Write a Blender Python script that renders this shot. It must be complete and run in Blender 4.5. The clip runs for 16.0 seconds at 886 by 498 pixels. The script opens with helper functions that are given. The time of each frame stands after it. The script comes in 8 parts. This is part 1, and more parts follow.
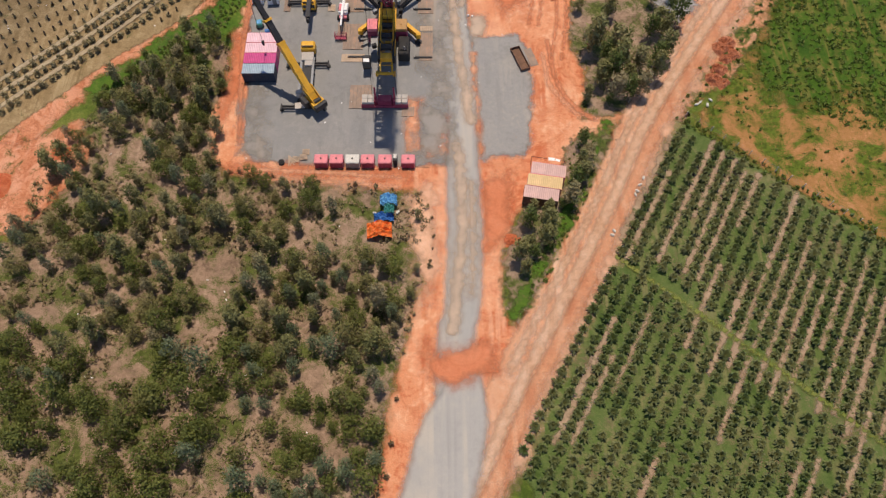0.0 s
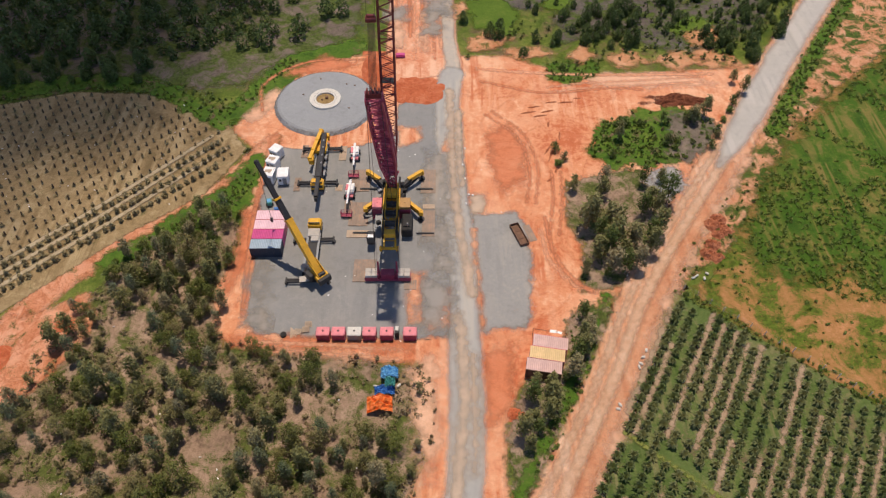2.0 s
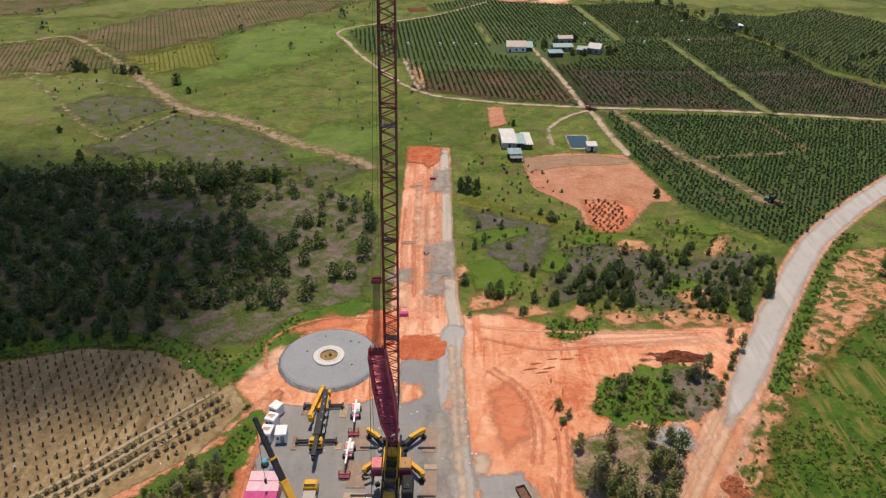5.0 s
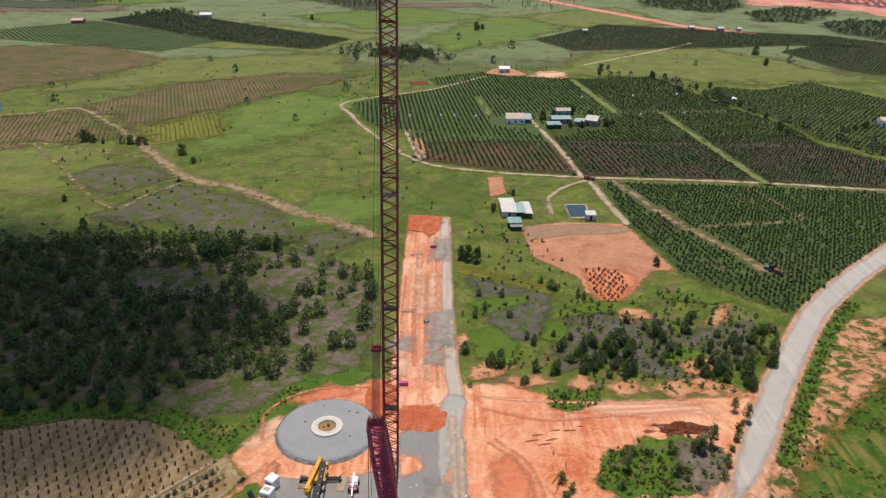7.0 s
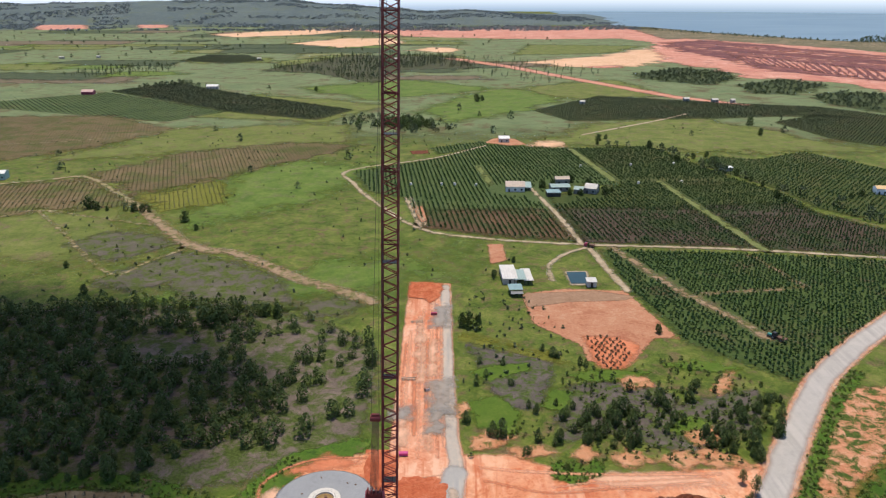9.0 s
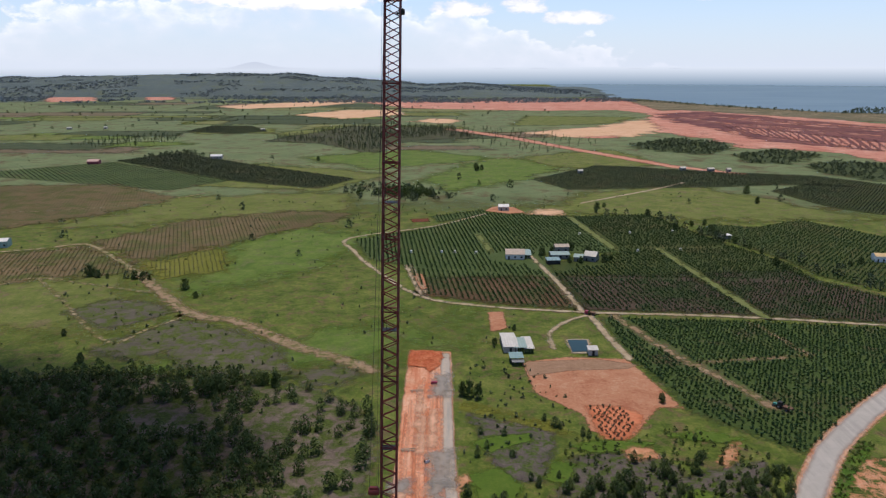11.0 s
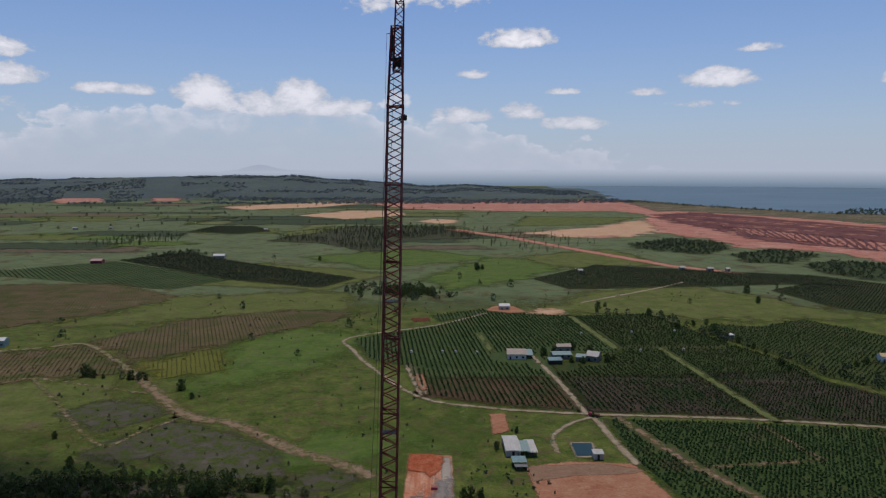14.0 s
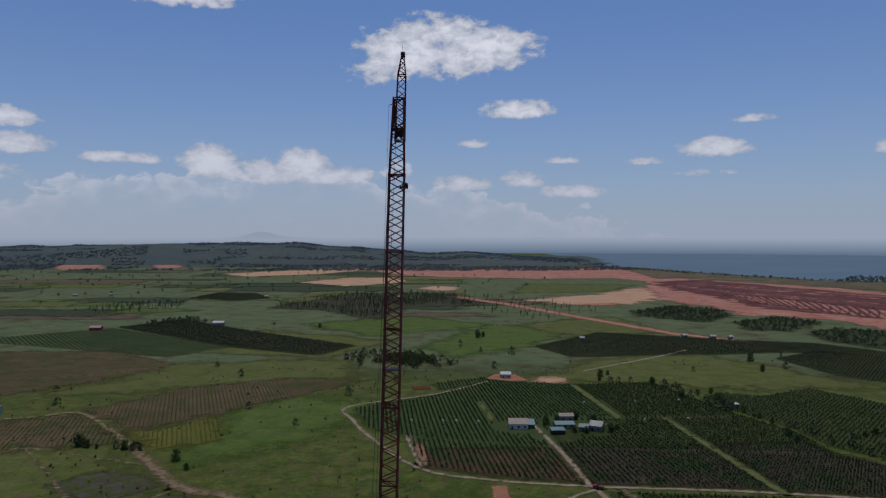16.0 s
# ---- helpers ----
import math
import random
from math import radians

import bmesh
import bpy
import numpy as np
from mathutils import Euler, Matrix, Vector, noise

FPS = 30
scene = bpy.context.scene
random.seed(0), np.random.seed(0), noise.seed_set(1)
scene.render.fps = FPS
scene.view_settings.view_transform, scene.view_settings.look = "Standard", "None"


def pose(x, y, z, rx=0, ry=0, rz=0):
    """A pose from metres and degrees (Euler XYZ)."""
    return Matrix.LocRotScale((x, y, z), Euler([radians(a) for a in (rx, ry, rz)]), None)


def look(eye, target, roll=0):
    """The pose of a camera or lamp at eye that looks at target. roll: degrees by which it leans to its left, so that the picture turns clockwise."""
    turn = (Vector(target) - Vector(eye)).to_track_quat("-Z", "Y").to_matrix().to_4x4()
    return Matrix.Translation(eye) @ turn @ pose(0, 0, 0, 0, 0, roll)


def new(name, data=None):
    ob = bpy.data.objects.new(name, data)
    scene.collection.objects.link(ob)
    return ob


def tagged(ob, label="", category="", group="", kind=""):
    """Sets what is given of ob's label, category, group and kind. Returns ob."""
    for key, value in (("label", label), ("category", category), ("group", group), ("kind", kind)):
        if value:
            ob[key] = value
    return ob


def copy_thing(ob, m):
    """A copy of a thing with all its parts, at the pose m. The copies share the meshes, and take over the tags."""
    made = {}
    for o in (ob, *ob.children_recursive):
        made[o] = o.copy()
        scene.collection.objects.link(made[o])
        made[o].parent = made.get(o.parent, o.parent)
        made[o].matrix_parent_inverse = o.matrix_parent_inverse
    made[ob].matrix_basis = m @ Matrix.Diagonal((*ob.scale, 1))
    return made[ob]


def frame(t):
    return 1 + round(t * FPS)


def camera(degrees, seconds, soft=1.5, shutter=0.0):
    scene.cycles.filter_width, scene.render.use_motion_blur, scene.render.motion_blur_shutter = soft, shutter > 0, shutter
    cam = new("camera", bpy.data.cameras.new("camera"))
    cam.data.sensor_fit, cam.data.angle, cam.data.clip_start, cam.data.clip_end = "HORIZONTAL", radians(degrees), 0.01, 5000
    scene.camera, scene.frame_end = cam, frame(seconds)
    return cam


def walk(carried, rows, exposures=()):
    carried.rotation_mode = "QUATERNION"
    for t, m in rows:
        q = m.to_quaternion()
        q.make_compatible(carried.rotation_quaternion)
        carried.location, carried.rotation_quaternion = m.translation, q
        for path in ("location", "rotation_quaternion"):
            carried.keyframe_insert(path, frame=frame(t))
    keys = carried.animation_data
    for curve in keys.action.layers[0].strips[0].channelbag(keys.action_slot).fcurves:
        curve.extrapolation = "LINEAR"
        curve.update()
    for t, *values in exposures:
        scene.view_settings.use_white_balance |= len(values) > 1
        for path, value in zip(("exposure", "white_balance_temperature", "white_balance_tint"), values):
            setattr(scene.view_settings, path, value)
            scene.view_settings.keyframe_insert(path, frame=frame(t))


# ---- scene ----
cam = camera(63.4, 16.0, 1.25)
EYE_Z = 110.0
# seconds, tilt, turn, lean of a drone that hovers and tilts its camera up
TILTS = [
    (0, -64.36, 0, .12), (.5, -60.9, .09, .04), (1, -57.43, .17, -.02), (1.5, -53.92, .22, -.06), (2, -50.66, .26, -.1),
    (2.5, -47.15, .33, -.14), (3, -43.69, .35, -.19), (3.5, -40.24, .37, -.21), (4, -36.81, .42, -.21), (4.5, -33.45, .43, -.18),
    (5, -30.38, .44, -.17), (5.2, -29.4, .44, -.16), (7.3, -24.25, .47, -.08), (7.5, -23.71, .47, -.07), (8, -22.35, .48, -.07),
    (8.5, -20.99, .5, -.06), (9, -19.6, .51, -.06), (11.5, -12.87, .52, -.08), (12, -11.54, .54, -.07), (12.5, -10.26, .55, -.06),
    (13, -8.97, .55, -.06), (13.5, -7.67, .55, -.05), (14, -6.29, .56, -.06), (14.5, -4.93, .58, -.05), (15, -3.55, .6, -.04),
    (15.5, -2.2, .6, -.01), (16, -.94, .61, 0)]
walk(cam, [(t, pose(0, 0, EYE_Z, 0, 0, yw) @ pose(0, 0, 0, 90 + p) @ pose(0, 0, 0, 0, 0, r)) for t, p, yw, r in TILTS],
     exposures=[(0, -.32, 7500, 17), (5, -.28, 7500, 17), (7.5, -.22, 7100, 14), (9, -.2, 6950, 14), (11.5, -.9, 6780, 16), (13, -1.22, 6650, 16), (14.5, -1.62, 6400, 16), (16, -1.88, 6170, 16)])

# ---- daylight ----
SUN_EL, SUN_AZ = 75.0, 3.0      # degrees above the horizon, degrees to the right of straight ahead
sun_way = Vector((math.sin(radians(SUN_AZ)) * math.cos(radians(SUN_EL)), math.cos(radians(SUN_AZ)) * math.cos(radians(SUN_EL)), math.sin(radians(SUN_EL))))
sun = new("sun", bpy.data.lights.new("sun", "SUN"))
sun.data.energy, sun.data.angle, sun.data.color = 4.5, radians(0.5), (1.0, 0.94, 0.84)
sun.matrix_world = look(sun_way * 500, (0, 0, 0))


class Nodes:
    """Short hand for node trees."""

    def __init__(self, tree):
        self.tree = tree
        tree.nodes.clear()

    def add(self, kind, **props):
        n = self.tree.nodes.new(kind)
        for key, value in props.items():
            setattr(n, key, value)
        return n

    def wire(self, source, sink):
        if hasattr(source, "is_output"):
            self.tree.links.new(source, sink)
        else:
            sink.default_value = source

    def math(self, op, a, b=0.0, c=0.0, clamp=False):
        n = self.add("ShaderNodeMath", operation=op, use_clamp=clamp)
        for v, s in zip((a, b, c), n.inputs):
            self.wire(v, s)
        return n.outputs[0]

    def ramp(self, value, low, high, out0=0.0, out1=1.0, smooth=True):
        n = self.add("ShaderNodeMapRange", interpolation_type="SMOOTHSTEP" if smooth else "LINEAR")
        for v, s in zip((value, low, high, out0, out1), n.inputs):
            self.wire(v, s)
        return n.outputs[0]

    def noise(self, where, scale, detail=4.0, rough=0.6, distort=0.0):
        n = self.add("ShaderNodeTexNoise")
        self.wire(where, n.inputs["Vector"])
        n.inputs["Scale"].default_value, n.inputs["Detail"].default_value = scale, detail
        n.inputs["Roughness"].default_value, n.inputs["Distortion"].default_value = rough, distort
        return n.outputs["Fac"]

    def mix(self, fac, a, b, blend="MIX"):
        n = self.add("ShaderNodeMix", data_type="RGBA", blend_type=blend)
        self.wire(fac, n.inputs["Factor"])
        for v, s in ((a, n.inputs["A"]), (b, n.inputs["B"])):
            self.wire((*v, 1.0) if isinstance(v, tuple) and len(v) == 3 else v, s)
        return n.outputs["Result"]

    def stretch(self, where, scale=(1, 1, 1), turn=0.0):
        n = self.add("ShaderNodeMapping")
        self.wire(where, n.inputs["Vector"])
        n.inputs["Scale"].default_value, n.inputs["Rotation"].default_value = scale, (0, 0, turn)
        return n.outputs[0]


world = bpy.data.worlds.new("sky")
scene.world = world
world.use_nodes = True
w = Nodes(world.node_tree)
sky = w.add("ShaderNodeTexSky", sky_type="NISHITA", sun_disc=False, sun_elevation=radians(SUN_EL), sun_rotation=radians(SUN_AZ), air_density=1.0, dust_density=0.8, ozone_density=2.0, altitude=100)
way = w.add("ShaderNodeTexCoord").outputs["Generated"]
part_of = w.add("ShaderNodeSeparateXYZ")
w.wire(way, part_of.inputs[0])
az = w.math("ARCTAN2", part_of.outputs[0], part_of.outputs[1])
el = w.math("ARCSINE", part_of.outputs[2])
seat = w.add("ShaderNodeCombineXYZ")
w.wire(az, seat.inputs[0]), w.wire(w.math("MULTIPLY", el, 1.7), seat.inputs[1])
puff = w.noise(seat.outputs[0], 13.0, 8.0, 0.6, 0.2)
fine = w.noise(seat.outputs[0], 44.0, 7.0, 0.62, 0.3)
# cumulus: middle (azimuth, elevation), half width, half height, thickness
CLOUDS = [(-.012, .247, .135, .054, 1.0), (.085, .262, .06, .02, .8), (-.1, .222, .05, .03, .7), (.088, .172, .058, .018, 1.0), (.035, .128, .026, .008, .6), (.345, .113, .055, .018, 1.0), (.155, .104, .028, .007, .8),
          (.265, .101, .03, .007, .5), (.4, .15, .032, .008, .7), (.33, .084, .04, .006, .45), (.575, .105, .045, .016, .9), (-.565, .14, .05, .018, 1.0), (-.55, .11, .05, .02, .9), (-.6, .075, .06, .016, .6),
          (-.43, .1, .06, .012, .9), (-.325, .096, .05, .03, 1.0), (-.205, .098, .045, .028, 1.0), (-.26, .084, .085, .024, .9), (-.15, .082, .06, .018, .9),
          (.095, .076, .035, .018, .9), (.02, .072, .05, .016, .8), (.17, .06, .06, .012, .7), (-.36, .312, .09, .034, .9), (-.27, .325, .05, .02, .7), (.3, .36, .3, .03, .3), (-.8, .16, .12, .06, .9), (.85, .15, .14, .05, .9)]
body = None
for a, e, wide, tall, thick in CLOUDS:
    dx = w.math("DIVIDE", w.math("SUBTRACT", az, a), wide)
    dy = w.math("DIVIDE", w.math("SUBTRACT", el, e), tall)
    low = w.math("MULTIPLY", w.math("MINIMUM", dy, 0.0), 1.7)      # flatter below
    up = w.math("MAXIMUM", dy, 0.0)
    d = w.math("ADD", w.math("MULTIPLY", dx, dx), w.math("ADD", w.math("MULTIPLY", low, low), w.math("MULTIPLY", up, up)))
    v = w.math("MULTIPLY", w.math("SUBTRACT", 1.0, d), thick)
    body = v if body is None else w.math("MAXIMUM", body, v)
body = w.math("MAXIMUM", body, -1.5)
dens = w.math("ADD", w.math("MULTIPLY", body, 0.85), w.math("ADD", w.math("MULTIPLY", w.math("SUBTRACT", puff, 0.5), 1.9), w.math("MULTIPLY", w.math("SUBTRACT", fine, 0.5), 1.6)))
mask = w.ramp(dens, 0.02, 0.42)
# a long bank of cumulus over the land, lit along its rounded tops and lost in haze below
def billow(scale):
    v = w.add("ShaderNodeTexVoronoi", feature="F1", voronoi_dimensions="2D")
    w.wire(seat.outputs[0], v.inputs["Vector"])
    v.inputs["Scale"].default_value = scale
    return w.math("SUBTRACT", 1.0, v.outputs["Distance"])


level = w.ramp(az, -.16, .34, .066, -.024)
level = w.math("ADD", level, w.ramp(az, -.55, -.36, -.035, .0))
tops = w.math("ADD", w.math("MULTIPLY", billow(11.0), .05), w.math("ADD", w.math("MULTIPLY", billow(30.0), .024), w.math("MULTIPLY", w.math("SUBTRACT", fine, .5), .03)))
tops = w.math("ADD", w.math("ADD", tops, level), w.math("MULTIPLY", w.math("SUBTRACT", puff, .5), .09))
tops = w.math("SUBTRACT", tops, .014)
under = w.math("SUBTRACT", tops, el)
bank = w.math("MULTIPLY", w.ramp(under, 0.0, 0.012), w.math("MULTIPLY", w.ramp(under, .075, .0, .18, .8), w.math("MULTIPLY", w.ramp(az, .42, .2), w.ramp(fine, .32, .58, .5, 1.0))))
mask = w.math("MAXIMUM", mask, bank)
shade = w.math("MAXIMUM", w.ramp(dens, 0.15, 1.05), w.math("MULTIPLY", bank, w.ramp(under, .045, .005)))
haze = w.math("POWER", 2.718, w.math("MULTIPLY", w.math("MAXIMUM", el, 0.0), -7.5))
clear = w.mix(1.0, sky.outputs[0], w.mix(w.ramp(el, .3, .9), (1.13, 1.58, 2.12), (.24, .235, .215)), "MULTIPLY")      # deeper towards the zenith
air = w.mix(w.math("MULTIPLY", haze, 0.82), clear, (9.7, 11.2, 13.5))
lit = w.mix(shade, (10.4, 11.3, 12.6), (22.0, 22.0, 22.2))
lit = w.mix(haze, lit, (10.2, 11.4, 13.2))
seen = w.mix(w.math("MULTIPLY", mask, 0.93), air, lit)
back = w.add("ShaderNodeBackground")
w.wire(seen, back.inputs[0])
back.inputs[1].default_value = 0.13
w.wire(back.outputs[0], w.add("ShaderNodeOutputWorld").inputs[0])

# ---- materials ----
def place(n):
    return n.add("ShaderNodeNewGeometry").outputs["Position"]


def finish(n, colour, rough=0.9, metal=0.0, bump=None, height=0.05, spec=0.3, alpha=None):
    b = n.add("ShaderNodeBsdfPrincipled")
    n.wire(colour, b.inputs["Base Color"]), n.wire(rough, b.inputs["Roughness"])
    b.inputs["Metallic"].default_value, b.inputs["Specular IOR Level"].default_value = metal, spec
    if bump is not None:
        k = n.add("ShaderNodeBump")
        k.inputs["Distance"].default_value, k.inputs["Strength"].default_value = height, 0.8
        n.wire(bump, k.inputs["Height"]), n.wire(k.outputs[0], b.inputs["Normal"])
    out = b.outputs[0]
    if alpha is not None:
        m = n.add("ShaderNodeMixShader")
        n.wire(alpha, m.inputs[0]), n.wire(n.add("ShaderNodeBsdfTransparent").outputs[0], m.inputs[1]), n.wire(out, m.inputs[2])
        out = m.outputs[0]
    n.wire(out, n.add("ShaderNodeOutputMaterial").inputs[0])


def material(name):
    m = bpy.data.materials.new(name)
    m.use_nodes = True
    return m, Nodes(m.node_tree)


REACH = {}      # how far past its outline a cover can still show


def soil(name, dark, mid, light, size=8.0, rag=1.5, soft=0.4, streak=None, spots=None, spot_at=0.62, bump=0.08, rag_size=1.6, swirl=None, gritty=.35, even=1.0):
    """Ground cover in three tones; the attribute 'edge' (metres inside the outline) frays its border. spots: a second cover in patches. streak: (turn, length ratio, strength)"""
    m, n = material(name)
    p = place(n)
    big, small, grit = n.noise(p, 1 / size, 5, .62, .4), n.noise(p, 1.1, 5, .65), n.noise(p, 5.0, 3, .6)
    middle = n.noise(p, 4.5 / size, 5, .66, 1.2)
    v = n.math("ADD", n.math("MULTIPLY", big, .42), n.math("ADD", n.math("MULTIPLY", middle, .34), n.math("MULTIPLY", small, .24)))
    v = n.math("ADD", n.math("MULTIPLY", n.math("SUBTRACT", v, .5), even), .5)
    c = n.mix(n.ramp(v, .39, .5), dark, mid)
    c = n.mix(n.ramp(v, .5, .62), c, light)
    if streak:
        s = n.noise(n.stretch(p, (1.0, 1 / streak[1], 1), -streak[0]), .5, 3.5, .52, .7)
        strong = n.math("MULTIPLY", n.ramp(n.noise(p, .6 / size, 3, .6, .6), .4, .6), streak[2])
        c = n.mix(n.math("MULTIPLY", n.ramp(s, .48, .62), strong), c, light)
        c = n.mix(n.math("MULTIPLY", n.ramp(s, .46, .34), strong), c, dark)
    if swirl:
        bent = n.noise(p, swirl[0], 4, .5, 1.8)
        c = n.mix(n.math("MULTIPLY", n.ramp(n.math("ABSOLUTE", n.math("SUBTRACT", bent, .5)), .03, .0), swirl[1]), c, tuple(x * .8 for x in dark))
        c = n.mix(n.math("MULTIPLY", n.ramp(bent, .52, .62), swirl[1]), c, light)
    if spots:
        k = n.math("ADD", n.math("MULTIPLY", n.noise(p, 1.7 / size, 6, .68, .5), .7), n.math("MULTIPLY", grit, .3))
        c = n.mix(n.ramp(k, spot_at - .06, spot_at + .03), c, n.mix(n.ramp(small, .4, .62), spots, tuple(x * .55 for x in spots)))
    c = n.mix(gritty, c, n.mix(n.ramp(grit, .3, .7), (.62, .62, .62), (1.25, 1.25, 1.25)), "MULTIPLY")
    alpha = None
    REACH[name] = rag * .45 + soft * .8
    if rag:
        e = n.add("ShaderNodeAttribute", attribute_name="edge").outputs["Fac"]
        frayed = n.math("ADD", e, n.math("MULTIPLY", n.math("SUBTRACT", n.noise(p, 1 / rag_size, 5, .65), .5), rag * 2.6))
        alpha = n.ramp(frayed, -soft, soft)
    finish(n, c, .95, bump=n.math("ADD", n.math("MULTIPLY", small, .6), n.math("MULTIPLY", grit, .4)), height=bump * 3, spec=.15, alpha=alpha)
    return m


def paint(name, colour, rough=.5, metal=0.0, wear=.35, dirt=(.16, .1, .07), size=1.2, spec=.4):
    """Painted or bare metal with faded areas and dust."""
    m, n = material(name)
    p = n.add("ShaderNodeTexCoord").outputs["Object"]
    a, b = n.noise(p, size, 5, .65), n.noise(p, size * 7, 4, .6)
    c = n.mix(n.ramp(a, .35, .7), tuple(x * .86 for x in colour), tuple(min(1, x * 1.1) for x in colour))
    c = n.mix(n.math("MULTIPLY", n.ramp(n.math("ADD", n.math("MULTIPLY", a, .5), n.math("MULTIPLY", b, .5)), .5, .68), wear), c, dirt)
    finish(n, c, n.ramp(b, .3, .7, rough * .85, min(1, rough * 1.2)), metal, bump=b, height=.006, spec=spec)
    return m


def foliage(name, dark, light, dry=None):
    """Leaves whose colour differs from leaf to leaf and from plant to plant; a little light comes through them."""
    m, n = material(name)
    g = n.add("ShaderNodeNewGeometry")
    island, who = g.outputs["Random Per Island"], n.add("ShaderNodeObjectInfo").outputs["Random"]
    region = n.noise(g.outputs["Position"], .09, 3, .6)
    near = n.noise(g.outputs["Position"], .45, 3, .6)
    v = n.math("ADD", n.math("MULTIPLY", island, .4), n.math("ADD", n.math("MULTIPLY", who, .25), n.math("MULTIPLY", n.ramp(near, .3, .7), .35)))
    c = n.mix(v, dark, light)
    if dry:
        c = n.mix(n.math("MULTIPLY", n.ramp(n.math("ADD", n.math("MULTIPLY", region, .5), n.math("MULTIPLY", who, .3)), .38, .55), .75), c, dry)
    b = n.add("ShaderNodeBsdfPrincipled")
    n.wire(c, b.inputs["Base Color"])
    b.inputs["Roughness"].default_value, b.inputs["Specular IOR Level"].default_value = .6, .25
    t = n.add("ShaderNodeBsdfTranslucent")
    n.wire(c, t.inputs[0])
    x = n.add("ShaderNodeMixShader")
    x.inputs[0].default_value = .22
    n.wire(b.outputs[0], x.inputs[1]), n.wire(t.outputs[0], x.inputs[2])
    n.wire(x.outputs[0], n.add("ShaderNodeOutputMaterial").inputs[0])
    return m


GRASS = soil("grass", (.058, .096, .016), (.102, .148, .025), (.185, .205, .052), 10, 0, spots=(.19, .145, .075), spot_at=.575, gritty=.75, swirl=(.05, .3), even=1.5)
LUSH = soil("lush_weeds", (.035, .085, .013), (.068, .14, .018), (.135, .19, .035), 6, 3.2, .8, spots=(.2, .125, .085), spot_at=.6, rag_size=4)
LITTER = soil("dry_leaf_litter", (.17, .115, .082), (.3, .205, .148), (.43, .305, .225), 9, 2.2, .8, spots=(.1, .125, .032), spot_at=.53, swirl=(.3, .3))
LITTER_N = soil("dark_leaf_litter", (.1, .078, .066), (.165, .13, .112), (.24, .188, .16), 9, 5, 2.5, spots=(.085, .12, .028), spot_at=.505, rag_size=6)
DIRT = soil("red_dirt", (.52, .15, .07), (.66, .28, .15), (.75, .425, .275), 19, 1.6, 1.0, streak=(.45, 9, .8), swirl=(.045, .3), rag_size=4, gritty=.2, even=1.25, bump=.05)
DIRT_ROAD = soil("dirt_road", (.49, .2, .105), (.6, .32, .195), (.68, .45, .32), 9, 1.0, .8, streak=(-.49, 26, .9), gritty=.18, even=.7, bump=.03)
CLAY = soil("wet_red_clay", (.34, .075, .028), (.46, .12, .05), (.56, .2, .1), 4, 1.6, .7, rag_size=2.5, swirl=(.25, .5), even=1.4)
GRAVEL = soil("grey_gravel", (.205, .206, .206), (.245, .246, .244), (.305, .297, .284), 12, 1.2, .5, streak=(.1, 6, .4), spots=(.34, .22, .155), spot_at=.7, bump=.02, gritty=.14, rag_size=4, even=.8)
BAY_GRAVEL = soil("pale_bay_gravel", (.245, .245, .24), (.29, .287, .28), (.36, .335, .305), 9, 1.6, .9, streak=(.1, 9, .6), spots=(.42, .28, .2), spot_at=.68, bump=.02, gritty=.16, rag_size=3, even=.9)
GRAVEL_ROAD = soil("pale_gravel", (.31, .31, .3), (.37, .364, .35), (.46, .425, .375), 10, .8, .9, rag_size=5, gritty=.1, streak=(.03, 26, 1.0), bump=.004, even=.6)
GRAVEL_WAY = soil("grey_road_gravel", (.36, .345, .325), (.42, .4, .375), (.48, .455, .425), 14, .8, 1.2, gritty=.14, streak=(-.6, 30, .9), bump=.006, even=.9, rag_size=8)
FIELD_E = soil("weedy_field", (.2, .13, .035), (.36, .18, .07), (.5, .24, .115), 9, 2, 1, spots=(.1, .15, .02), spot_at=.52)
FIELD_LUSH = soil("green_crop", (.03, .08, .01), (.055, .12, .014), (.2, .16, .05), 8, 4, 2.5, streak=(.79, 12, .9), spots=(.32, .18, .075), spot_at=.64, rag_size=5)
FIELD_SE = soil("grassy_rows", (.06, .105, .026), (.1, .148, .044), (.2, .19, .09), 12, .8, .4, streak=(-.5, 30, .9), spots=(.22, .165, .1), spot_at=.6)
FIELD_W = soil("dry_rows", (.18, .125, .062), (.285, .203, .108), (.4, .305, .175), 7, .8, .4, streak=(-.76, 24, .9), spots=(.15, .15, .06), spot_at=.62)
SOIL_FAR = soil("orchard_soil", (.028, .048, .012), (.05, .066, .02), (.1, .08, .035), 40, 5, 3)
SOIL_BROWN = soil("brown_crop", (.12, .094, .046), (.165, .124, .064), (.21, .155, .085), 40, 18, 6, rag_size=14, spots=(.11, .132, .034), spot_at=.545)
SOIL_YEL = soil("yellow_crop", (.115, .135, .02), (.165, .175, .03), (.2, .195, .045), 30, 14, 6, rag_size=10)
TRACK = soil("sandy_track", (.34, .26, .165), (.44, .36, .25), (.52, .44, .33), 12, 1.6, 1.0, rag_size=5, spots=(.14, .15, .05), spot_at=.6)
PURPLE = soil("burnt_scrub", (.075, .064, .06), (.12, .1, .094), (.175, .148, .135), 5, 3.6, 2.0, spots=(.08, .125, .022), spot_at=.53, rag_size=6, gritty=.55)
BURNT = soil("old_burnt_scrub", (.082, .074, .058), (.118, .104, .082), (.16, .142, .108), 9, 7, 4, spots=(.095, .13, .025), spot_at=.52, rag_size=8)
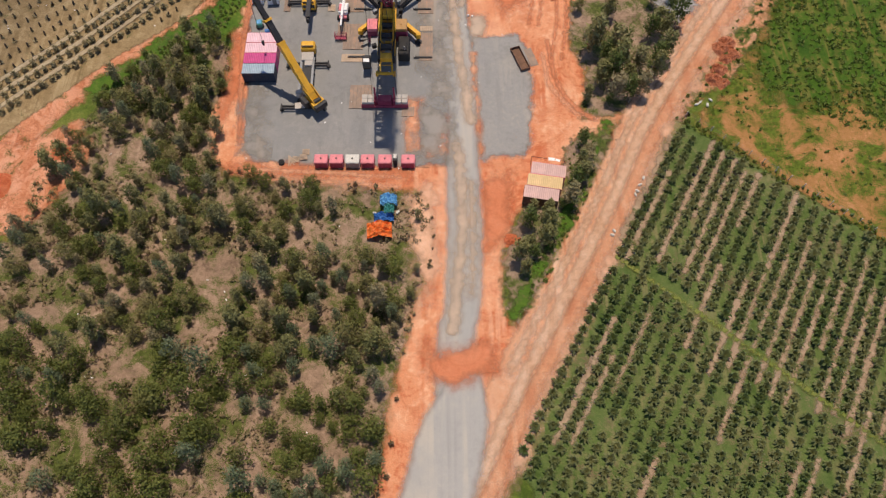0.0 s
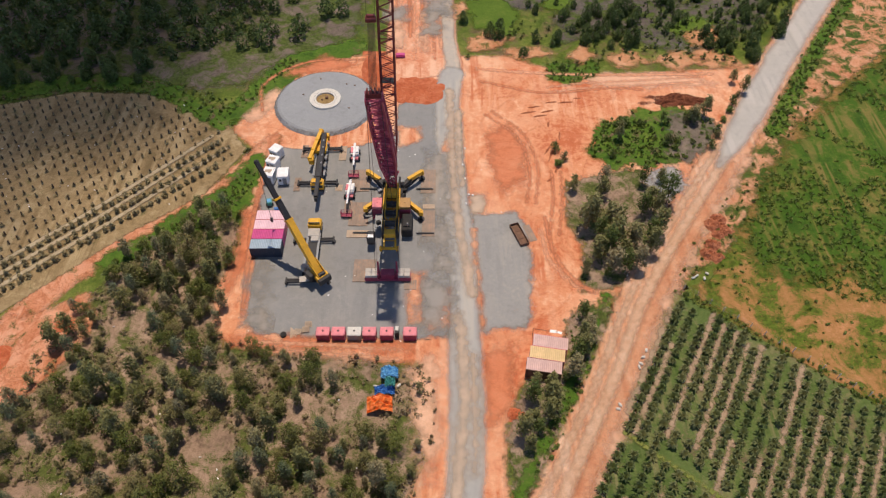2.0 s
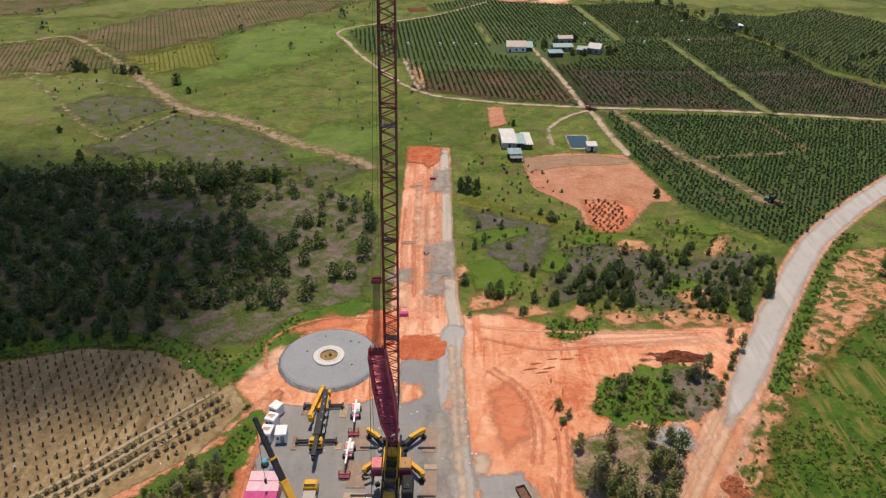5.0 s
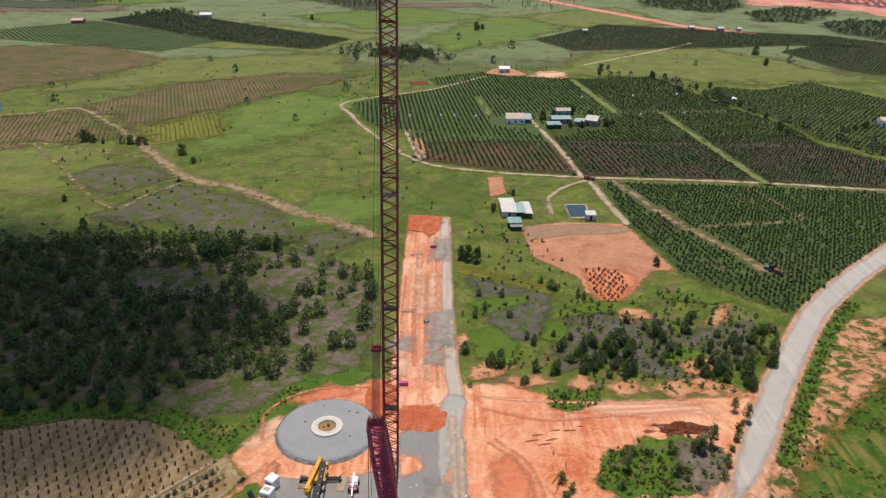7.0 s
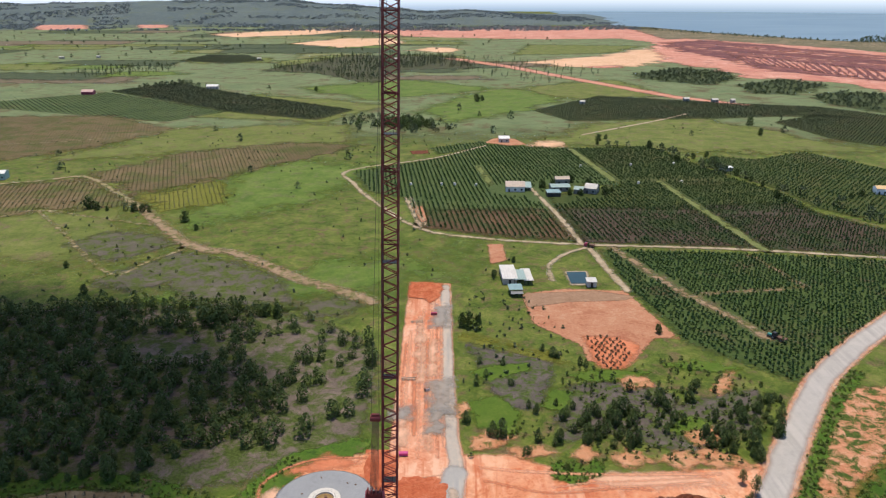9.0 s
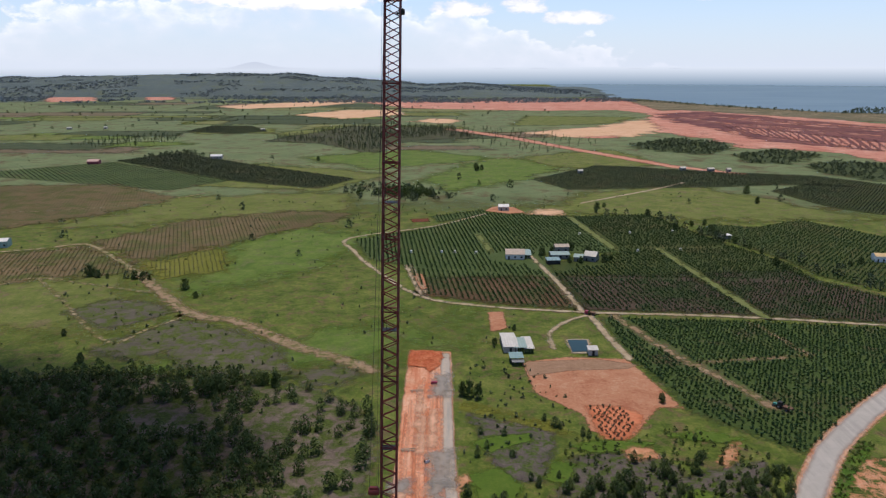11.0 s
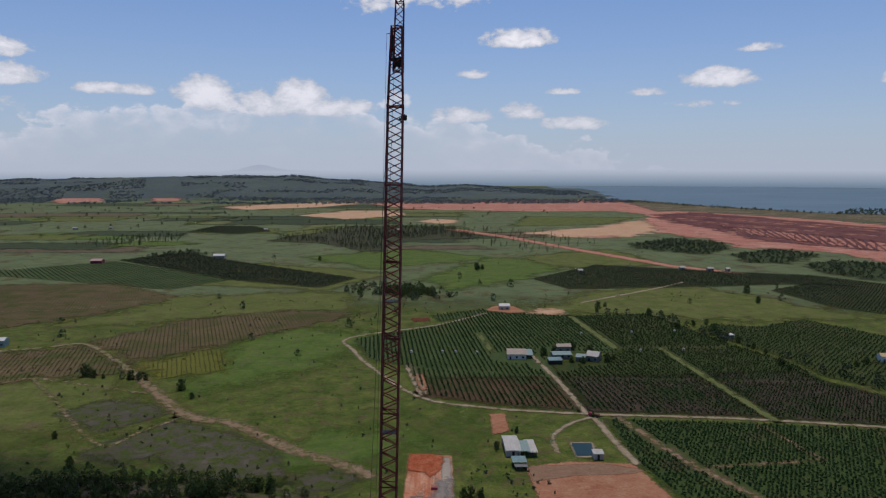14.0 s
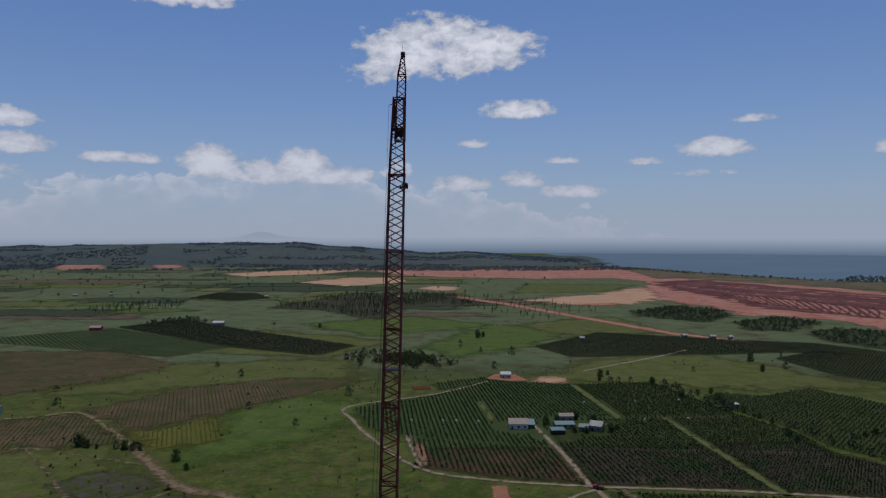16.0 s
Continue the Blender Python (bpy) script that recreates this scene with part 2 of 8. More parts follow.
BARE = soil("bare_pink_earth", (.36, .14, .08), (.46, .22, .13), (.52, .3, .19), 9, 1.5, .7, spots=(.2, .17, .08), spot_at=.66)
SAND = soil("pale_sand", (.58, .34, .2), (.68, .43, .27), (.74, .51, .34), 60, 40, 12, rag_size=45, streak=(1.45, 8, .7), spots=(.16, .17, .05), spot_at=.66)
RED_FAR = soil("opened_red_earth", (.42, .15, .108), (.56, .25, .182), (.68, .41, .315), 60, 34, 10, rag_size=40, spots=(.26, .11, .08), spot_at=.62, streak=(1.2, 7, .8))
HAUL = soil("haul_road_earth", (.42, .17, .12), (.54, .25, .175), (.64, .36, .265), 30, 6, 5, rag_size=20)
DARK_FAR = soil("dark_red_earth", (.1, .042, .046), (.15, .06, .06), (.33, .14, .11), 55, 60, 14, rag_size=60, streak=(1.05, 9, .8), spots=(.5, .24, .17), spot_at=.68)
# woodland tone lifted towards blue, with the haze mixed into it
WOOD_FAR = soil("hazed_far_wood", (.085, .12, .095), (.11, .145, .11), (.15, .18, .13), 70, 30, 14, bump=.5, spots=(.16, .19, .1), spot_at=.6, rag_size=50)
WOOD_MID = soil("copse_floor", (.045, .045, .03), (.075, .072, .045), (.12, .11, .06), 14, 16, 6, rag_size=20, spots=(.08, .11, .03), spot_at=.54)
# far grass paled and blued so that its colour includes haze
PLAIN = soil("hazed_plain_grass", (.112, .162, .075), (.155, .205, .095), (.205, .24, .125), 50, 60, 60, spots=(.15, .122, .06), spot_at=.57, rag_size=90)
DUST = soil("pale_dust", (.63, .34, .215), (.7, .415, .28), (.75, .48, .34), 8, 2.4, 1.8, rag_size=4, swirl=(.12, .2), gritty=.15, bump=.03, even=.8)
RED_PATCH = soil("deep_red_dirt", (.5, .15, .07), (.59, .205, .105), (.66, .28, .16), 8, 2.4, 1.8, rag_size=4, swirl=(.12, .25), gritty=.18, bump=.03, even=.8)
DRY_BAND = soil("pale_dry_soil", (.3, .24, .16), (.38, .31, .21), (.44, .37, .26), 5, .3, .25)
ROAD_RED = soil("red_brown_road_edge", (.46, .18, .095), (.56, .27, .155), (.64, .37, .24), 5, .7, .7, streak=(-.49, 20, .6))
ROAD_TAN = soil("pale_wheel_track", (.5, .29, .18), (.58, .37, .25), (.64, .45, .33), 5, .7, .8, streak=(-.49, 20, .6))
BROWN_ROW = soil("brown_bare_row", (.25, .15, .095), (.32, .2, .13), (.38, .25, .17), 4, .6, .5)
FIELD_TONES = [soil("pasture_" + k, d, m_, l_, 16, 30, 14, rag_size=35, spots=sp, spot_at=.58, gritty=.6, even=1.4) for k, d, m_, l_, sp in (
    ("bright", (.078, .14, .024), (.115, .182, .033), (.16, .215, .052), (.17, .19, .075)), ("olive", (.095, .13, .028), (.14, .175, .04), (.195, .21, .065), (.21, .175, .09)),
    ("dark", (.04, .065, .03), (.06, .085, .04), (.09, .11, .055), (.1, .11, .05)), ("straw", (.15, .16, .06), (.19, .2, .08), (.24, .24, .11), (.14, .17, .05)),
    ("brown", (.13, .1, .065), (.17, .13, .085), (.21, .165, .11), (.12, .13, .06)))]
COAST = soil("coastal_scrub", (.08, .09, .045), (.15, .135, .075), (.34, .26, .17), 60, 30, 20, rag_size=40, streak=(1.2, 8, .8))
PATH_GREEN = soil("trodden_grass_path", (.13, .17, .035), (.17, .2, .05), (.22, .23, .07), 4, .3, .25)

ORANGE_SCRUB = soil("orange_ground_in_scrub", (.42, .17, .08), (.54, .26, .14), (.62, .36, .22), 7, 2.2, 1.2, rag_size=3, gritty=.25, spots=(.14, .14, .04), spot_at=.57)
RUT_DARK = soil("damp_wheel_rut", (.52, .18, .09), (.57, .22, .12), (.62, .28, .165), 6, .5, .5, gritty=.15, bump=.03)
RUT_PALE = soil("dry_wheel_rut", (.65, .3, .175), (.69, .35, .22), (.72, .4, .26), 6, .6, .6, gritty=.12, bump=.03)
MAROON = soil("wet_dark_earth", (.09, .03, .018), (.16, .05, .028), (.28, .1, .055), 2.5, 1.4, .5, rag_size=2, gritty=.4, bump=.2)
VERGE = soil("verge_dirt", (.44, .17, .085), (.57, .27, .155), (.68, .4, .27), 6, 2.5, 1, spots=(.07, .115, .02), spot_at=.515, rag_size=4, gritty=.3)
GREY_SCRUB = soil("grey_scrub_floor", (.1, .08, .065), (.17, .14, .115), (.26, .2, .16), 4, 3, 1.2, spots=(.06, .11, .018), spot_at=.58, rag_size=3)
# forest in pale blue-grey: distance haze is part of these base colours
HAZED_HILL_WOOD = soil("hazed_hill_forest", (.085, .12, .128), (.108, .146, .15), (.145, .182, .168), 110, 0, bump=.4, spots=(.16, .2, .13), spot_at=.58, streak=(1.57, 5, .8))
GRAVEL_TAN = soil("dusty_gravel", (.255, .243, .228), (.295, .275, .252), (.36, .31, .26), 9, 5, 3.0, rag_size=5, gritty=.1, streak=(.03, 14, .8), bump=.01, even=.6)
ORCH_GREEN = soil("grassy_orchard_soil", (.036, .062, .016), (.062, .085, .024), (.1, .092, .038), 40, 5, 3)
BROWN_LANE = soil("brown_lane", (.25, .17, .1), (.34, .24, .155), (.42, .32, .22), 6, 3.6, 2.2, rag_size=4, spots=(.13, .15, .035), spot_at=.55)
WEEDY_TRACK = soil("weedy_sandy_track", (.25, .19, .09), (.34, .27, .16), (.42, .36, .25), 8, 2.4, 1.2, rag_size=4, spots=(.12, .15, .03), spot_at=.53)
FIELD_TRACK = soil("weedy_red_track", (.42, .14, .068), (.56, .23, .125), (.68, .35, .225), 5, 2.2, 1.0, rag_size=3, swirl=(.2, .5), streak=(-.8, 12, .7), spots=(.14, .125, .04), spot_at=.59, gritty=.3)
STRIP_DIRT = soil("graded_pale_dirt", (.55, .185, .095), (.66, .31, .19), (.76, .46, .32), 12, .7, .6, rag_size=6, streak=(0, 22, 1.0), gritty=.2, even=1.2, bump=.04)
STRIP_TRACK = soil("pale_strip_gravel", (.36, .335, .3), (.44, .395, .345), (.54, .45, .365), 7, .6, .7, rag_size=6, gritty=.12, streak=(0, 20, .9), spots=(.55, .27, .16), spot_at=.66, bump=.01)
TAN_WASH = soil("tan_dust_on_gravel", (.42, .33, .26), (.49, .38, .295), (.56, .42, .32), 6, 1.2, 1.1, rag_size=3, gritty=.1, streak=(.05, 18, .8), bump=.01)

SCRUB_GRASS = soil("scrub_grass", (.06, .115, .016), (.085, .15, .02), (.13, .18, .035), 6, 2.4, 1.2, rag_size=5, spots=(.2, .16, .06), spot_at=.64)
LANE_GRASS = soil("lane_grass", (.11, .145, .045), (.15, .18, .06), (.18, .2, .08), 12, 2.0, 1.2, rag_size=6)
ORCH_PALE = soil("mown_orchard_grass", (.05, .085, .026), (.072, .11, .036), (.1, .13, .048), 40, 5, 3, spots=(.15, .12, .06), spot_at=.63)
ORCH_MID = soil("green_orchard_floor", (.04, .075, .02), (.06, .1, .028), (.095, .12, .04), 30, 5, 3, spots=(.13, .105, .06), spot_at=.6)
ORCH_CLAY = soil("red_orchard_clay", (.085, .058, .032), (.12, .075, .044), (.16, .098, .058), 30, 9, 5, spots=(.075, .1, .034), spot_at=.54, rag_size=9)
ORCH_DUSK = soil("brown_orchard_soil", (.055, .045, .032), (.078, .058, .043), (.11, .08, .058), 40, 9, 5, spots=(.05, .075, .025), spot_at=.53, rag_size=9)
ROW_BARE = soil("bare_row_soil", (.29, .2, .135), (.37, .265, .185), (.45, .335, .245), 4, .8, .45, rag_size=1.4, spots=(.1, .135, .035), spot_at=.585)
ROCKY = soil("grey_rubble", (.2, .2, .205), (.3, .295, .29), (.4, .375, .35), 2.5, 3.0, 1.2, rag_size=2.5, gritty=.5)
# ---- the ground and what covers it ----
def inside(px, py, poly):
    """Metres from points to a closed outline, positive inside."""
    a = np.array(poly, float)
    b = np.roll(a, -1, 0)
    best, odd = np.full(px.shape, 1e9), np.zeros(px.shape, bool)
    for (ax, ay), (bx, by) in zip(a, b):
        dx, dy = bx - ax, by - ay
        k = np.clip(((px - ax) * dx + (py - ay) * dy) / max(dx * dx + dy * dy, 1e-9), 0, 1)
        best = np.minimum(best, np.hypot(px - ax - k * dx, py - ay - k * dy))
        if ay != by:
            odd ^= ((ay > py) != (by > py)) & (px < (by - ay and (bx - ax) * (py - ay) / (by - ay)) + ax)
    return np.where(odd, best, -best)


def beside(px, py, line, wide):
    """Metres inside a way of that half width along a line; wide may be one number or one a point."""
    a = np.array(line, float)
    half = np.full(len(a), wide) if np.isscalar(wide) else np.array(wide, float)
    best = np.full(px.shape, -1e9)
    for i in range(len(a) - 1):
        (ax, ay), (bx, by) = a[i], a[i + 1]
        dx, dy = bx - ax, by - ay
        k = np.clip(((px - ax) * dx + (py - ay) * dy) / max(dx * dx + dy * dy, 1e-9), 0, 1)
        best = np.maximum(best, half[i] + (half[i + 1] - half[i]) * k - np.hypot(px - ax - k * dx, py - ay - k * dy))
    return best


def curved(line, n=6):
    """A smooth line through the points."""
    p = [Vector((*q, 0)) for q in line]
    p = [p[0] * 2 - p[1]] + p + [p[-1] * 2 - p[-2]]
    out = []
    for i in range(1, len(p) - 2):
        for j in range(n):
            t = j / n
            q = .5 * ((2 * p[i]) + (p[i + 1] - p[i - 1]) * t + (2 * p[i - 1] - 5 * p[i] + 4 * p[i + 1] - p[i + 2]) * t * t + (3 * p[i] - p[i - 1] - 3 * p[i + 1] + p[i + 2]) * t ** 3)
            out.append((q.x, q.y))
    return out + [line[-1]]


def mesh_of(name, verts, faces, mats=(), smooth=False):
    me = bpy.data.meshes.new(name)
    me.from_pydata([tuple(v) for v in verts], [], [tuple(f) for f in faces])
    for m in mats:
        me.materials.append(m)
    if smooth:
        me.polygons.foreach_set("use_smooth", [True] * len(me.polygons))
    me.update()
    return me


LAYER = [0]
PLACED = []      # what covers which stretch at which height, so that no two lie in one plane


def cover(name, label, category, mat, z, cell, poly=None, line=None, wide=3.0, spread=3.0, rise=None):
    """A sheet of ground cover over an outline or along a line, with its distance to the border as 'edge'."""
    spread = min(spread, REACH.get(mat.name, spread))
    pts = np.array(poly if poly else line, float)
    pad = spread + (0 if poly else np.max(wide))
    x0, y0 = pts.min(0) - pad
    x1, y1 = pts.max(0) + pad
    nx, ny = int((x1 - x0) / cell) + 2, int((y1 - y0) / cell) + 2
    gx, gy = np.meshgrid(x0 + np.arange(nx) * cell, y0 + np.arange(ny) * cell)
    sd = inside(gx, gy, poly) if poly else beside(gx, gy, line, wide)
    keep = np.maximum.reduce([sd[:-1, :-1], sd[1:, :-1], sd[:-1, 1:], sd[1:, 1:]]) > -spread
    idx = np.arange(nx * ny).reshape(ny, nx)
    quads = np.stack([idx[:-1, :-1], idx[:-1, 1:], idx[1:, 1:], idx[1:, :-1]], -1)[keep]
    used, quads = np.unique(quads, return_inverse=True)
    quads = quads.reshape(-1, 4)
    LAYER[0] += 1
    z, box_ = z + LAYER[0] * .0008, (x0, y0, x1, y1)
    while any(abs(q[4] - z) < .004 and q[0] < x1 and q[2] > x0 and q[1] < y1 and q[3] > y0 for q in PLACED):
        z += .0012
    PLACED.append((*box_, z))
    zz = np.full(len(used), z)
    if rise is not None:
        zz = zz + rise(gx.ravel()[used], gy.ravel()[used], sd.ravel()[used])
    verts = np.stack([gx.ravel()[used], gy.ravel()[used], zz], 1)
    me = mesh_of(name, verts.tolist(), quads.tolist(), [mat], rise is not None)
    me.attributes.new("edge", "FLOAT", "POINT").data.foreach_set("value", sd.ravel()[used].astype(np.float32))
    return tagged(new(name, me), label, category, kind="structure")


STEPS = [-4950, -3000, -1500, -700, -300, -100, 0, 100, 300, 700, 1500, 3000, 4950]
tagged(new("ground", mesh_of("ground", [(x, y, 0) for y in STEPS for x in STEPS], [(r * 13 + c, r * 13 + c + 1, r * 13 + c + 14, r * 13 + c + 13) for r in range(12) for c in range(12)], [GRASS])),
       "green grassland with dry and bare patches", "grassland", kind="structure")

WOOD_SW = [(-74, 3), (-90, 55), (-73.7, 53.7), (-72.6, 65), (-66.6, 79), (-58.8, 92.5), (-52, 97.5), (-46, 101), (-42, 96), (-41.5, 81), (-40, 67.5), (-24.6, 65.6), (-4, 63.6), (-2.4, 57), (-3.6, 46.6), (-6.6, 35), (-8.6, 26), (-10.2, 12.5), (-12, 3), (-20, -40), (-74, -40)]
cover("wood_floor", "brown leaf litter under young trees", "woodland floor", LITTER, .02, 1.5, WOOD_SW)
DIRT_SITE = [(-38.3, 151.5), (-19.9, 154.4), (3.8, 153.5), (16, 153.5), (24.3, 149.3), (37.9, 145.5), (50.7, 146.6), (70.8, 148.9), (79, 151), (75.5, 142), (66, 127), (60, 117), (54, 109), (48, 100), (40, 100), (33.7, 106), (29.8, 107.5), (25.7, 108.4), (25, 96.3), (27.3, 91.8), (26, 80), (34.6, 80.7),
             (22, 70.5), (21, 63.6), (13.4, 60), (10.5, 54), (9.4, 44.7), (11, 38.8), (16, 40.7), (13.8, 28.6), (9, 19), (6.3, 11), (2, -10), (-14, -10), (-9.7, 12.5), (-8, 26), (-5.8, 36.8), (-3.4, 46.6), (-1.9, 57), (-4.2, 64), (-24.6, 66), (-38.9, 67.6), (-41.4, 71), (-43.8, 79), (-41, 87.5)]
cover("bare_site_ground", "orange-red bare dirt with wheel marks", "dirt", DIRT, .05, 1.5, DIRT_SITE + [(-41.5, 100), (-41.5, 118), (-49, 125), (-43.5, 140)])
cover("gravel_pad", "grey compacted gravel working pad", "gravel", GRAVEL, .1, 1.2, [(-38.4, 119.4), (-38.8, 104), (-37.3, 86), (-36.5, 73.4), (-33.9, 70), (-24, 69.5), (-4.8, 69), (.3, 70), (1.3, 82), (4.9, 96.3), (4.2, 112.6), (3.2, 133.6), (.3, 136), (-11.2, 135.2), (-11.3, 123.6), (-23.7, 118.3)])
cover("gravel_bay", "grey gravel bay beside the access road", "gravel", BAY_GRAVEL, .1, .8, [(5.4, 100), (9, 99.3), (14.6, 100), (16.9, 94.3), (16.6, 82), (15.6, 72.4), (13, 71.4), (10.4, 71.8), (7.2, 70.4), (5.6, 76), (5.4, 84)])
cover("access_road", "pale grey gravel access road", "road", GRAVEL_ROAD, .14, 1.0, line=curved([(1.6, 28), (2.2, 37), (3.4, 44.6), (3.7, 55), (3.6, 68.7), (3.7, 81), (2.6, 96), (1.2, 110), (.9, 120), (.5, 136), (1.6, 146)]), wide=2.85, spread=1.5)
cover("road_mouth", "grey gravel at the mouth of the access road", "gravel", GRAVEL_ROAD, .16, 1.0, [(.6, 30), (5.7, 31.5), (7, 24), (5.6, 16.7), (2, 3), (-3, -20), (-14, -20), (-8, 3.6), (-5.6, 14), (-3.7, 22.5)])
MAIN = curved([(-22, -30), (-1.8, 3.6), (5.6, 15.9), (10.6, 26.8), (16, 36.9), (21.3, 46.7), (29.3, 61.8), (35.9, 76), (45.4, 91.9), (57, 109.4), (65.1, 121.6), (78.2, 142.6), (91.5, 162.8), (111.4, 190.4), (130, 209.4), (152, 228.7), (190, 258), (240, 276)])
cover("dirt_road", "wide orange dirt road with pale wheel tracks", "road", DIRT_ROAD, .12, 1.5, line=MAIN, wide=4.3, spread=2)
cover("road_crown", "grey gravel crown of the dirt road", "road", GRAVEL_WAY, .17, 1.5, line=MAIN[56:], wide=[.4, .8, 1.3, 1.8, 2.2, 2.6, 2.9, 3.1, 3.2] + [3.2] * (len(MAIN) - 65), spread=2.5)
cover("road_verge", "red earth and weeds along the road", "verge", VERGE, .04, 1.5, [(117, 186), (140, 190), (150, 178), (126, 160), (112, 156), (95.3, 142), (79.3, 125.7), (58, 93.4), (45.4, 81), (42, 80), (58, 107), (77, 135), (96, 160)])
cover("weedy_field", "weedy field with bare orange soil", "field", FIELD_E, .02, 3, [(113, 156), (95, 142), (79.3, 125.7), (65, 106), (57.8, 92), (50.4, 82), (45.7, 80), (52.2, 74.3), (73.5, 54.6), (88.3, 41), (128, 20), (300, 60), (300, 170), (180, 190)])
cover("green_crop_field", "bright green low crop in the weedy field", "field", FIELD_LUSH, .05, 3, [(116, 157), (96, 140), (80, 124), (66.7, 106), (60.4, 93.4), (61, 86), (67, 82), (77.8, 86), (83, 80.5), (103, 72), (300, 80), (300, 170), (180, 190)], spread=9)

def beside_line(line, off):
    """The same line, some metres to its right."""
    p = [Vector(q) for q in line]
    out = []
    for i, q in enumerate(p):
        d = (p[min(i + 1, len(p) - 1)] - p[max(i - 1, 0)]).normalized()
        out.append((q.x + d.y * off, q.y - d.x * off))
    return out


cover("road_edge_band", "red-brown worn edge of the dirt road", "road", ROAD_RED, .14, 1.0, line=beside_line(MAIN[:58], 2.5), wide=1.1, spread=1.5)
cover("road_wheel_band", "pale wheel-worn band of the dirt road", "road", ROAD_TAN, .15, 1.0, line=beside_line(MAIN[:60], .2), wide=.9, spread=1.5)
cover("road_wheel_band", "pale wheel-worn band of the dirt road", "road", ROAD_TAN, .15, 1.0, line=beside_line(MAIN[20:60], -2.3), wide=.6, spread=1.5)
cover("road_berm", "pale pink berm along the road", "road", DUST, .16, 1.0, line=beside_line(MAIN[:60], 4.5), wide=.35, spread=1.0)
cover("roadside_weeds", "band of lush weeds beside the road", "weeds", LUSH, .1, 1.2, line=beside_line(MAIN[62:82], 6.6), wide=1.9, spread=2)
PLANT_SE = [(43.3, 80.2), (48.4, 75.8), (75.7, 54), (100.6, 35), (130, 10), (120, -40), (18, -40), (10, 5), (13.8, 12.6), (9.9, 19.6), (15.5, 28.6), (24.6, 46.7), (34.7, 65.3)]
cover("plantation_soil", "grassy brown soil between rows of bushes", "field", FIELD_SE, .03, 2, PLANT_SE)
PLANT_W = [(-190, 120), (-144.5, 127), (-108, 133.3), (-89.8, 139), (-71, 138), (-51, 125), (-45.3, 118.4), (-52.2, 105.8), (-65.6, 94.4), (-80, 79), (-98, 60), (-190, -10)]
cover("dry_field", "dry brown field planted in rows", "field", FIELD_W, .065, 2, PLANT_W[:5] + [(-50, 127), (-44.4, 118.6), (-51, 105), (-64.6, 93.4), (-79, 78), (-97, 59), (-190, -12)])
cover("field_track", "red dirt track along the field", "track", FIELD_TRACK, .045, 1.2, line=curved([(-39, 122), (-41.7, 117.7), (-47.5, 107.6), (-59.8, 95.8), (-71, 85.4), (-77, 76.5), (-81, 66), (-89, 52), (-105, 30)]), wide=[1.9] * 24 + [3.0] * 13 + [3.0] * 12, spread=2)
cover("red_strip", "long strip of graded red earth", "dirt", STRIP_DIRT, .06, 1.5, [(-16, 269), (.7, 267.5), (1.5, 197.4), (3, 160), (4.4, 147), (-13, 142.4), (-15.2, 154.6), (-15.3, 197.3)])
cover("strip_track", "pale gravel track along the red strip", "track", STRIP_TRACK, .11, 1.2, line=[(-1.5, 264), (-.4, 197), (.8, 160), (2.2, 146)], wide=1.7, spread=1.2)
WOOD_NW = [(-233, 225), (-162, 239), (-124, 246), (-77, 244), (-46, 232), (-25, 212.6), (-21.6, 187), (-23, 160), (-34, 152), (-55, 140), (-69, 140), (-90, 141), (-164, 135), (-230, 125)]
cover("dark_wood_floor", "dark litter under dense young trees", "woodland floor", LITTER_N, .025, 3, WOOD_NW, spread=8)
cover("scrub_floor", "purple-grey scrub floor with grass", "woodland floor", PURPLE, .025, 3, [(34.9, 186.5), (45.3, 190), (60.6, 189), (66, 178), (80, 184), (92, 186), (84, 168), (73.5, 160), (60, 154), (54.3, 158), (44.1, 163), (29.3, 159), (30.5, 174.7)], spread=8)
cover("scrub_floor_north", "purple-grey burnt scrub among grass", "woodland floor", BURNT, .16, 3, [(-145.2, 267.5), (-136.3, 286), (-121, 304), (-101.1, 297), (-68.5, 273.4), (-59, 247.3), (-80.9, 243.9), (-99.9, 250.8), (-113.5, 265.5), (-124.2, 258)], spread=9)
for poly in ([(-58.7, 245.6), (-42.9, 254.4), (-32.1, 247.3), (-37.5, 234.2), (-51.7, 237.3)], [(-178, 314), (-169.6, 333), (-142.2, 328), (-127.3, 313.9), (-142.9, 295.8), (-150.9, 291)], [(4.1, 215.6), (12.5, 211), (21.6, 207), (34, 203), (31, 192), (25.6, 174.7), (16.2, 174), (12.1, 188), (9, 203)]):
    cover("burnt_patch", "purple-grey burnt scrub among grass", "scrub", PURPLE if poly[0][0] > 0 else BURNT, .16, 2.5, poly, spread=8)
cover("lush_patch", "lush dark green weeds on the bare site", "weeds", LUSH, .09, 1.2, [(31.7, 118), (35.5, 127.6), (45.5, 132.6), (55, 133.7), (62, 128.6), (58.6, 120), (51, 114.5), (36, 112.7)])
cover("lush_patch_small", "round patch of dark green weeds", "weeds", LUSH, .09, 1.2, [(25.2, 151), (38.8, 151.7), (37.2, 145.5), (29.2, 142), (25.3, 144.3)])
cover("copse_floor", "pale litter and grass under a copse", "woodland floor", LITTER, .09, 1.2, [(25.7, 108.4), (33.3, 111), (41, 112.7), (50, 109.3), (47.5, 102.7), (43, 92), (37, 82), (26, 80), (27.7, 90.4), (25.2, 98)])
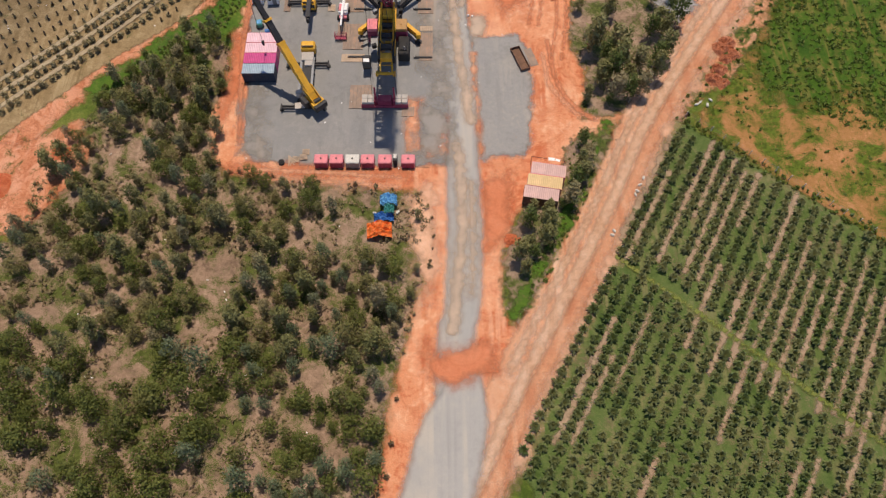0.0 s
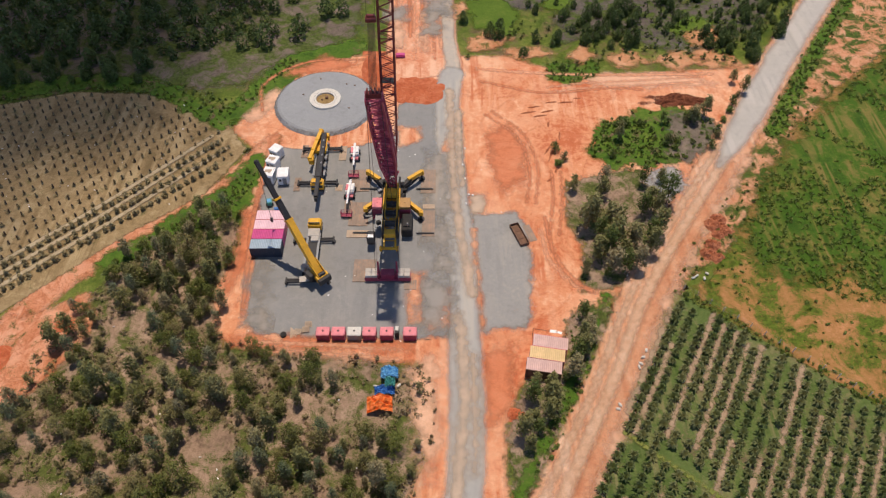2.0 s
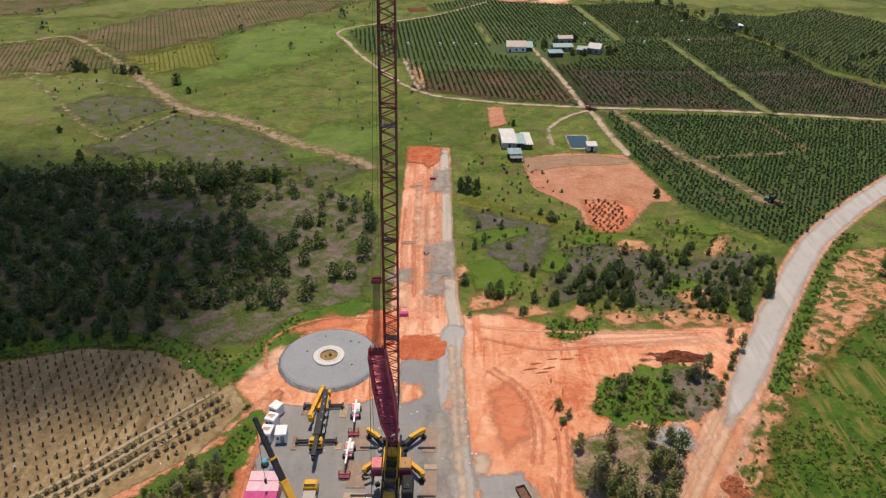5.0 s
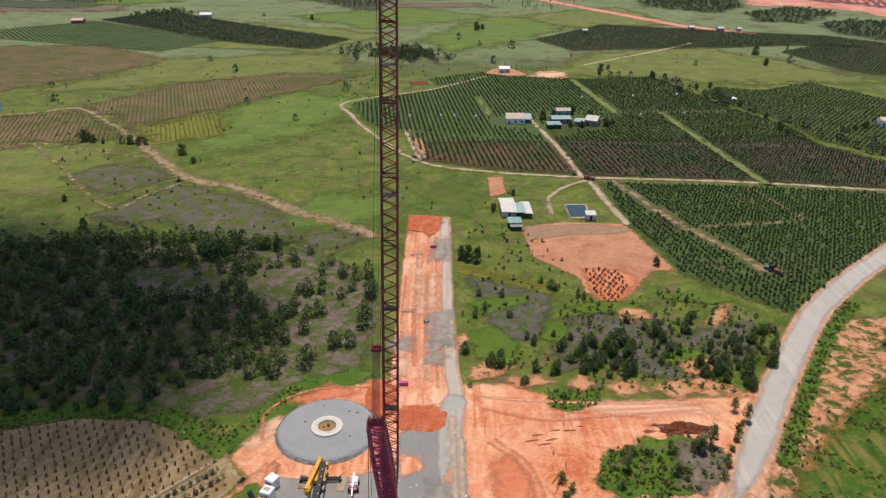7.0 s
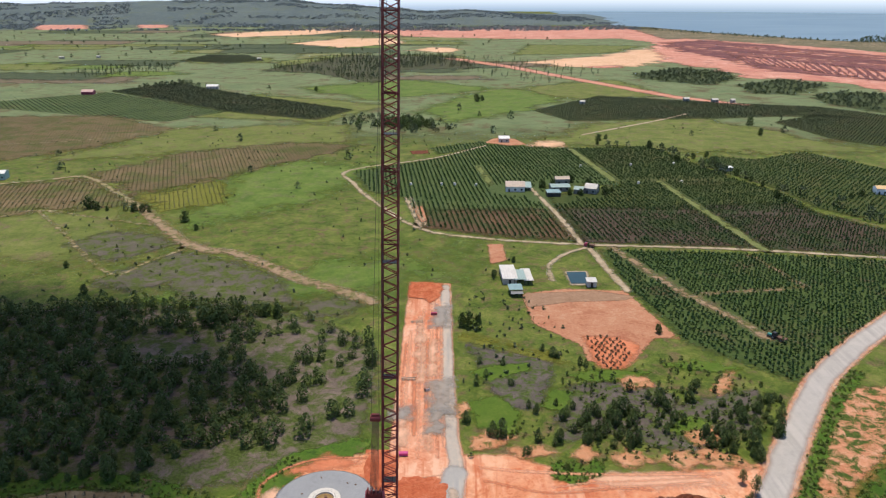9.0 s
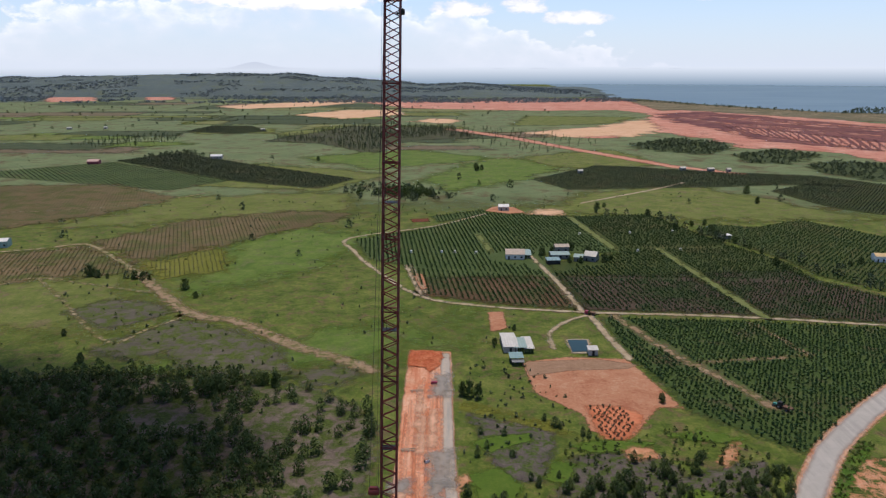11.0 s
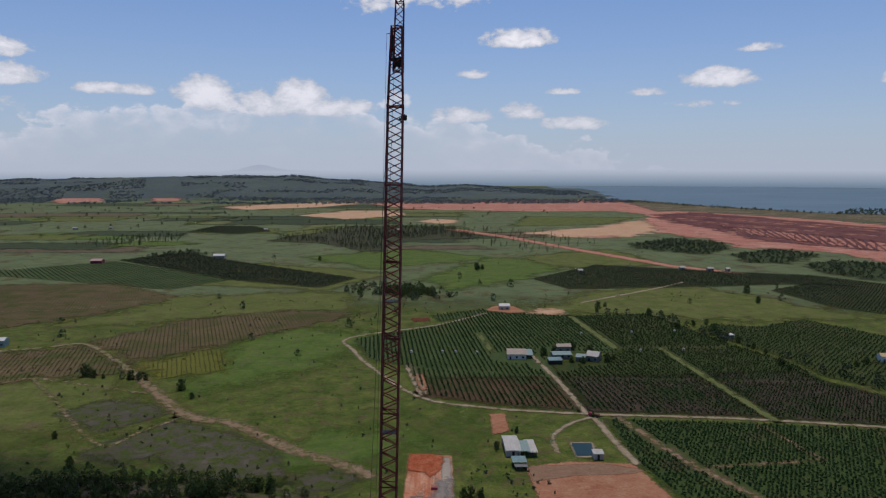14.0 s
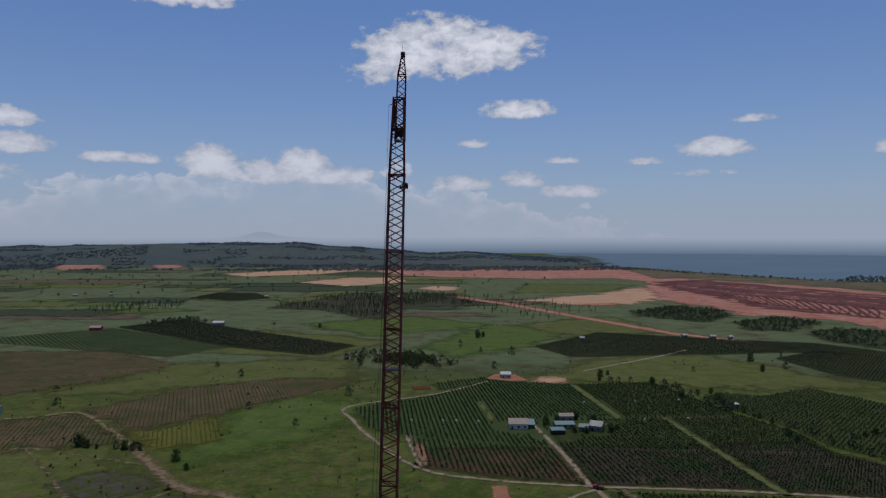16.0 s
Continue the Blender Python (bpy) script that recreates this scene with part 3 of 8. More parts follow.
cover("verge_weeds", "weeds and litter in the fork of the roads", "weeds", LITTER, .13, 1.2, [(31.2, 75.5), (25.6, 65.2), (21, 57.3), (16.6, 46.7), (12, 39.7), (10, 46.7), (11.2, 54), (14.4, 60.6), (21.5, 63), (22, 72.4), (25.6, 77.3)])
cover("verge_grass", "bright grass strip at the dirt road's edge", "grass", LUSH, .14, .8, line=beside_line(MAIN[25:43], -5.9), wide=.9, spread=2)
cover("field_edge_weeds", "green weeds between track and site", "weeds", LUSH, .06, 1.2, line=[(-41.5, 115), (-44.5, 104.5), (-54, 96.5), (-66, 86)], wide=[2.0, 4.2, 3.2, 1.8], spread=2)
cover("hedge_bank", "green bank along the dry field", "weeds", LUSH, .06, 1.5, line=[(-160, 133), (-108, 138), (-88, 143), (-71, 141.5), (-52, 129), (-46, 135), (-38, 150), (-24, 157)], wide=[3, 3, 3, 2.5, 3, 4, 4, 3.5], spread=2)

cover("wide_plain", "pale green grass of the wide plain, hazed in colour", "grassland", PLAIN, .004, 60, [(-3600, 620), (-700, 560), (-100, 600), (300, 560), (900, 640), (1500, 1500), (700, 2500), (-3600, 2900)], spread=160)
for poly in ([(10, 124), (14, 127), (18, 119), (17, 110), (12.5, 106), (10, 113)], [(-34, 146), (-22, 150), (-30, 153), (-40, 146)], [(7, 66), (12, 68), (11, 56), (7, 52)], [(-41, 80), (-38, 88), (-38.5, 100), (-41, 100)]):
    cover("red_patch", "patch of deep red damp dirt", "dirt", RED_PATCH, .055, 1.2, poly, spread=4)
for poly in ([(30, 146), (60, 146), (66, 142), (40, 141)], [(-6, 62), (-2, 66), (-1, 50), (-3, 42)], [(-14, 66), (-30, 68), (-30, 67), (-14, 64.5)], [(-45, 128), (-38, 138), (-41, 140), (-47, 130)]):
    cover("dust_patch", "patch of pale dry dust", "dirt", DUST, .06, 1.2, poly, spread=4)
for poly in ([(-7, 72), (-4.4, 73), (-4.0, 84), (-6.6, 84)], [(-3.5, 70), (.5, 72), (.8, 80), (-2.5, 79)], [(-10, 120), (-5, 122), (-6, 126), (-10.5, 127)], [(-.5, 118), (2.2, 118), (2.0, 123), (-.5, 122)]):
    cover("dirt_on_pad", "orange dirt dragged over the gravel", "dirt", DIRT, .115, 1.0, poly, spread=3)

cover("grey_scrub", "grey dry scrub beside the lush weeds", "scrub", GREY_SCRUB, .1, 1.0, [(49, 116), (51, 124), (53, 131.5), (60, 131.5), (63, 126), (59, 120), (54, 115)], spread=3)
cover("scraped_corner", "orange scraped earth and spoil by the track", "dirt", FIELD_TRACK, .055, 1.2, [(-86, 68), (-80.9, 73.6), (-75.2, 74.5), (-67.7, 79.5), (-64.4, 73.8), (-64.9, 67.9), (-67.8, 62.3), (-73.9, 55), (-84, 52)], spread=3)
for poly in ([(-3.6, 118), (.6, 118), (.6, 84), (-2.4, 84), (-3.4, 100)], [(-4, 82), (.4, 82), (.4, 71), (-5, 71)], [(-37, 86), (-35, 84), (-33, 72), (-35.5, 73)]):
    cover("dusty_gravel", "tan dust trodden into grey gravel", "gravel", GRAVEL_TAN, .112, 1.0, poly, spread=2)
for poly in ([(-38, 69), (-34, 69.6), (-20, 68.6), (-6, 68.2), (-6, 66.6), (-24, 67.2), (-38, 67.8)],):
    cover("red_patch", "patch of deep red damp dirt", "dirt", RED_PATCH, .058, 1.0, poly, spread=3)
cover("dragged_dirt", "orange dirt dragged across the gravel", "dirt", RED_PATCH, .175, .7, [(-3, 36), (.5, 34.6), (4, 35.2), (7.5, 36.5), (8.5, 31), (5, 30.4), (2, 29.2), (-2.6, 31)], spread=2)
# wheel ruts curving over the bare ground
RUTS = [[(10.1, 131.4), (17, 123.5), (19.3, 112.4), (18, 102.6)], [(28.1, 78.6), (23.6, 80.8), (19.3, 87.2), (18.2, 95)],
        [(28.2, 80.4), (24.9, 83.4), (22.2, 89.6), (21.2, 98.5)], [(24.9, 140), (34.9, 141.8), (49, 142.8), (62.7, 144.2)], [(8.5, 142.2), (23.4, 137.8), (40.2, 139.6), (47.6, 138.9)], [(8, 149), (20, 147.5), (40, 146.5), (66, 147)],
        [(24, 112), (23.6, 104), (22, 94)], [(17, 62), (14.6, 56), (11.5, 50)], [(-39.8, 116), (-40.2, 100), (-39.2, 86), (-38, 74)], [(-34, 67.6), (-20, 66.9), (-8, 66)], [(-42, 132), (-43, 142), (-34, 150), (-20, 151)]]
for i, line in enumerate(RUTS):
    for k in ((0, 1) if i % 3 == 0 else (i % 2,)):
        cover("wheel_rut", ("damp red wheel rut", "dry pale wheel rut")[i % 2] + " in bare dirt", "rut", (RUT_DARK, RUT_PALE)[i % 2], .07, .5, line=beside_line(curved(line), (-.95, .95)[k] + .2 * math.sin(i)), wide=.2 + .1 * (i % 3), spread=.35)
for line, wide in (([(.9, 139.4), (1.4, 121.3), (2.2, 103.7), (3.7, 90.8), (5.0, 79)], .75), ([(3.2, 132), (3.0, 118), (3.8, 108)], .6), ([(2.6, 74), (3.4, 60), (2.6, 48), (1.6, 38)], .8), ([(4.9, 66), (5.2, 54), (4.6, 44)], .45)):
    cover("tan_streak", "tan dust streak along the gravel road", "dust", TAN_WASH, .16, .7, line=curved(line), wide=wide, spread=1.3)
cover("board_dust", "tan dusty ground beside the gravel bay", "dirt", TAN_WASH, .065, .8, [(4.9, 104.8), (8.4, 104.9), (8.2, 99.6), (5.5, 99.6)], spread=1.2)
for line in ([(5.9, 95), (5.8, 90.8), (6.3, 84.2), (6.5, 79), (6.9, 71.8)],):
    cover("dirt_seam", "thin orange dirt seam along the gravel", "dirt", DIRT, .15, .5, line=curved(line), wide=.22, spread=.7)
for poly in ([(83.5, 193.5), (88.2, 198.4), (83.4, 187.2), (79, 182.6), (77.3, 185.6)], [(51.6, 191.9), (60.2, 193.5), (60.6, 187.2), (52.1, 185.6)], [(60, 153), (66, 157), (72, 153), (76, 149), (66, 148)], [(40, 153), (46, 156), (52, 151), (44, 148)], [(14, 156), (24, 157), (28, 154), (18, 152)], [(6, 160), (11, 164), (17, 161), (12, 156), (6, 155)], [(31, 153), (35, 158), (38, 154), (34, 150)], [(52, 152), (60, 156), (66, 152), (58, 147)], [(1.5, 176), (5, 178), (5.5, 172), (2, 170)], [(84, 160), (96, 176), (100, 178), (90, 160)], [(62, 163), (70, 166), (72, 160), (64, 158)]):
    cover("orange_clearing", "orange bare ground among scrub", "dirt", ORANGE_SCRUB, .2 if poly[0][0] < 80 else .03, 1.5, poly, spread=4)
for poly in ([(49.5, 136), (56, 138.6), (63.5, 136), (63, 134), (57, 134.5), (52, 133.4)], [(46, 135.4), (51, 135.9), (51, 135.2), (46, 134.8)], [(47.5, 137.3), (53, 137.9), (53, 137.2), (48, 136.7)]):
    cover("wet_earth", "dark wet dug earth", "dirt", MAROON, .07, .8, poly, spread=2)

for poly in ([(6, 196), (14, 200), (26, 202), (24, 196), (12, 190)], [(26, 176), (31, 186), (36, 184), (33, 172)], [(5, 178), (14, 182), (20, 172), (18, 162), (8, 166)], [(36, 194), (50, 198), (62, 196), (56, 190), (42, 190)], [(58, 166), (66, 172), (72, 168), (64, 158)], [(66, 200), (78, 204), (92, 198), (82, 196)]):
    cover("bright_grass", "bright green grass among burnt scrub", "grassland", SCRUB_GRASS, .165, 1.5, poly, spread=5)
for line in ([(5, 219), (17, 213), (30, 206), (38, 200)], [(6, 221), (18, 215.5), (31, 208.5)]):
    cover("yellow_track", "faint yellow grassy track through the scrub", "track", SOIL_YEL, .18, .8, line=curved(line), wide=.7, spread=1.2)
cover("grey_rubble", "grey broken rock tipped by the copse", "rubble", ROCKY, .12, .8, [(43, 109), (46, 112.5), (51, 113.5), (52, 110), (50, 106), (47, 104)], spread=3)
# lines graded along the red strip
for i, x in enumerate((-14.2, -13, -10.6, -9.2, -7.1, -5.9, -4.2, -2.6)):
    cover("graded_line", "long scraped line on the red strip", "rut", (RUT_DARK, RUT_PALE)[i % 2], .09, .8, line=[(x + 1.5, 152 + 5 * (i % 3)), (x + .4, 185), (x, 215 + 9 * (i % 4))], wide=.25 + .12 * (i % 3), spread=.5)
# farther fields
cover("farm_earth", "bare pink earth of a farmyard", "dirt", BARE, .05, 3, [(28, 257), (46, 262), (69, 260), (75, 232), (78, 218), (70, 220), (56, 199), (44, 203), (44, 214), (30, 230)])
cover("red_tip", "red damp soil under seedlings", "dirt", RED_PATCH, .1, 1.5, [(45.5, 220), (58, 219.5), (63, 214), (59.5, 205), (53, 197), (47.4, 198)], spread=3)
cover("brown_band", "brown trampled soil by the sheds", "dirt", BROWN_ROW, .1, 1.5, [(28.9, 257), (57.3, 260), (71.9, 254.4), (66.9, 250.8), (45.2, 249), (29.5, 244)], spread=4)
ORCH_C1 = [(-62, 458), (-10, 497), (30, 548), (89, 533), (104, 425), (58, 424), (62, 330), (58, 320), (15, 330), (-11, 342), (-26, 396), (-47, 409)]
ORCH_C2 = [(92, 533), (153, 542), (167, 481), (179, 440), (195, 404), (195, 364), (215, 337), (285, 311), (262, 287), (195, 302), (130, 313), (65, 319), (57, 400), (105, 425)]
ORCH_D = [(168, 484), (189, 506), (215, 495), (259, 521), (289, 468), (400, 420), (285, 315), (222, 349), (200, 375), (197, 410), (183, 452)]
ORCH_E = [(69, 308), (140, 302), (191, 294), (262, 282), (240, 268), (190, 256), (162, 243), (127, 211), (105, 189), (95, 200), (79, 216), (77, 237), (71, 260)]
ORCH_A = [(-406, 869), (-359, 955), (-231, 834), (-95, 724), (-123, 662), (-221, 712)]
ORCH_B = [(-655, 762), (-488, 783), (-405, 859), (-221, 712), (-260, 653), (-459, 734)]
ORCH_F = [(84, 720), (170, 829), (307, 767), (379, 744), (416, 690), (505, 643), (474, 601), (399, 661), (324, 686), (255, 673), (111, 657)]
ORCH_G = [(293, 651), (356, 696), (397, 657), (484, 615), (388, 485), (332, 542), (308, 569)]
ORCH_H = [(-467, 1282), (-461, 1416), (-381, 1403), (-321, 1281), (-373, 1228)]
F_BROWN1 = [(-327, 401), (-273, 421), (-230, 439), (-171, 382), (-188, 371), (-218, 370), (-235, 358), (-283, 342)]
F_BROWN2 = [(-234, 450), (-221, 469), (-193, 520), (-122, 558), (-67, 545), (-108, 492), (-145, 441), (-180, 404)]
F_YEL = [(-177, 398), (-143, 437), (-128, 402), (-124, 382), (-154, 370)]
F_BROWN3 = [(-568, 655), (-427, 681), (-322, 688), (-238, 612), (-267, 544), (-314, 491), (-412, 465)]
for i, poly in enumerate((ORCH_C1, ORCH_C2, ORCH_D, ORCH_E, ORCH_A, ORCH_B, ORCH_F, ORCH_G, ORCH_H)):
    cover("orchard_soil", ("brown earth under orchard rows", "brown earth under orchard rows", "grassy earth under orchard rows", "grassy earth under orchard rows")[i] if i < 4 else "dark earth under orchard rows", "orchard", (ORCH_PALE, ORCH_GREEN, ORCH_GREEN, ORCH_MID)[i] if i < 4 else ORCH_PALE if poly is ORCH_B else SOIL_FAR, .0 if i == 3 else .13, 4 if i < 4 else 8, poly, spread=5)
for poly, mat_ in (([(-13, 371), (22, 372), (56, 371), (60, 322), (58, 320), (15, 330), (-11, 342)], ORCH_CLAY), ([(59, 374), (94, 376), (131, 376), (142, 312), (130, 313), (65, 319)], ORCH_DUSK), ([(140, 381), (188, 384), (195, 364), (215, 337), (240, 318), (195, 302), (146, 310)], ORCH_DUSK), ([(-20.4, 380), (-14.8, 378), (-11.2, 357), (-12.3, 342), (-16, 357)], BARE)):
    cover("bare_orchard_soil", "bare reddish-brown earth under orchard rows" if mat_ is not BARE else "bare pink bank at the orchard's edge", "orchard", mat_, .145, 2.5, poly, spread=6)
for poly in (F_BROWN1, F_BROWN2, F_BROWN3):
    cover("brown_field", "brownish field planted in rows", "field", SOIL_BROWN, .13, 8, poly, spread=8)
cover("yellow_field", "yellow-green crop field", "field", SOIL_YEL, .14, 6, F_YEL, spread=8)
WAYS = [([(-276, 426), (-253, 435), (-233, 445), (-200, 412), (-167, 373)], 2.5), ([(-167, 373), (-120, 313), (-95, 302), (-64, 274), (-43, 260), (-29, 249)], 4.2),
        ([(-235, 357), (-221, 369), (-173, 352), (-149, 343)], 1.2), ([(-220, 367), (-190, 333), (-142, 277), (-131, 291), (-119, 311)], 1.2),
        ([(28, 545), (-10, 501), (-66, 463), (-59, 429), (-43, 390), (-15, 339), (15, 324), (62, 315), (130, 309), (192, 298), (262, 285)], 1.8),
        ([(64, 312), (67, 282), (70, 260)], 2.2), ([(62, 315), (57, 363), (49, 416)], 1.8), ([(63, 310.3), (57.3, 306.8), (49.2, 298.6), (43.4, 289.2), (42.1, 281.7), (42, 271)], 1.5),
        ([(75, 310), (84.7, 277.4), (91.7, 258), (101.8, 236), (108, 219)], 2.0), ([(97, 257.6), (119.6, 260), (141.7, 264)], .95), ([(133, 299.7), (135.6, 294.8), (138.4, 279), (141.7, 264)], .95), ([(-24.7, 395.3), (-18.2, 361.1), (-14.1, 341.7)], 1.3), ([(-21.7, 396.5), (-15.2, 362), (-11.5, 343)], 1.0), ([(-420, 540), (-300, 560), (-238, 612), (-220, 640)], 2.0), ([(110, 590), (190, 660), (230, 700)], 2.5),
        ([(300, 470), (320, 510), (345, 480), (420, 500)], 3.0), ([(-300, 900), (-100, 800), (40, 870), (120, 980)], 2.0)]
for line, wide in WAYS:
    cover("farm_track", "pale sandy farm track", "track", (BROWN_LANE if line[0] in ((-167, 373), (75, 310), (97, 257.6), (133, 299.7)) else WEEDY_TRACK if line[0][0] < -160 else TRACK), .17, 1.5, line=curved(line, 4), wide=wide * .65, spread=2)
for line, wide in [([(91, 531), (103, 434)], 2.5), ([(130, 434), (143, 308)], 2.2), ([(19, 475), (26, 425)], 2)]:
    cover("grass_gap", "grassy lane between orchard blocks", "lane", LANE_GRASS, .17, 3.0, line=line, wide=wide, spread=3)
ORCH_S = [(-14, 534), (28, 560), (30, 545), (-7, 514)]
cover("orchard_soil", "grassy earth under orchard rows", "orchard", ORCH_PALE, .13, 4, ORCH_S, spread=4)
cover("dug_pit", "rectangular pit of brown dug earth", "pit", MAROON, .15, 1.5, [(-29, 525), (-15.5, 527), (-15, 516), (-27, 513)], spread=2)
# patchwork of far pastures
for poly, k in (([(-30, 700), (40, 900), (170, 880), (80, 720), (0, 650)], 0), ([(70, 560), (130, 650), (230, 690), (300, 560), (330, 520), (200, 520), (110, 545)], 1), ([(-230, 620), (-100, 650), (-70, 560), (-190, 525), (-290, 490)], 1), ([(-320, 700), (-230, 850), (-60, 760), (-110, 650)], 1),
                ([(-130, 330), (-70, 400), (-50, 470), (-100, 500), (-150, 420)], 0), ([(-260, 370), (-190, 375), (-120, 310), (-190, 280), (-260, 300)], 1), ([(-110, 250), (-30, 300), (10, 320), (0, 280), (-40, 245)], 0), ([(80, 900), (220, 1000), (250, 830), (130, 800)], 1), ([(180, 1700), (430, 1660), (310, 1450), (120, 1400)], 1), ([(-190, 900), (-60, 1000), (60, 900), (-80, 790)], 0)):
    cover("pasture", ("bright green pasture", "pale olive pasture with thin grass")[k] + " on the plain", "field", FIELD_TONES[k], .02, 14, poly, spread=22)
field_rng = random.Random(12)
for i in range(64):
    y = 960 + 1350 * field_rng.random() ** 1.2
    x = field_rng.uniform(-.85, .06) * y
    wide, deep, lean = field_rng.uniform(60, 200) * y / 1500, field_rng.uniform(25, 80) * y / 1500, field_rng.uniform(-.5, .5)
    k = field_rng.choice((0, 1, 1, 2, 2, 3, 4))
    cover("far_field", ("bright green far field", "pale olive far field", "dark green far scrub field", "straw-coloured far field", "brown far field")[k] + " on the plain", "field", FIELD_TONES[k], .025, 24, [(x - wide, y - deep + lean * 30), (x + wide, y - deep - lean * 30), (x + wide * .9 + lean * 60, y + deep), (x - wide + lean * 60, y + deep)], spread=22)
cover("coastal_scrub", "dull scrub and sand behind the shore", "scrub", COAST, .05, 24, [(500, 1800), (600, 2620), (690, 2560), (770, 2220), (940, 1840), (1060, 1790), (1430, 1672), (1500, 1500), (1120, 1420), (900, 1490), (660, 1660)], spread=40)

cover("red_haul_road", "red earth haul road across the plain", "road", HAUL, .08, 6, line=[(5, 1326), (94, 1178), (161, 1022), (256, 815), (310, 759)], wide=[14, 12, 10, 9, 5], spread=10)
cover("opened_ground", "wide stretch of opened red earth", "dirt", RED_FAR, .06, 16, [(-300, 2414), (5, 2504), (339, 2650), (600, 2611), (575, 2195), (545, 1892), (611, 1932), (822, 1566), (870, 1405), (1060, 1300), (720, 790), (521, 853), (503, 959), (450, 1006), (413, 1013), (409, 1141), (377, 1218), (352, 1306), (264, 1151), (206, 1166), (328, 1338), (402, 1507), (470, 1700), (477, 1806), (441, 1933), (234, 1895), (-107, 2020)], spread=60)
# a darker tone over part of the opened ground
cover("dark_ground", "darker red-brown stretch of the opened earth", "dirt", DARK_FAR, .12, 22, [(503, 1770), (638, 1853), (693, 1714), (761, 1506), (830, 1330), (1010, 1240), (720, 880), (600, 960), (541, 1032), (481, 1117), (493, 1305), (466, 1507)], spread=70)
for line, wide in (([(590, 1700), (660, 1490), (790, 1240), (860, 1120)], 5), ([(640, 1620), (720, 1440), (840, 1270)], 3), ([(520, 1640), (560, 1460), (640, 1240)], 3), ([(560, 1480), (640, 1330), (730, 1130)], 3), ([(700, 1500), (800, 1330), (900, 1200)], 5)):
    cover("haul_track", "paler haul track over dark earth", "track", RED_FAR, .14, 8, line=curved(line), wide=wide, spread=22)
cover("spoil_floor", "pale pink floor between spoil ridges", "dirt", RED_FAR, .15, 8, [(497, 1275), (590, 950), (655, 1080), (545, 1375)], spread=25)
for poly in ([(-684, 2148), (-490, 2412), (-322, 2594), (-262, 2414), (-397, 2119), (-580, 1995)], [(-369, 1746), (-272, 1942), (-150, 1944), (-107, 1749), (-225, 1606)], [(-87, 1520), (-35, 1627), (18, 1591), (3, 1457)], [(130, 1260), (300, 1400), (430, 1600), (380, 1300), (300, 1190), (190, 1170)]):
    cover("sand_field", "pale sandy bare ground", "sand", SAND, .1, 14, poly, spread=70)
for poly in ([(-1546, 2789), (-1422, 2908), (-1208, 2491), (-1328, 2403)], [(-1362, 3251), (-1254, 3252), (-967, 2587), (-1050, 2538)]):
    cover("red_clearing", "red clearing in the far wood", "dirt", RED_FAR, .15, 16, poly, spread=50)
SCRUBS = [[(263, 1059), (360, 1150), (410, 1081), (387, 998), (328, 926), (261, 998)], [(364, 926), (455, 998), (477, 926), (392, 836), (352, 850)], [(414, 836), (467, 864), (560, 800), (520, 700), (433, 700), (397, 762)]]
SCRUB_FAR = soil("coastal_thicket", (.03, .05, .018), (.055, .078, .03), (.1, .12, .045), 25, 26, 8, rag_size=25, spots=(.13, .15, .035), spot_at=.62)
for poly in SCRUBS:
    cover("coastal_thicket_floor", "dark thicket on the coastal plain", "woodland floor", SCRUB_FAR, .1, 10, poly, spread=35)
cover("far_wood_floor", "woodland at the foot of the hills, hazed in colour", "woodland floor", WOOD_FAR, .05, 60, [(-3600, 2300), (-1700, 2250), (-1000, 2650), (-300, 2700), (600, 2750), (800, 3400), (-3600, 3600)], spread=60)
cover("belt_floor", "dry ground under a belt of thin trees", "woodland floor", WOOD_MID, .04, 14, [(-284, 1116), (-242, 1238), (-188, 1402), (5, 1375), (40, 1160), (-82, 1116), (-98, 937), (-195, 1075)], spread=12)

# hills, sea and the last distance
SEA, n = material("sea_water")
p = place(n)
finish(n, n.mix(n.ramp(n.noise(n.stretch(p, (1, 3, 1)), .002, 4), .35, .7), (.165, .262, .345), (.195, .295, .375)), .6, bump=n.noise(p, .05, 5, .7), height=.3, spec=.06)
tagged(new("sea", mesh_of("sea", [(640, 4940, .4), (600, 2720, .4), (680, 2604, .4), (781, 2198, .4), (951, 1825, .4), (1063, 1780, .4), (1431, 1662, .4), (4900, 1200, .4), (4900, 4940, .4)], [(8, 7, 6, 5, 4, 3, 2, 1, 0)], [SEA])), "calm blue sea", "sea", kind="structure")
crest_x = [-3600, -2262, -1581, -1100, -788, -447, -240, -107, 92, 350, 640, 760]
crest_z = [52, 66, 80, 85, 86, 60, 44, 32, 40, 18, 5, 0]
def hill_z(x, y):
    k = max(0.0, math.sin(math.pi * min(1, (y - 2820) / 1480))) ** .8
    z = np.interp(x * 3600 / max(y, 3300), crest_x, crest_z) * k * (.94 + .12 * noise.noise((x * .006, y * .006, 0))) + 2.5 * noise.noise((x * .02, y * .02, 3)) * k
    return max(z, 0) - .2


xs, ys = np.linspace(-3600, 760, 150), np.linspace(2820, 4300, 34)
hill_v = []
for y in ys:
    for x in xs:
        hill_v.append((x, y, hill_z(x, y)))
tagged(new("wooded_hills", mesh_of("wooded_hills", hill_v, [(r * 150 + c, r * 150 + c + 1, r * 150 + c + 151, r * 150 + c + 150) for r in range(33) for c in range(149)], [HAZED_HILL_WOOD], True)), "long low hills covered in forest, haze in their colour", "hills", kind="structure")


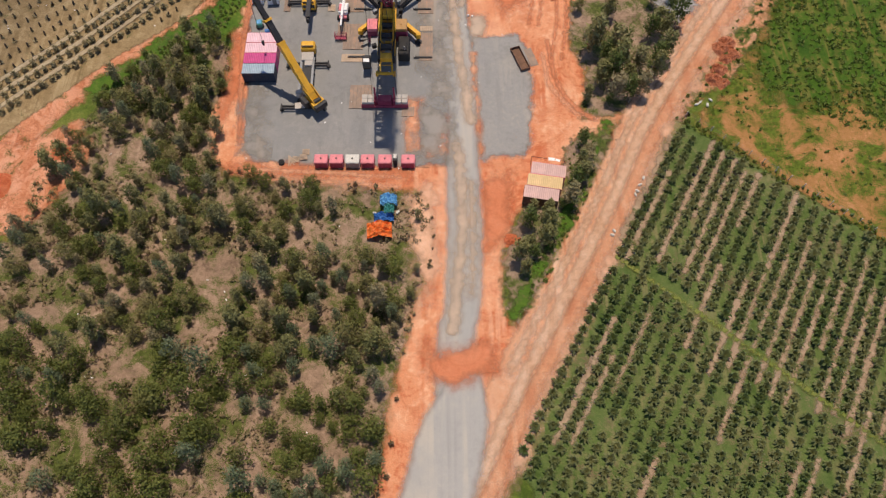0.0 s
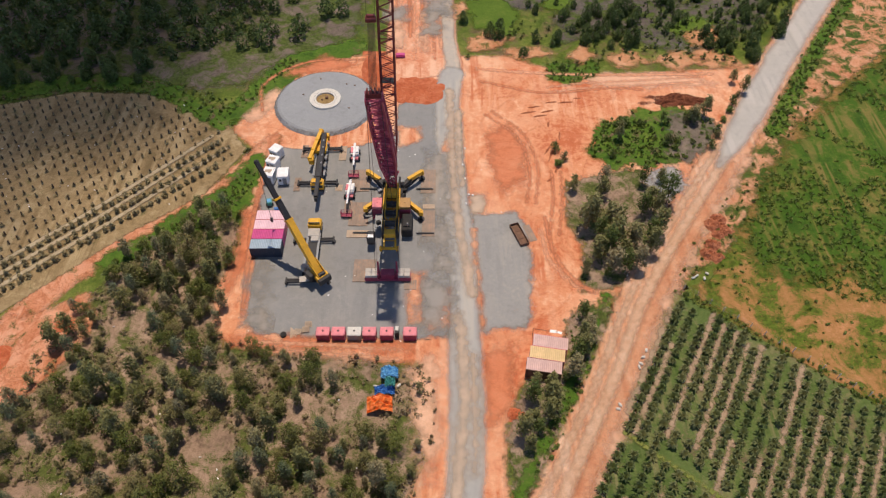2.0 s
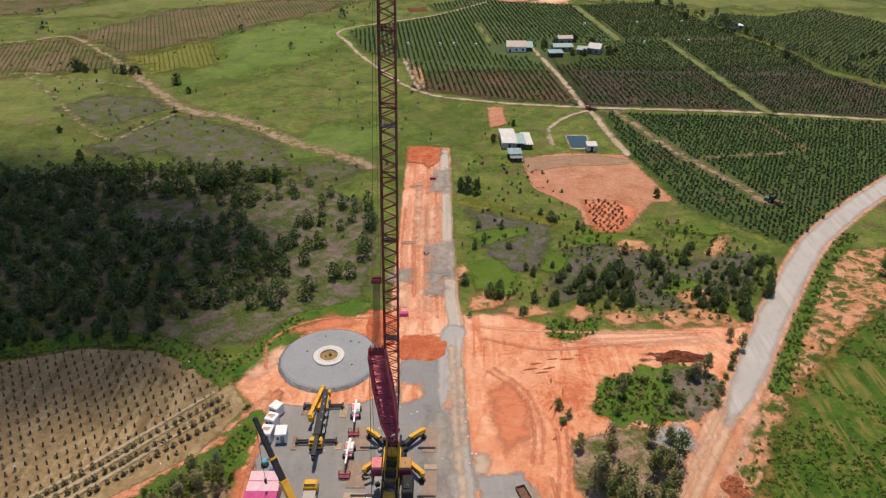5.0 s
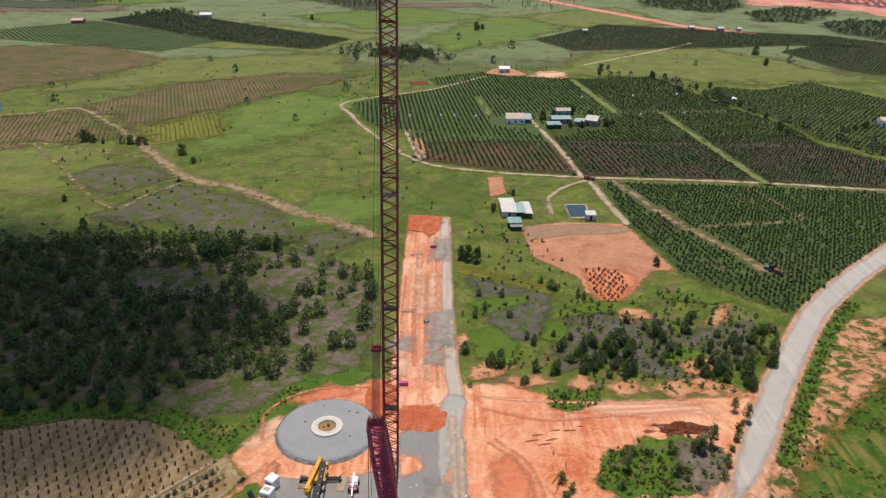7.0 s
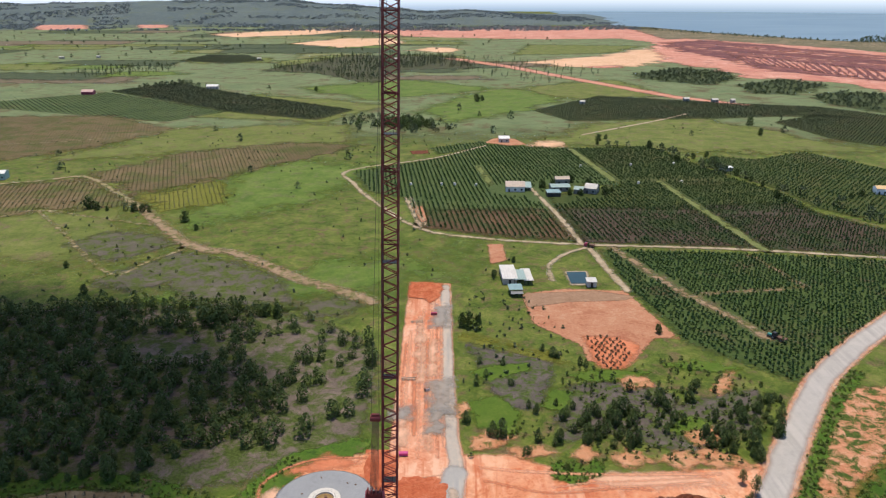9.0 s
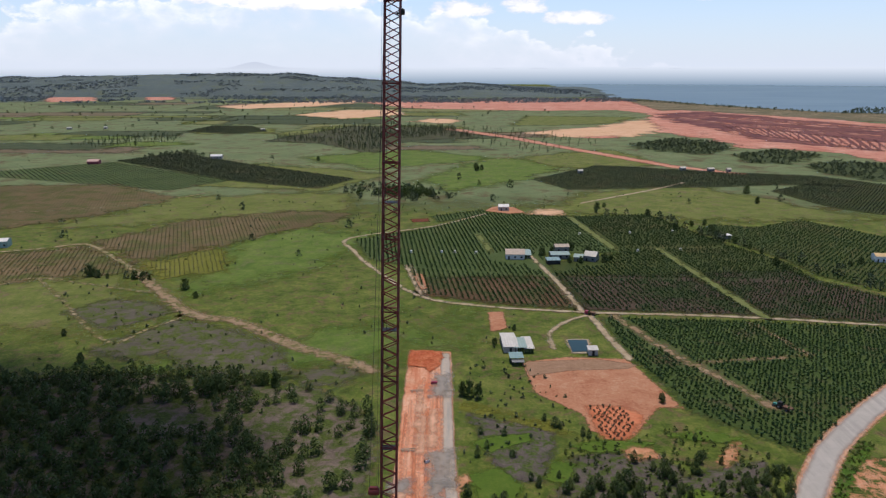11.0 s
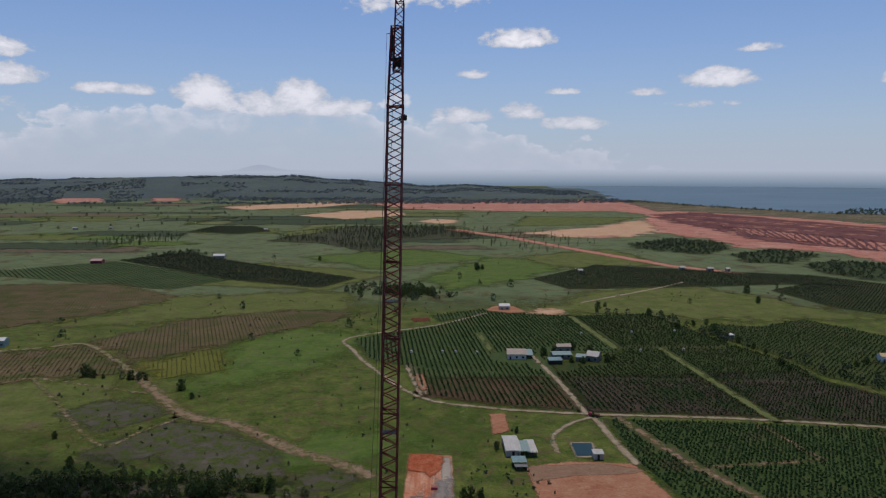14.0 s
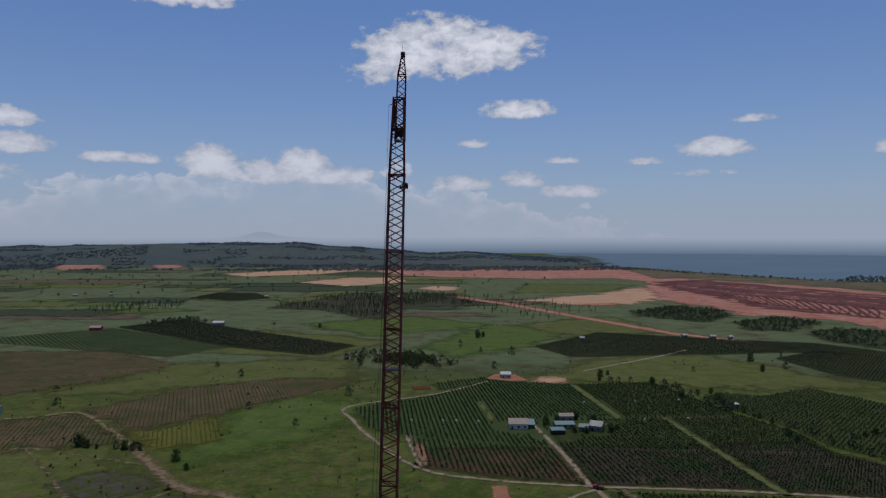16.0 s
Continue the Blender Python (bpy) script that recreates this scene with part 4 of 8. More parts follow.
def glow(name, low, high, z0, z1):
    """Emission graded by height; the haze of miles of air is put into its colours."""
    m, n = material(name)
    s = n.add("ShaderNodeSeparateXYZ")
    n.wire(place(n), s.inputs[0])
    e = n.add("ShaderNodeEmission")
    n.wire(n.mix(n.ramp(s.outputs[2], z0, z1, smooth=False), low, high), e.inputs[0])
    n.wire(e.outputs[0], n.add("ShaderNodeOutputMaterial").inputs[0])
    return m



# glowing silhouette whose colour already holds the haze in front of it
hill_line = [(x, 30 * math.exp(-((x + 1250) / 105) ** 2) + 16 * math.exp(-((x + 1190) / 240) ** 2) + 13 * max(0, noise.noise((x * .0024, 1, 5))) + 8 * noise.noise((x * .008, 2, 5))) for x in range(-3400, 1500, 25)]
tagged(new("backdrop_mountains", mesh_of("backdrop_mountains", [v for x, z in hill_line for v in ((x, 4700, 100), (x, 4700, 100 + max(0, z)))], [(2 * i, 2 * i + 2, 2 * i + 3, 2 * i + 1) for i in range(len(hill_line) - 1)], [glow("mountain_haze", (1.05, 1.22, 1.45), (.96, 1.13, 1.38), 100, 150)])), "faint mountains and coast beyond the bay, glowing in painted haze blue", "backdrop", kind="structure")
# unlit ring that glows from sea blue up to painted horizon haze
ring_a = [2 * math.pi * i / 120 for i in range(120)]
tagged(new("backdrop_sea_haze", mesh_of("backdrop", [(4930 * math.sin(a), 4930 * math.cos(a), z) for a in ring_a for z in (-3, 111)], [(2 * i, 2 * i + 1, (2 * i + 3) % 240, (2 * i + 2) % 240) for i in range(120)], [glow("far_haze", (.4, .6, .82), (1.16, 1.35, 1.58), 2, 106)])), "glowing ring with painted haze where sea and plain meet the sky", "backdrop", kind="structure")

# ---- tools for things ----
def thing(name, x, y, z=0.0, rz=0.0, label="", category="", group=""):
    root = new(name)
    root.matrix_world = pose(x, y, z, 0, 0, rz)
    return tagged(root, label, category, group)


def part(name, bm, mat, parent, label="", smooth=False):
    me = bpy.data.meshes.new(name)
    bm.to_mesh(me)
    bm.free()
    me.materials.append(mat)
    if smooth:
        me.polygons.foreach_set("use_smooth", [True] * len(me.polygons))
    ob = new(name, me)
    ob.parent = parent
    return tagged(ob, label)


def box(bm, c, s, rx=0, ry=0, rz=0, bev=0.0):
    m = pose(*c, rx, ry, rz) @ Matrix.Diagonal((*s, 1))
    made = bmesh.ops.create_cube(bm, size=1, matrix=m)["verts"]
    if bev:
        edges = list({e for v in made for e in v.link_edges})
        bmesh.ops.bevel(bm, geom=edges, offset=bev, segments=1, affect="EDGES")
    return bm


def tube(bm, a, b, r, seg=8, r2=None, caps=True):
    a, b = Vector(a), Vector(b)
    m = Matrix.Translation((a + b) / 2) @ (b - a).to_track_quat("Z", "Y").to_matrix().to_4x4()
    bmesh.ops.create_cone(bm, cap_ends=caps, segments=seg, radius1=r, radius2=r if r2 is None else r2, depth=(b - a).length, matrix=m)
    return bm


def bar(bm, a, b, wide, tall):
    """A square bar between two points."""
    a, b = Vector(a), Vector(b)
    m = Matrix.Translation((a + b) / 2) @ (b - a).to_track_quat("Y", "Z").to_matrix().to_4x4() @ Matrix.Diagonal((wide, (b - a).length, tall, 1))
    bmesh.ops.create_cube(bm, size=1, matrix=m)
    return bm


def B():
    return bmesh.new()


def lattice(bm, a, b, w0, w1, d0, d1, bays, chord, lace, seg=5):
    """A four-chord lattice between two points, w wide across and d deep."""
    a, b = Vector(a), Vector(b)
    way = (b - a).normalized()
    side = Vector((1, 0, 0)) - way * way.x
    side.normalize()
    out = way.cross(side)

    def corner(k, i):
        w_, d_ = w0 + (w1 - w0) * k, d0 + (d1 - d0) * k
        sx, sy = ((-1, -1), (1, -1), (1, 1), (-1, 1))[i]
        return a + (b - a) * k + side * (sx * w_ / 2) + out * (sy * d_ / 2)

    for i in range(4):
        tube(bm, corner(0, i), corner(1, i), chord, seg)
        for j in range(bays):
            p, q = (i, (i + 1) % 4) if (j + i) % 2 else ((i + 1) % 4, i)
            tube(bm, corner(j / bays, p), corner((j + 1) / bays, q), lace, 4, caps=False)
    for k in (0, 1):
        for i in range(4):
            tube(bm, corner(k, i), corner(k, (i + 1) % 4), lace * 1.3, 4)
    return bm


# ---- trees and bushes ----
LEAF_GREY = foliage("grey_green_leaves", (.11, .118, .038), (.3, .285, .115), (.3, .245, .145))
LEAF_BLUE = foliage("blue_green_leaves", (.075, .105, .05), (.2, .235, .125), (.27, .23, .14))
LEAF_MOSS = foliage("mossy_green_leaves", (.06, .082, .016), (.19, .205, .05), (.24, .2, .09))
LEAF_STRAW = foliage("straw_grass_blades", (.13, .12, .045), (.26, .21, .11), (.3, .22, .14))
LEAF_PINE = foliage("dense_young_leaves", (.03, .058, .014), (.092, .135, .032))
LEAF_DARK = foliage("dark_green_leaves", (.042, .072, .016), (.14, .178, .045))
LEAF_FRESH = foliage("fresh_green_leaves", (.06, .105, .016), (.17, .22, .045))
LEAF_CROP = foliage("plantation_leaves", (.018, .045, .01), (.11, .16, .045), (.2, .2, .085))
LEAF_OLIVE = foliage("olive_bush_leaves", (.21, .175, .085), (.42, .35, .2))
LEAF_ORCH = foliage("orchard_leaves", (.022, .06, .018), (.07, .135, .038))
# greyer leaf colours for far plants, with distance haze put into them
LEAF_FARO = foliage("hazed_orchard_leaves", (.04, .058, .034), (.07, .092, .052))
LEAF_FART = foliage("hazed_tree_leaves", (.05, .075, .035), (.1, .13, .06))
# hill leaves lightened towards blue to carry the haze of distance
LEAF_HAZED_HILL = foliage("hazed_hill_leaves", (.15, .19, .2), (.185, .225, .235))
LEAF_SCRUB = foliage("dry_scrub_leaves", (.09, .075, .035), (.17, .165, .06), (.16, .1, .065))
LEAF_BROWN = foliage("sparse_crop_leaves", (.1, .105, .04), (.15, .155, .06))
BARK = paint("tree_bark", (.17, .13, .1), .9, 0, .5, (.08, .06, .05), 3)


def leaves(rng, centre, radius, count, size, tall=1.0, lift=.4):
    """Leaf sprays round a centre, most of them towards the outside."""
    d = rng.normal(size=(count, 3))
    d /= np.linalg.norm(d, axis=1)[:, None]
    r = radius * rng.uniform(.45, 1.05, (count, 1))
    pos = np.array(centre) + d * r * np.array([1, 1, tall])
    nrm = d * .7 + rng.normal(size=(count, 3)) * .5 + np.array([0, 0, lift])
    nrm /= np.linalg.norm(nrm, axis=1)[:, None]
    t = np.cross(nrm, rng.normal(size=(count, 3)))
    t /= np.linalg.norm(t, axis=1)[:, None]
    u = np.cross(nrm, t)
    s = size * rng.uniform(.6, 1.3, (count, 1))
    return np.stack([pos + t * s, pos + u * s * .42, pos - t * s, pos - u * s * .42], 1).reshape(-1, 3)


def crown(seed, tall, wide, clumps, per, size, low=.3, thin=.55):
    """Corners of the leaf quads of one uneven crown."""
    rng = np.random.default_rng(seed)
    out = []
    lean = rng.normal(size=2) * .25
    for i in range(clumps):
        k = (i + .5) / clumps
        h = tall * (low + (1 - low) * k * .92)
        reach = wide * (math.sin(math.pi * min(1, .22 + .74 * k)) ** .8) * rng.uniform(.3, .95)
        a = i * 2.4 + rng.uniform(0, 1)
        out.append(leaves(rng, (math.cos(a) * reach * thin + lean[0] * k, math.sin(a) * reach * thin + lean[1] * k, h), wide * rng.uniform(.3, .52), per, size, rng.uniform(.7, 1.15)))
    return np.concatenate(out)


def cone_crown(seed, tall, wide, count, size, low=.04):
    """Corners of the leaf quads of one full, egg-shaped young crown with lobes."""
    rng = np.random.default_rng(seed)
    k = low + (1 - low) * rng.uniform(0, 1, count) ** 1.15
    a = rng.uniform(0, 2 * math.pi, count)
    lobes = 1 + .2 * np.sin(3 * a + seed + 5 * k) + .13 * np.sin(5 * a - 9 * k + seed * 2) + .1 * np.sin(17 * k + seed)
    r = wide * np.sin(math.pi * np.clip(.16 + .84 * k, 0, 1)) ** .75 * lobes * rng.uniform(.55, 1.04, count) ** .6
    lean = rng.normal(size=2) * .3
    pos = np.stack([r * np.cos(a) + lean[0] * k, r * np.sin(a) + lean[1] * k, tall * k + rng.normal(size=count) * .12], 1)
    nrm = np.stack([np.cos(a), np.sin(a), .35 + .8 * k], 1) + rng.normal(size=(count, 3)) * .42
    nrm /= np.linalg.norm(nrm, axis=1)[:, None]
    t = np.cross(nrm, rng.normal(size=(count, 3)))
    t /= np.linalg.norm(t, axis=1)[:, None]
    u = np.cross(nrm, t)
    s = size * rng.uniform(.6, 1.3, (count, 1))
    return np.stack([pos + t * s, pos + u * s * .5, pos - t * s, pos - u * s * .5], 1).reshape(-1, 3)


def quads_mesh(name, corners, mat):
    me = bpy.data.meshes.new(name)
    n = len(corners) // 4
    me.vertices.add(n * 4), me.loops.add(n * 4), me.polygons.add(n)
    me.vertices.foreach_set("co", np.asarray(corners, np.float32).ravel())
    me.loops.foreach_set("vertex_index", np.arange(n * 4, dtype=np.int32))
    me.polygons.foreach_set("loop_start", np.arange(0, n * 4, 4, dtype=np.int32))
    me.materials.append(mat)
    me.update(calc_edges=True)
    return me


def tree(kind, seed, tall, wide, clumps, per, size, mat, label, low=.3, thin=.55, full=False):
    root = thing(kind, 0, 0, 0, 0, label, "tree", kind + "s")
    rng = random.Random(seed)
    bm = B()
    top = Vector((rng.uniform(-.2, .2), rng.uniform(-.2, .2), tall * .82))
    r = .05 + tall * .012
    tube(bm, (0, 0, -.1), top * .5, r, 6, r * .7), tube(bm, top * .5, top, r * .7, 6, r * .25)
    for i in range(5):
        k = rng.uniform(low, .75)
        a = i * 2.4 + rng.uniform(-.4, .4)
        tube(bm, top * k, top * k + Vector((math.cos(a) * wide * .55, math.sin(a) * wide * .55, tall * .16)), r * .42, 4, r * .15)
    part("trunk", bm, BARK, root)
    c = new("crown", quads_mesh("crown", cone_crown(seed, tall, wide, clumps * per, size, low) if full else crown(seed, tall, wide, clumps, per, size, low, thin), mat))
    c.parent = root
    return root


def scatter(name, protos, spots, mat, label, category, kind="stuff"):
    """Many plants in one mesh. spots: rows of x, y, z, turn, scale, height scale."""
    spots = np.asarray(spots, float)
    rng = np.random.default_rng(len(spots))
    pick = rng.integers(0, len(protos), len(spots))
    out = []
    for k, p in enumerate(protos):
        s = spots[pick == k]
        if not len(s):
            continue
        c, n_ = np.cos(s[:, 3]), np.sin(s[:, 3])
        x = (p[None, :, 0] * c[:, None] - p[None, :, 1] * n_[:, None]) * s[:, 4:5] + s[:, 0:1]
        y = (p[None, :, 0] * n_[:, None] + p[None, :, 1] * c[:, None]) * s[:, 4:5] + s[:, 1:2]
        z = p[None, :, 2] * s[:, 5:6] + s[:, 2:3]
        out.append(np.stack([x, y, z], -1).reshape(-1, 3))
    return tagged(new(name, quads_mesh(name, np.concatenate(out), mat)), label, category, kind=kind)


def jittered(poly, step, seed, gap=None, jitter=.38):
    """Points about a step apart inside an outline; gap(x, y) is the chance that one is missing."""
    rng = np.random.default_rng(seed)
    a = np.array(poly, float)
    (x0, y0), (x1, y1) = a.min(0), a.max(0)
    gx, gy = np.meshgrid(np.arange(x0, x1, step), np.arange(y0, y1, step))
    gx[1::2] += step / 2
    gx, gy = (gx + rng.uniform(-jitter, jitter, gx.shape) * step).ravel(), (gy + rng.uniform(-jitter, jitter, gy.shape) * step).ravel()
    ok = inside(gx, gy, poly) > 0
    if gap is not None:
        chance = np.array([gap(x, y) for x, y in zip(gx, gy)])
        ok &= rng.uniform(size=gx.shape) > chance
    return np.stack([gx[ok], gy[ok]], 1)


def rows_of(poly, turn, row, step, seed, jitter=.12, miss=.04, margin=.8, shift=None, through_at=None):
    """Points in straight rows. turn: the rows' direction in degrees from the x axis."""
    rng = np.random.default_rng(seed)
    a = np.array(poly, float)
    c, s = math.cos(radians(turn)), math.sin(radians(turn))
    u, v = a[:, 0] * c + a[:, 1] * s, -a[:, 0] * s + a[:, 1] * c
    gu, gv = np.meshgrid(np.arange(u.min(), u.max(), step), np.arange(v.min(), v.max(), row))
    if through_at:
        u0, v0 = through_at[0] * c + through_at[1] * s, -through_at[0] * s + through_at[1] * c
        gu, gv = gu - (gu[0, 0] - u0) % step, gv - (gv[0, 0] - v0) % row
    if shift is None:
        gu[1::2] += step / 2
    else:
        gu += ((np.round((gv - (v0 if through_at else gv[0, 0])) / row) * shift) % step)
    gu, gv = (gu + rng.uniform(-jitter, jitter, gu.shape) * step).ravel(), (gv + rng.uniform(-jitter, jitter, gv.shape) * row * .5).ravel()
    x, y = gu * c - gv * s, gu * s + gv * c
    ok = (inside(x, y, poly) > margin) & (rng.uniform(size=x.shape) > miss)
    return np.stack([x[ok], y[ok]], 1)


def spots_at(pts, seed, low, high, z=0.0, hlow=.85, hhigh=1.2):
    rng = np.random.default_rng(seed)
    n = len(pts)
    s = rng.uniform(low, high, n)
    return np.column_stack([pts, np.full(n, z), rng.uniform(0, 6.28, n), s, s * rng.uniform(hlow, hhigh, n)])


def plant_out(protos, spots):
    """Copies of whole trees; the first one of each kind stands too."""
    for i, (x, y, z, a, s, h) in enumerate(spots):
        m = Matrix.LocRotScale((x, y, z), Euler((0, 0, a)), (s, s, h))
        if i < len(protos):
            protos[i].matrix_world = m
        else:
            copy_thing(protos[i % len(protos)], m)


def gaps(scale, level, seed):
    return lambda x, y: .95 if noise.noise((x * scale + seed, y * scale, seed)) > level else .06


# the young wood beside the pad
sw = jittered(WOOD_SW, 2.75, 5, lambda x, y: max(gaps(.1, .25 if y > 45 else .13, 4.2)(x, y), .98 if (-15 < x < -5 and 51 < y < 64) else 0))
sw = sw[sw[:, 1] > -8]
sw_order = sw[np.argsort(-sw[:, 1])]
sw_near, sw_rest = sw_order[:290], sw_order[290:]
THIN = "slender young tree with thin grey-green foliage"
young = [tree("young_tree", 10 + i, (6.6, 7.2, 5.8, 5.2, 6.2, 5.0)[i], (1.6, 1.75, 1.5, 2.1, 1.7, 2.0)[i], 30, 30, .21, (LEAF_GREY, LEAF_BLUE, LEAF_GREY, LEAF_MOSS, LEAF_GREY, LEAF_MOSS)[i], (THIN, "slender young tree with thin blue-green foliage", THIN, "bushy young tree with mossy green foliage", THIN, "bushy young tree with mossy green foliage")[i], .18, .95) for i in range(6)]
plant_out(young, spots_at(sw_near, 3, .55, 1.2, 0, .85, 1.2))
lush_side = np.array([.8 * noise.noise((x * .06, y * .06, 8.0)) + .5 * noise.noise((x * .3, y * .3, 4.0)) + (38 - y) * .012 - (x + 35) * .008 for x, y in sw_rest])
for pick_, mat_, protos_ in ((lush_side > .12, LEAF_MOSS, [crown(30 + i, 5.2, 2.2, 24, 22, .25, .12, .95) for i in range(6)]), ((lush_side <= .12) & (lush_side > -.1), LEAF_BLUE, [crown(35 + i, 6.4, 1.7, 24, 20, .23, .18, .95) for i in range(6)]), (lush_side <= -.1, LEAF_GREY, [crown(230 + i, 6.4, 1.65, 24, 20, .23, .18, .95) for i in range(6)])):
    scatter("wood_edge", protos_, spots_at(sw_rest[pick_], 8, .55, 1.2, 0, .85, 1.2), mat_, "thin young trees of a dry wood", "woodland")
rim = jittered([(-4, 63), (-2.2, 57), (-3.4, 46), (-6.4, 35), (-8.4, 26), (-10, 12), (-8.4, 12), (-7, 26), (-5.2, 35), (-2.2, 46), (-.8, 57), (-2.6, 64), (-40, 68.5), (-40, 66)], 1.5, 77, lambda x, y: .45)
scatter("rim_bushes", [crown(46 + i, 1.0, .7, 4, 14, .2, .1) for i in range(4)], spots_at(rim, 70, .5, 1.3, .05), LEAF_SCRUB, "dry bushes along the wood's dirt edge", "bushes")
scatter("undergrowth", [crown(40 + i, .5, .75, 4, 9, .2, .15, .9) for i in range(4)], spots_at(jittered(WOOD_SW, 1.45, 15, gaps(.12, .1, 9.1)), 7, .5, 1.5), LEAF_STRAW, "low straw-green shrubs between young trees", "undergrowth")

# the dark plantation behind the dry field
nw = jittered(WOOD_NW, 4.4, 6, lambda x, y: max(gaps(.045, .16 + .3 * max(0, min(1, (-40 - x) / 60)), 2.0)(x, y), .62 if x > -45 else .0, .6 if (y > 205 and x > -70) else 0, .9 if (x + 92) ** 2 / 300 + (y - 212) ** 2 / 120 < 1 else 0), .45)
nw = nw[np.argsort(nw[:, 1])]
dark = [tree("bushy_tree", 60 + i, (5.8, 6.4, 5.0, 5.4, 4.4)[i], (1.9, 2.1, 1.75, 1.6, 1.85)[i], 20, 32, .31, LEAF_PINE, "dense dark green young tree", .03, .8, True) for i in range(5)]
NE_LONE = [(8.2, 188), (11.3, 192.7), (9.9, 201), (17, 200), (18.6, 188), (4.8, 168.5), (11.4, 162), (13.9, 161.5), (10.4, 163.6), (19.9, 154.3), (23.4, 159.7), (27.5, 157.8), (28.6, 159.4), (30.2, 176.8), (34.9, 175.4), (31.3, 169.9), (32.6, 171.8), (24.1, 172.6), (34.9, 204.6), (33.6, 206), (30.5, 210), (42.8, 199.4), (41.4, 200.6), (22.6, 175.6)]
ne = np.concatenate([np.array(NE_LONE), jittered([(37.4, 177.6), (49.6, 176), (53, 173.4), (48.1, 155), (42, 155), (34.4, 158.5), (32.3, 163)], 3.1, 16, lambda x, y: .16), jittered([(56.2, 180.5), (66.2, 198), (75.2, 198), (77.9, 182), (84, 174.8), (77.5, 160), (66.5, 155), (64.1, 165.4), (54, 160)], 3.9, 19, gaps(.08, .12, 7.7)),
                     jittered([(72, 172), (98, 183), (88, 163), (79, 151), (68, 158)], 3.4, 17, lambda x, y: .1), jittered([(118, 172), (135, 185), (135, 168)], 3.6, 18), jittered([(50, 186), (66, 190), (88, 194), (80, 182), (62, 176)], 4.5, 20, lambda x, y: .45)])
plant_out(dark, np.concatenate([spots_at(nw[:130], 2, .65, 1.1), spots_at(ne, 22, .45, .95)]))
scatter("dense_wood", [cone_crown(80 + i, 5.4, 2.05, 190, .44) for i in range(8)], spots_at(nw[130:], 12, .6, 1.15), LEAF_PINE, "dense wood of dark green young trees", "woodland")
scrub = np.concatenate([jittered([(4, 152), (40, 200), (80, 205), (100, 182), (80, 150)], 2.6, 44, gaps(.06, -.05, 3.3)), jittered([(-60, 262), (-24, 235), (-20, 160), (-60, 200), (-130, 262)], 6, 45, gaps(.06, -.1, 1.3))])
scatter("scrub", [crown(90 + i, 1.6, 1.0, 4, 14, .3, .1) for i in range(4)], spots_at(scrub, 5, .4, 1.1), LEAF_DARK, "scattered dark scrub bushes", "scrub")

# copse and weeds by the site
copse = [tree("copse_tree", 110 + i, (6.5, 7.5, 6.0)[i], (2.2, 2.6, 2.0)[i], 17, 34, .3, (LEAF_GREY, LEAF_DARK, LEAF_GREY)[i], "spreading grey-green tree of a small copse", .25) for i in range(3)]
co = jittered([(26, 98), (31, 99), (40, 100), (46, 107), (47, 102), (43, 93), (37, 84), (27, 82), (29, 90)], 3.3, 21, lambda x, y: .12)
vv = jittered([(29, 73), (24, 65), (20, 57), (15.5, 47), (12.5, 42), (11, 47), (12, 54), (15, 59), (21.5, 60.5), (24, 74)], 2.9, 23, lambda x, y: .1)
ex = np.array([(27, 106), (33.5, 107.5), (42, 108), (46, 109), (33, 104.5), (45.5, 106), (60, 130), (57, 128), (50, 128), (39, 122), (27, 84), (31, 83), (15.6, 60.2), (18.2, 59.4), (20.6, 61), (24.4, 66.5), (25.6, 69), (-57, 93), (-50.8, 93.1), (-48.5, 96.4), (-46.2, 91.5), (-49.7, 88.4), (-44.4, 86.1), (-41.4, 86.1), (-44.7, 82.4), (-62, 88), (-64, 82), (70, 143), (71.5, 139)])
plant_out(copse, np.concatenate([spots_at(co, 31, .85, 1.3), spots_at(vv, 32, .55, 1.0), spots_at(ex, 33, .5, .9)]))
weeds_at = np.concatenate([jittered([(31.7, 118), (35.5, 127.6), (45.5, 132.6), (55, 133.7), (62, 128.6), (58.6, 120), (51, 114.5), (36, 112.7)], .95, 51, lambda x, y: .92 if noise.noise((x * .16, y * .2, 2.5)) > (.12 if x < 48 else -.12) else .1), jittered([(25.2, 151), (38.8, 151.7), (37.2, 145.5), (29.2, 142), (25.3, 144.3)], 1.2, 52),
                           jittered([(-39.5, 112), (-43, 113), (-48, 103), (-58, 95), (-66, 86), (-63, 84), (-52, 93), (-44, 100)], 1.1, 53), jittered([(28, 78), (26, 64), (17, 46), (13, 41), (16, 52), (22, 62), (23, 74)], 1.2, 54),
                           jittered([(-110, 134), (-88, 139.5), (-71, 138.5), (-52, 126), (-46, 136), (-36, 151), (-40, 153), (-50, 136), (-70, 144), (-108, 141)], 1.5, 55),
                           jittered([(46, 81), (58, 92), (66, 105), (80, 124), (95, 141), (92, 144), (76, 127), (60, 106), (50, 92), (44, 84)], 2.2, 56, lambda x, y: .35), np.array(beside_line(MAIN[62:82], 6.6) * 14) + np.random.default_rng(57).uniform(-1.7, 1.7, (280, 2)), jittered([(44, 81), (77, 54.5), (76, 53), (43, 79.5)], 1.0, 58)])
thicket = jittered([(36, 116), (44, 130), (58, 129), (61, 123), (50, 116)], 2.4, 66, lambda x, y: .9 if x < 45 and noise.noise((x * .2, y * .2, 6)) > -.25 else .5)
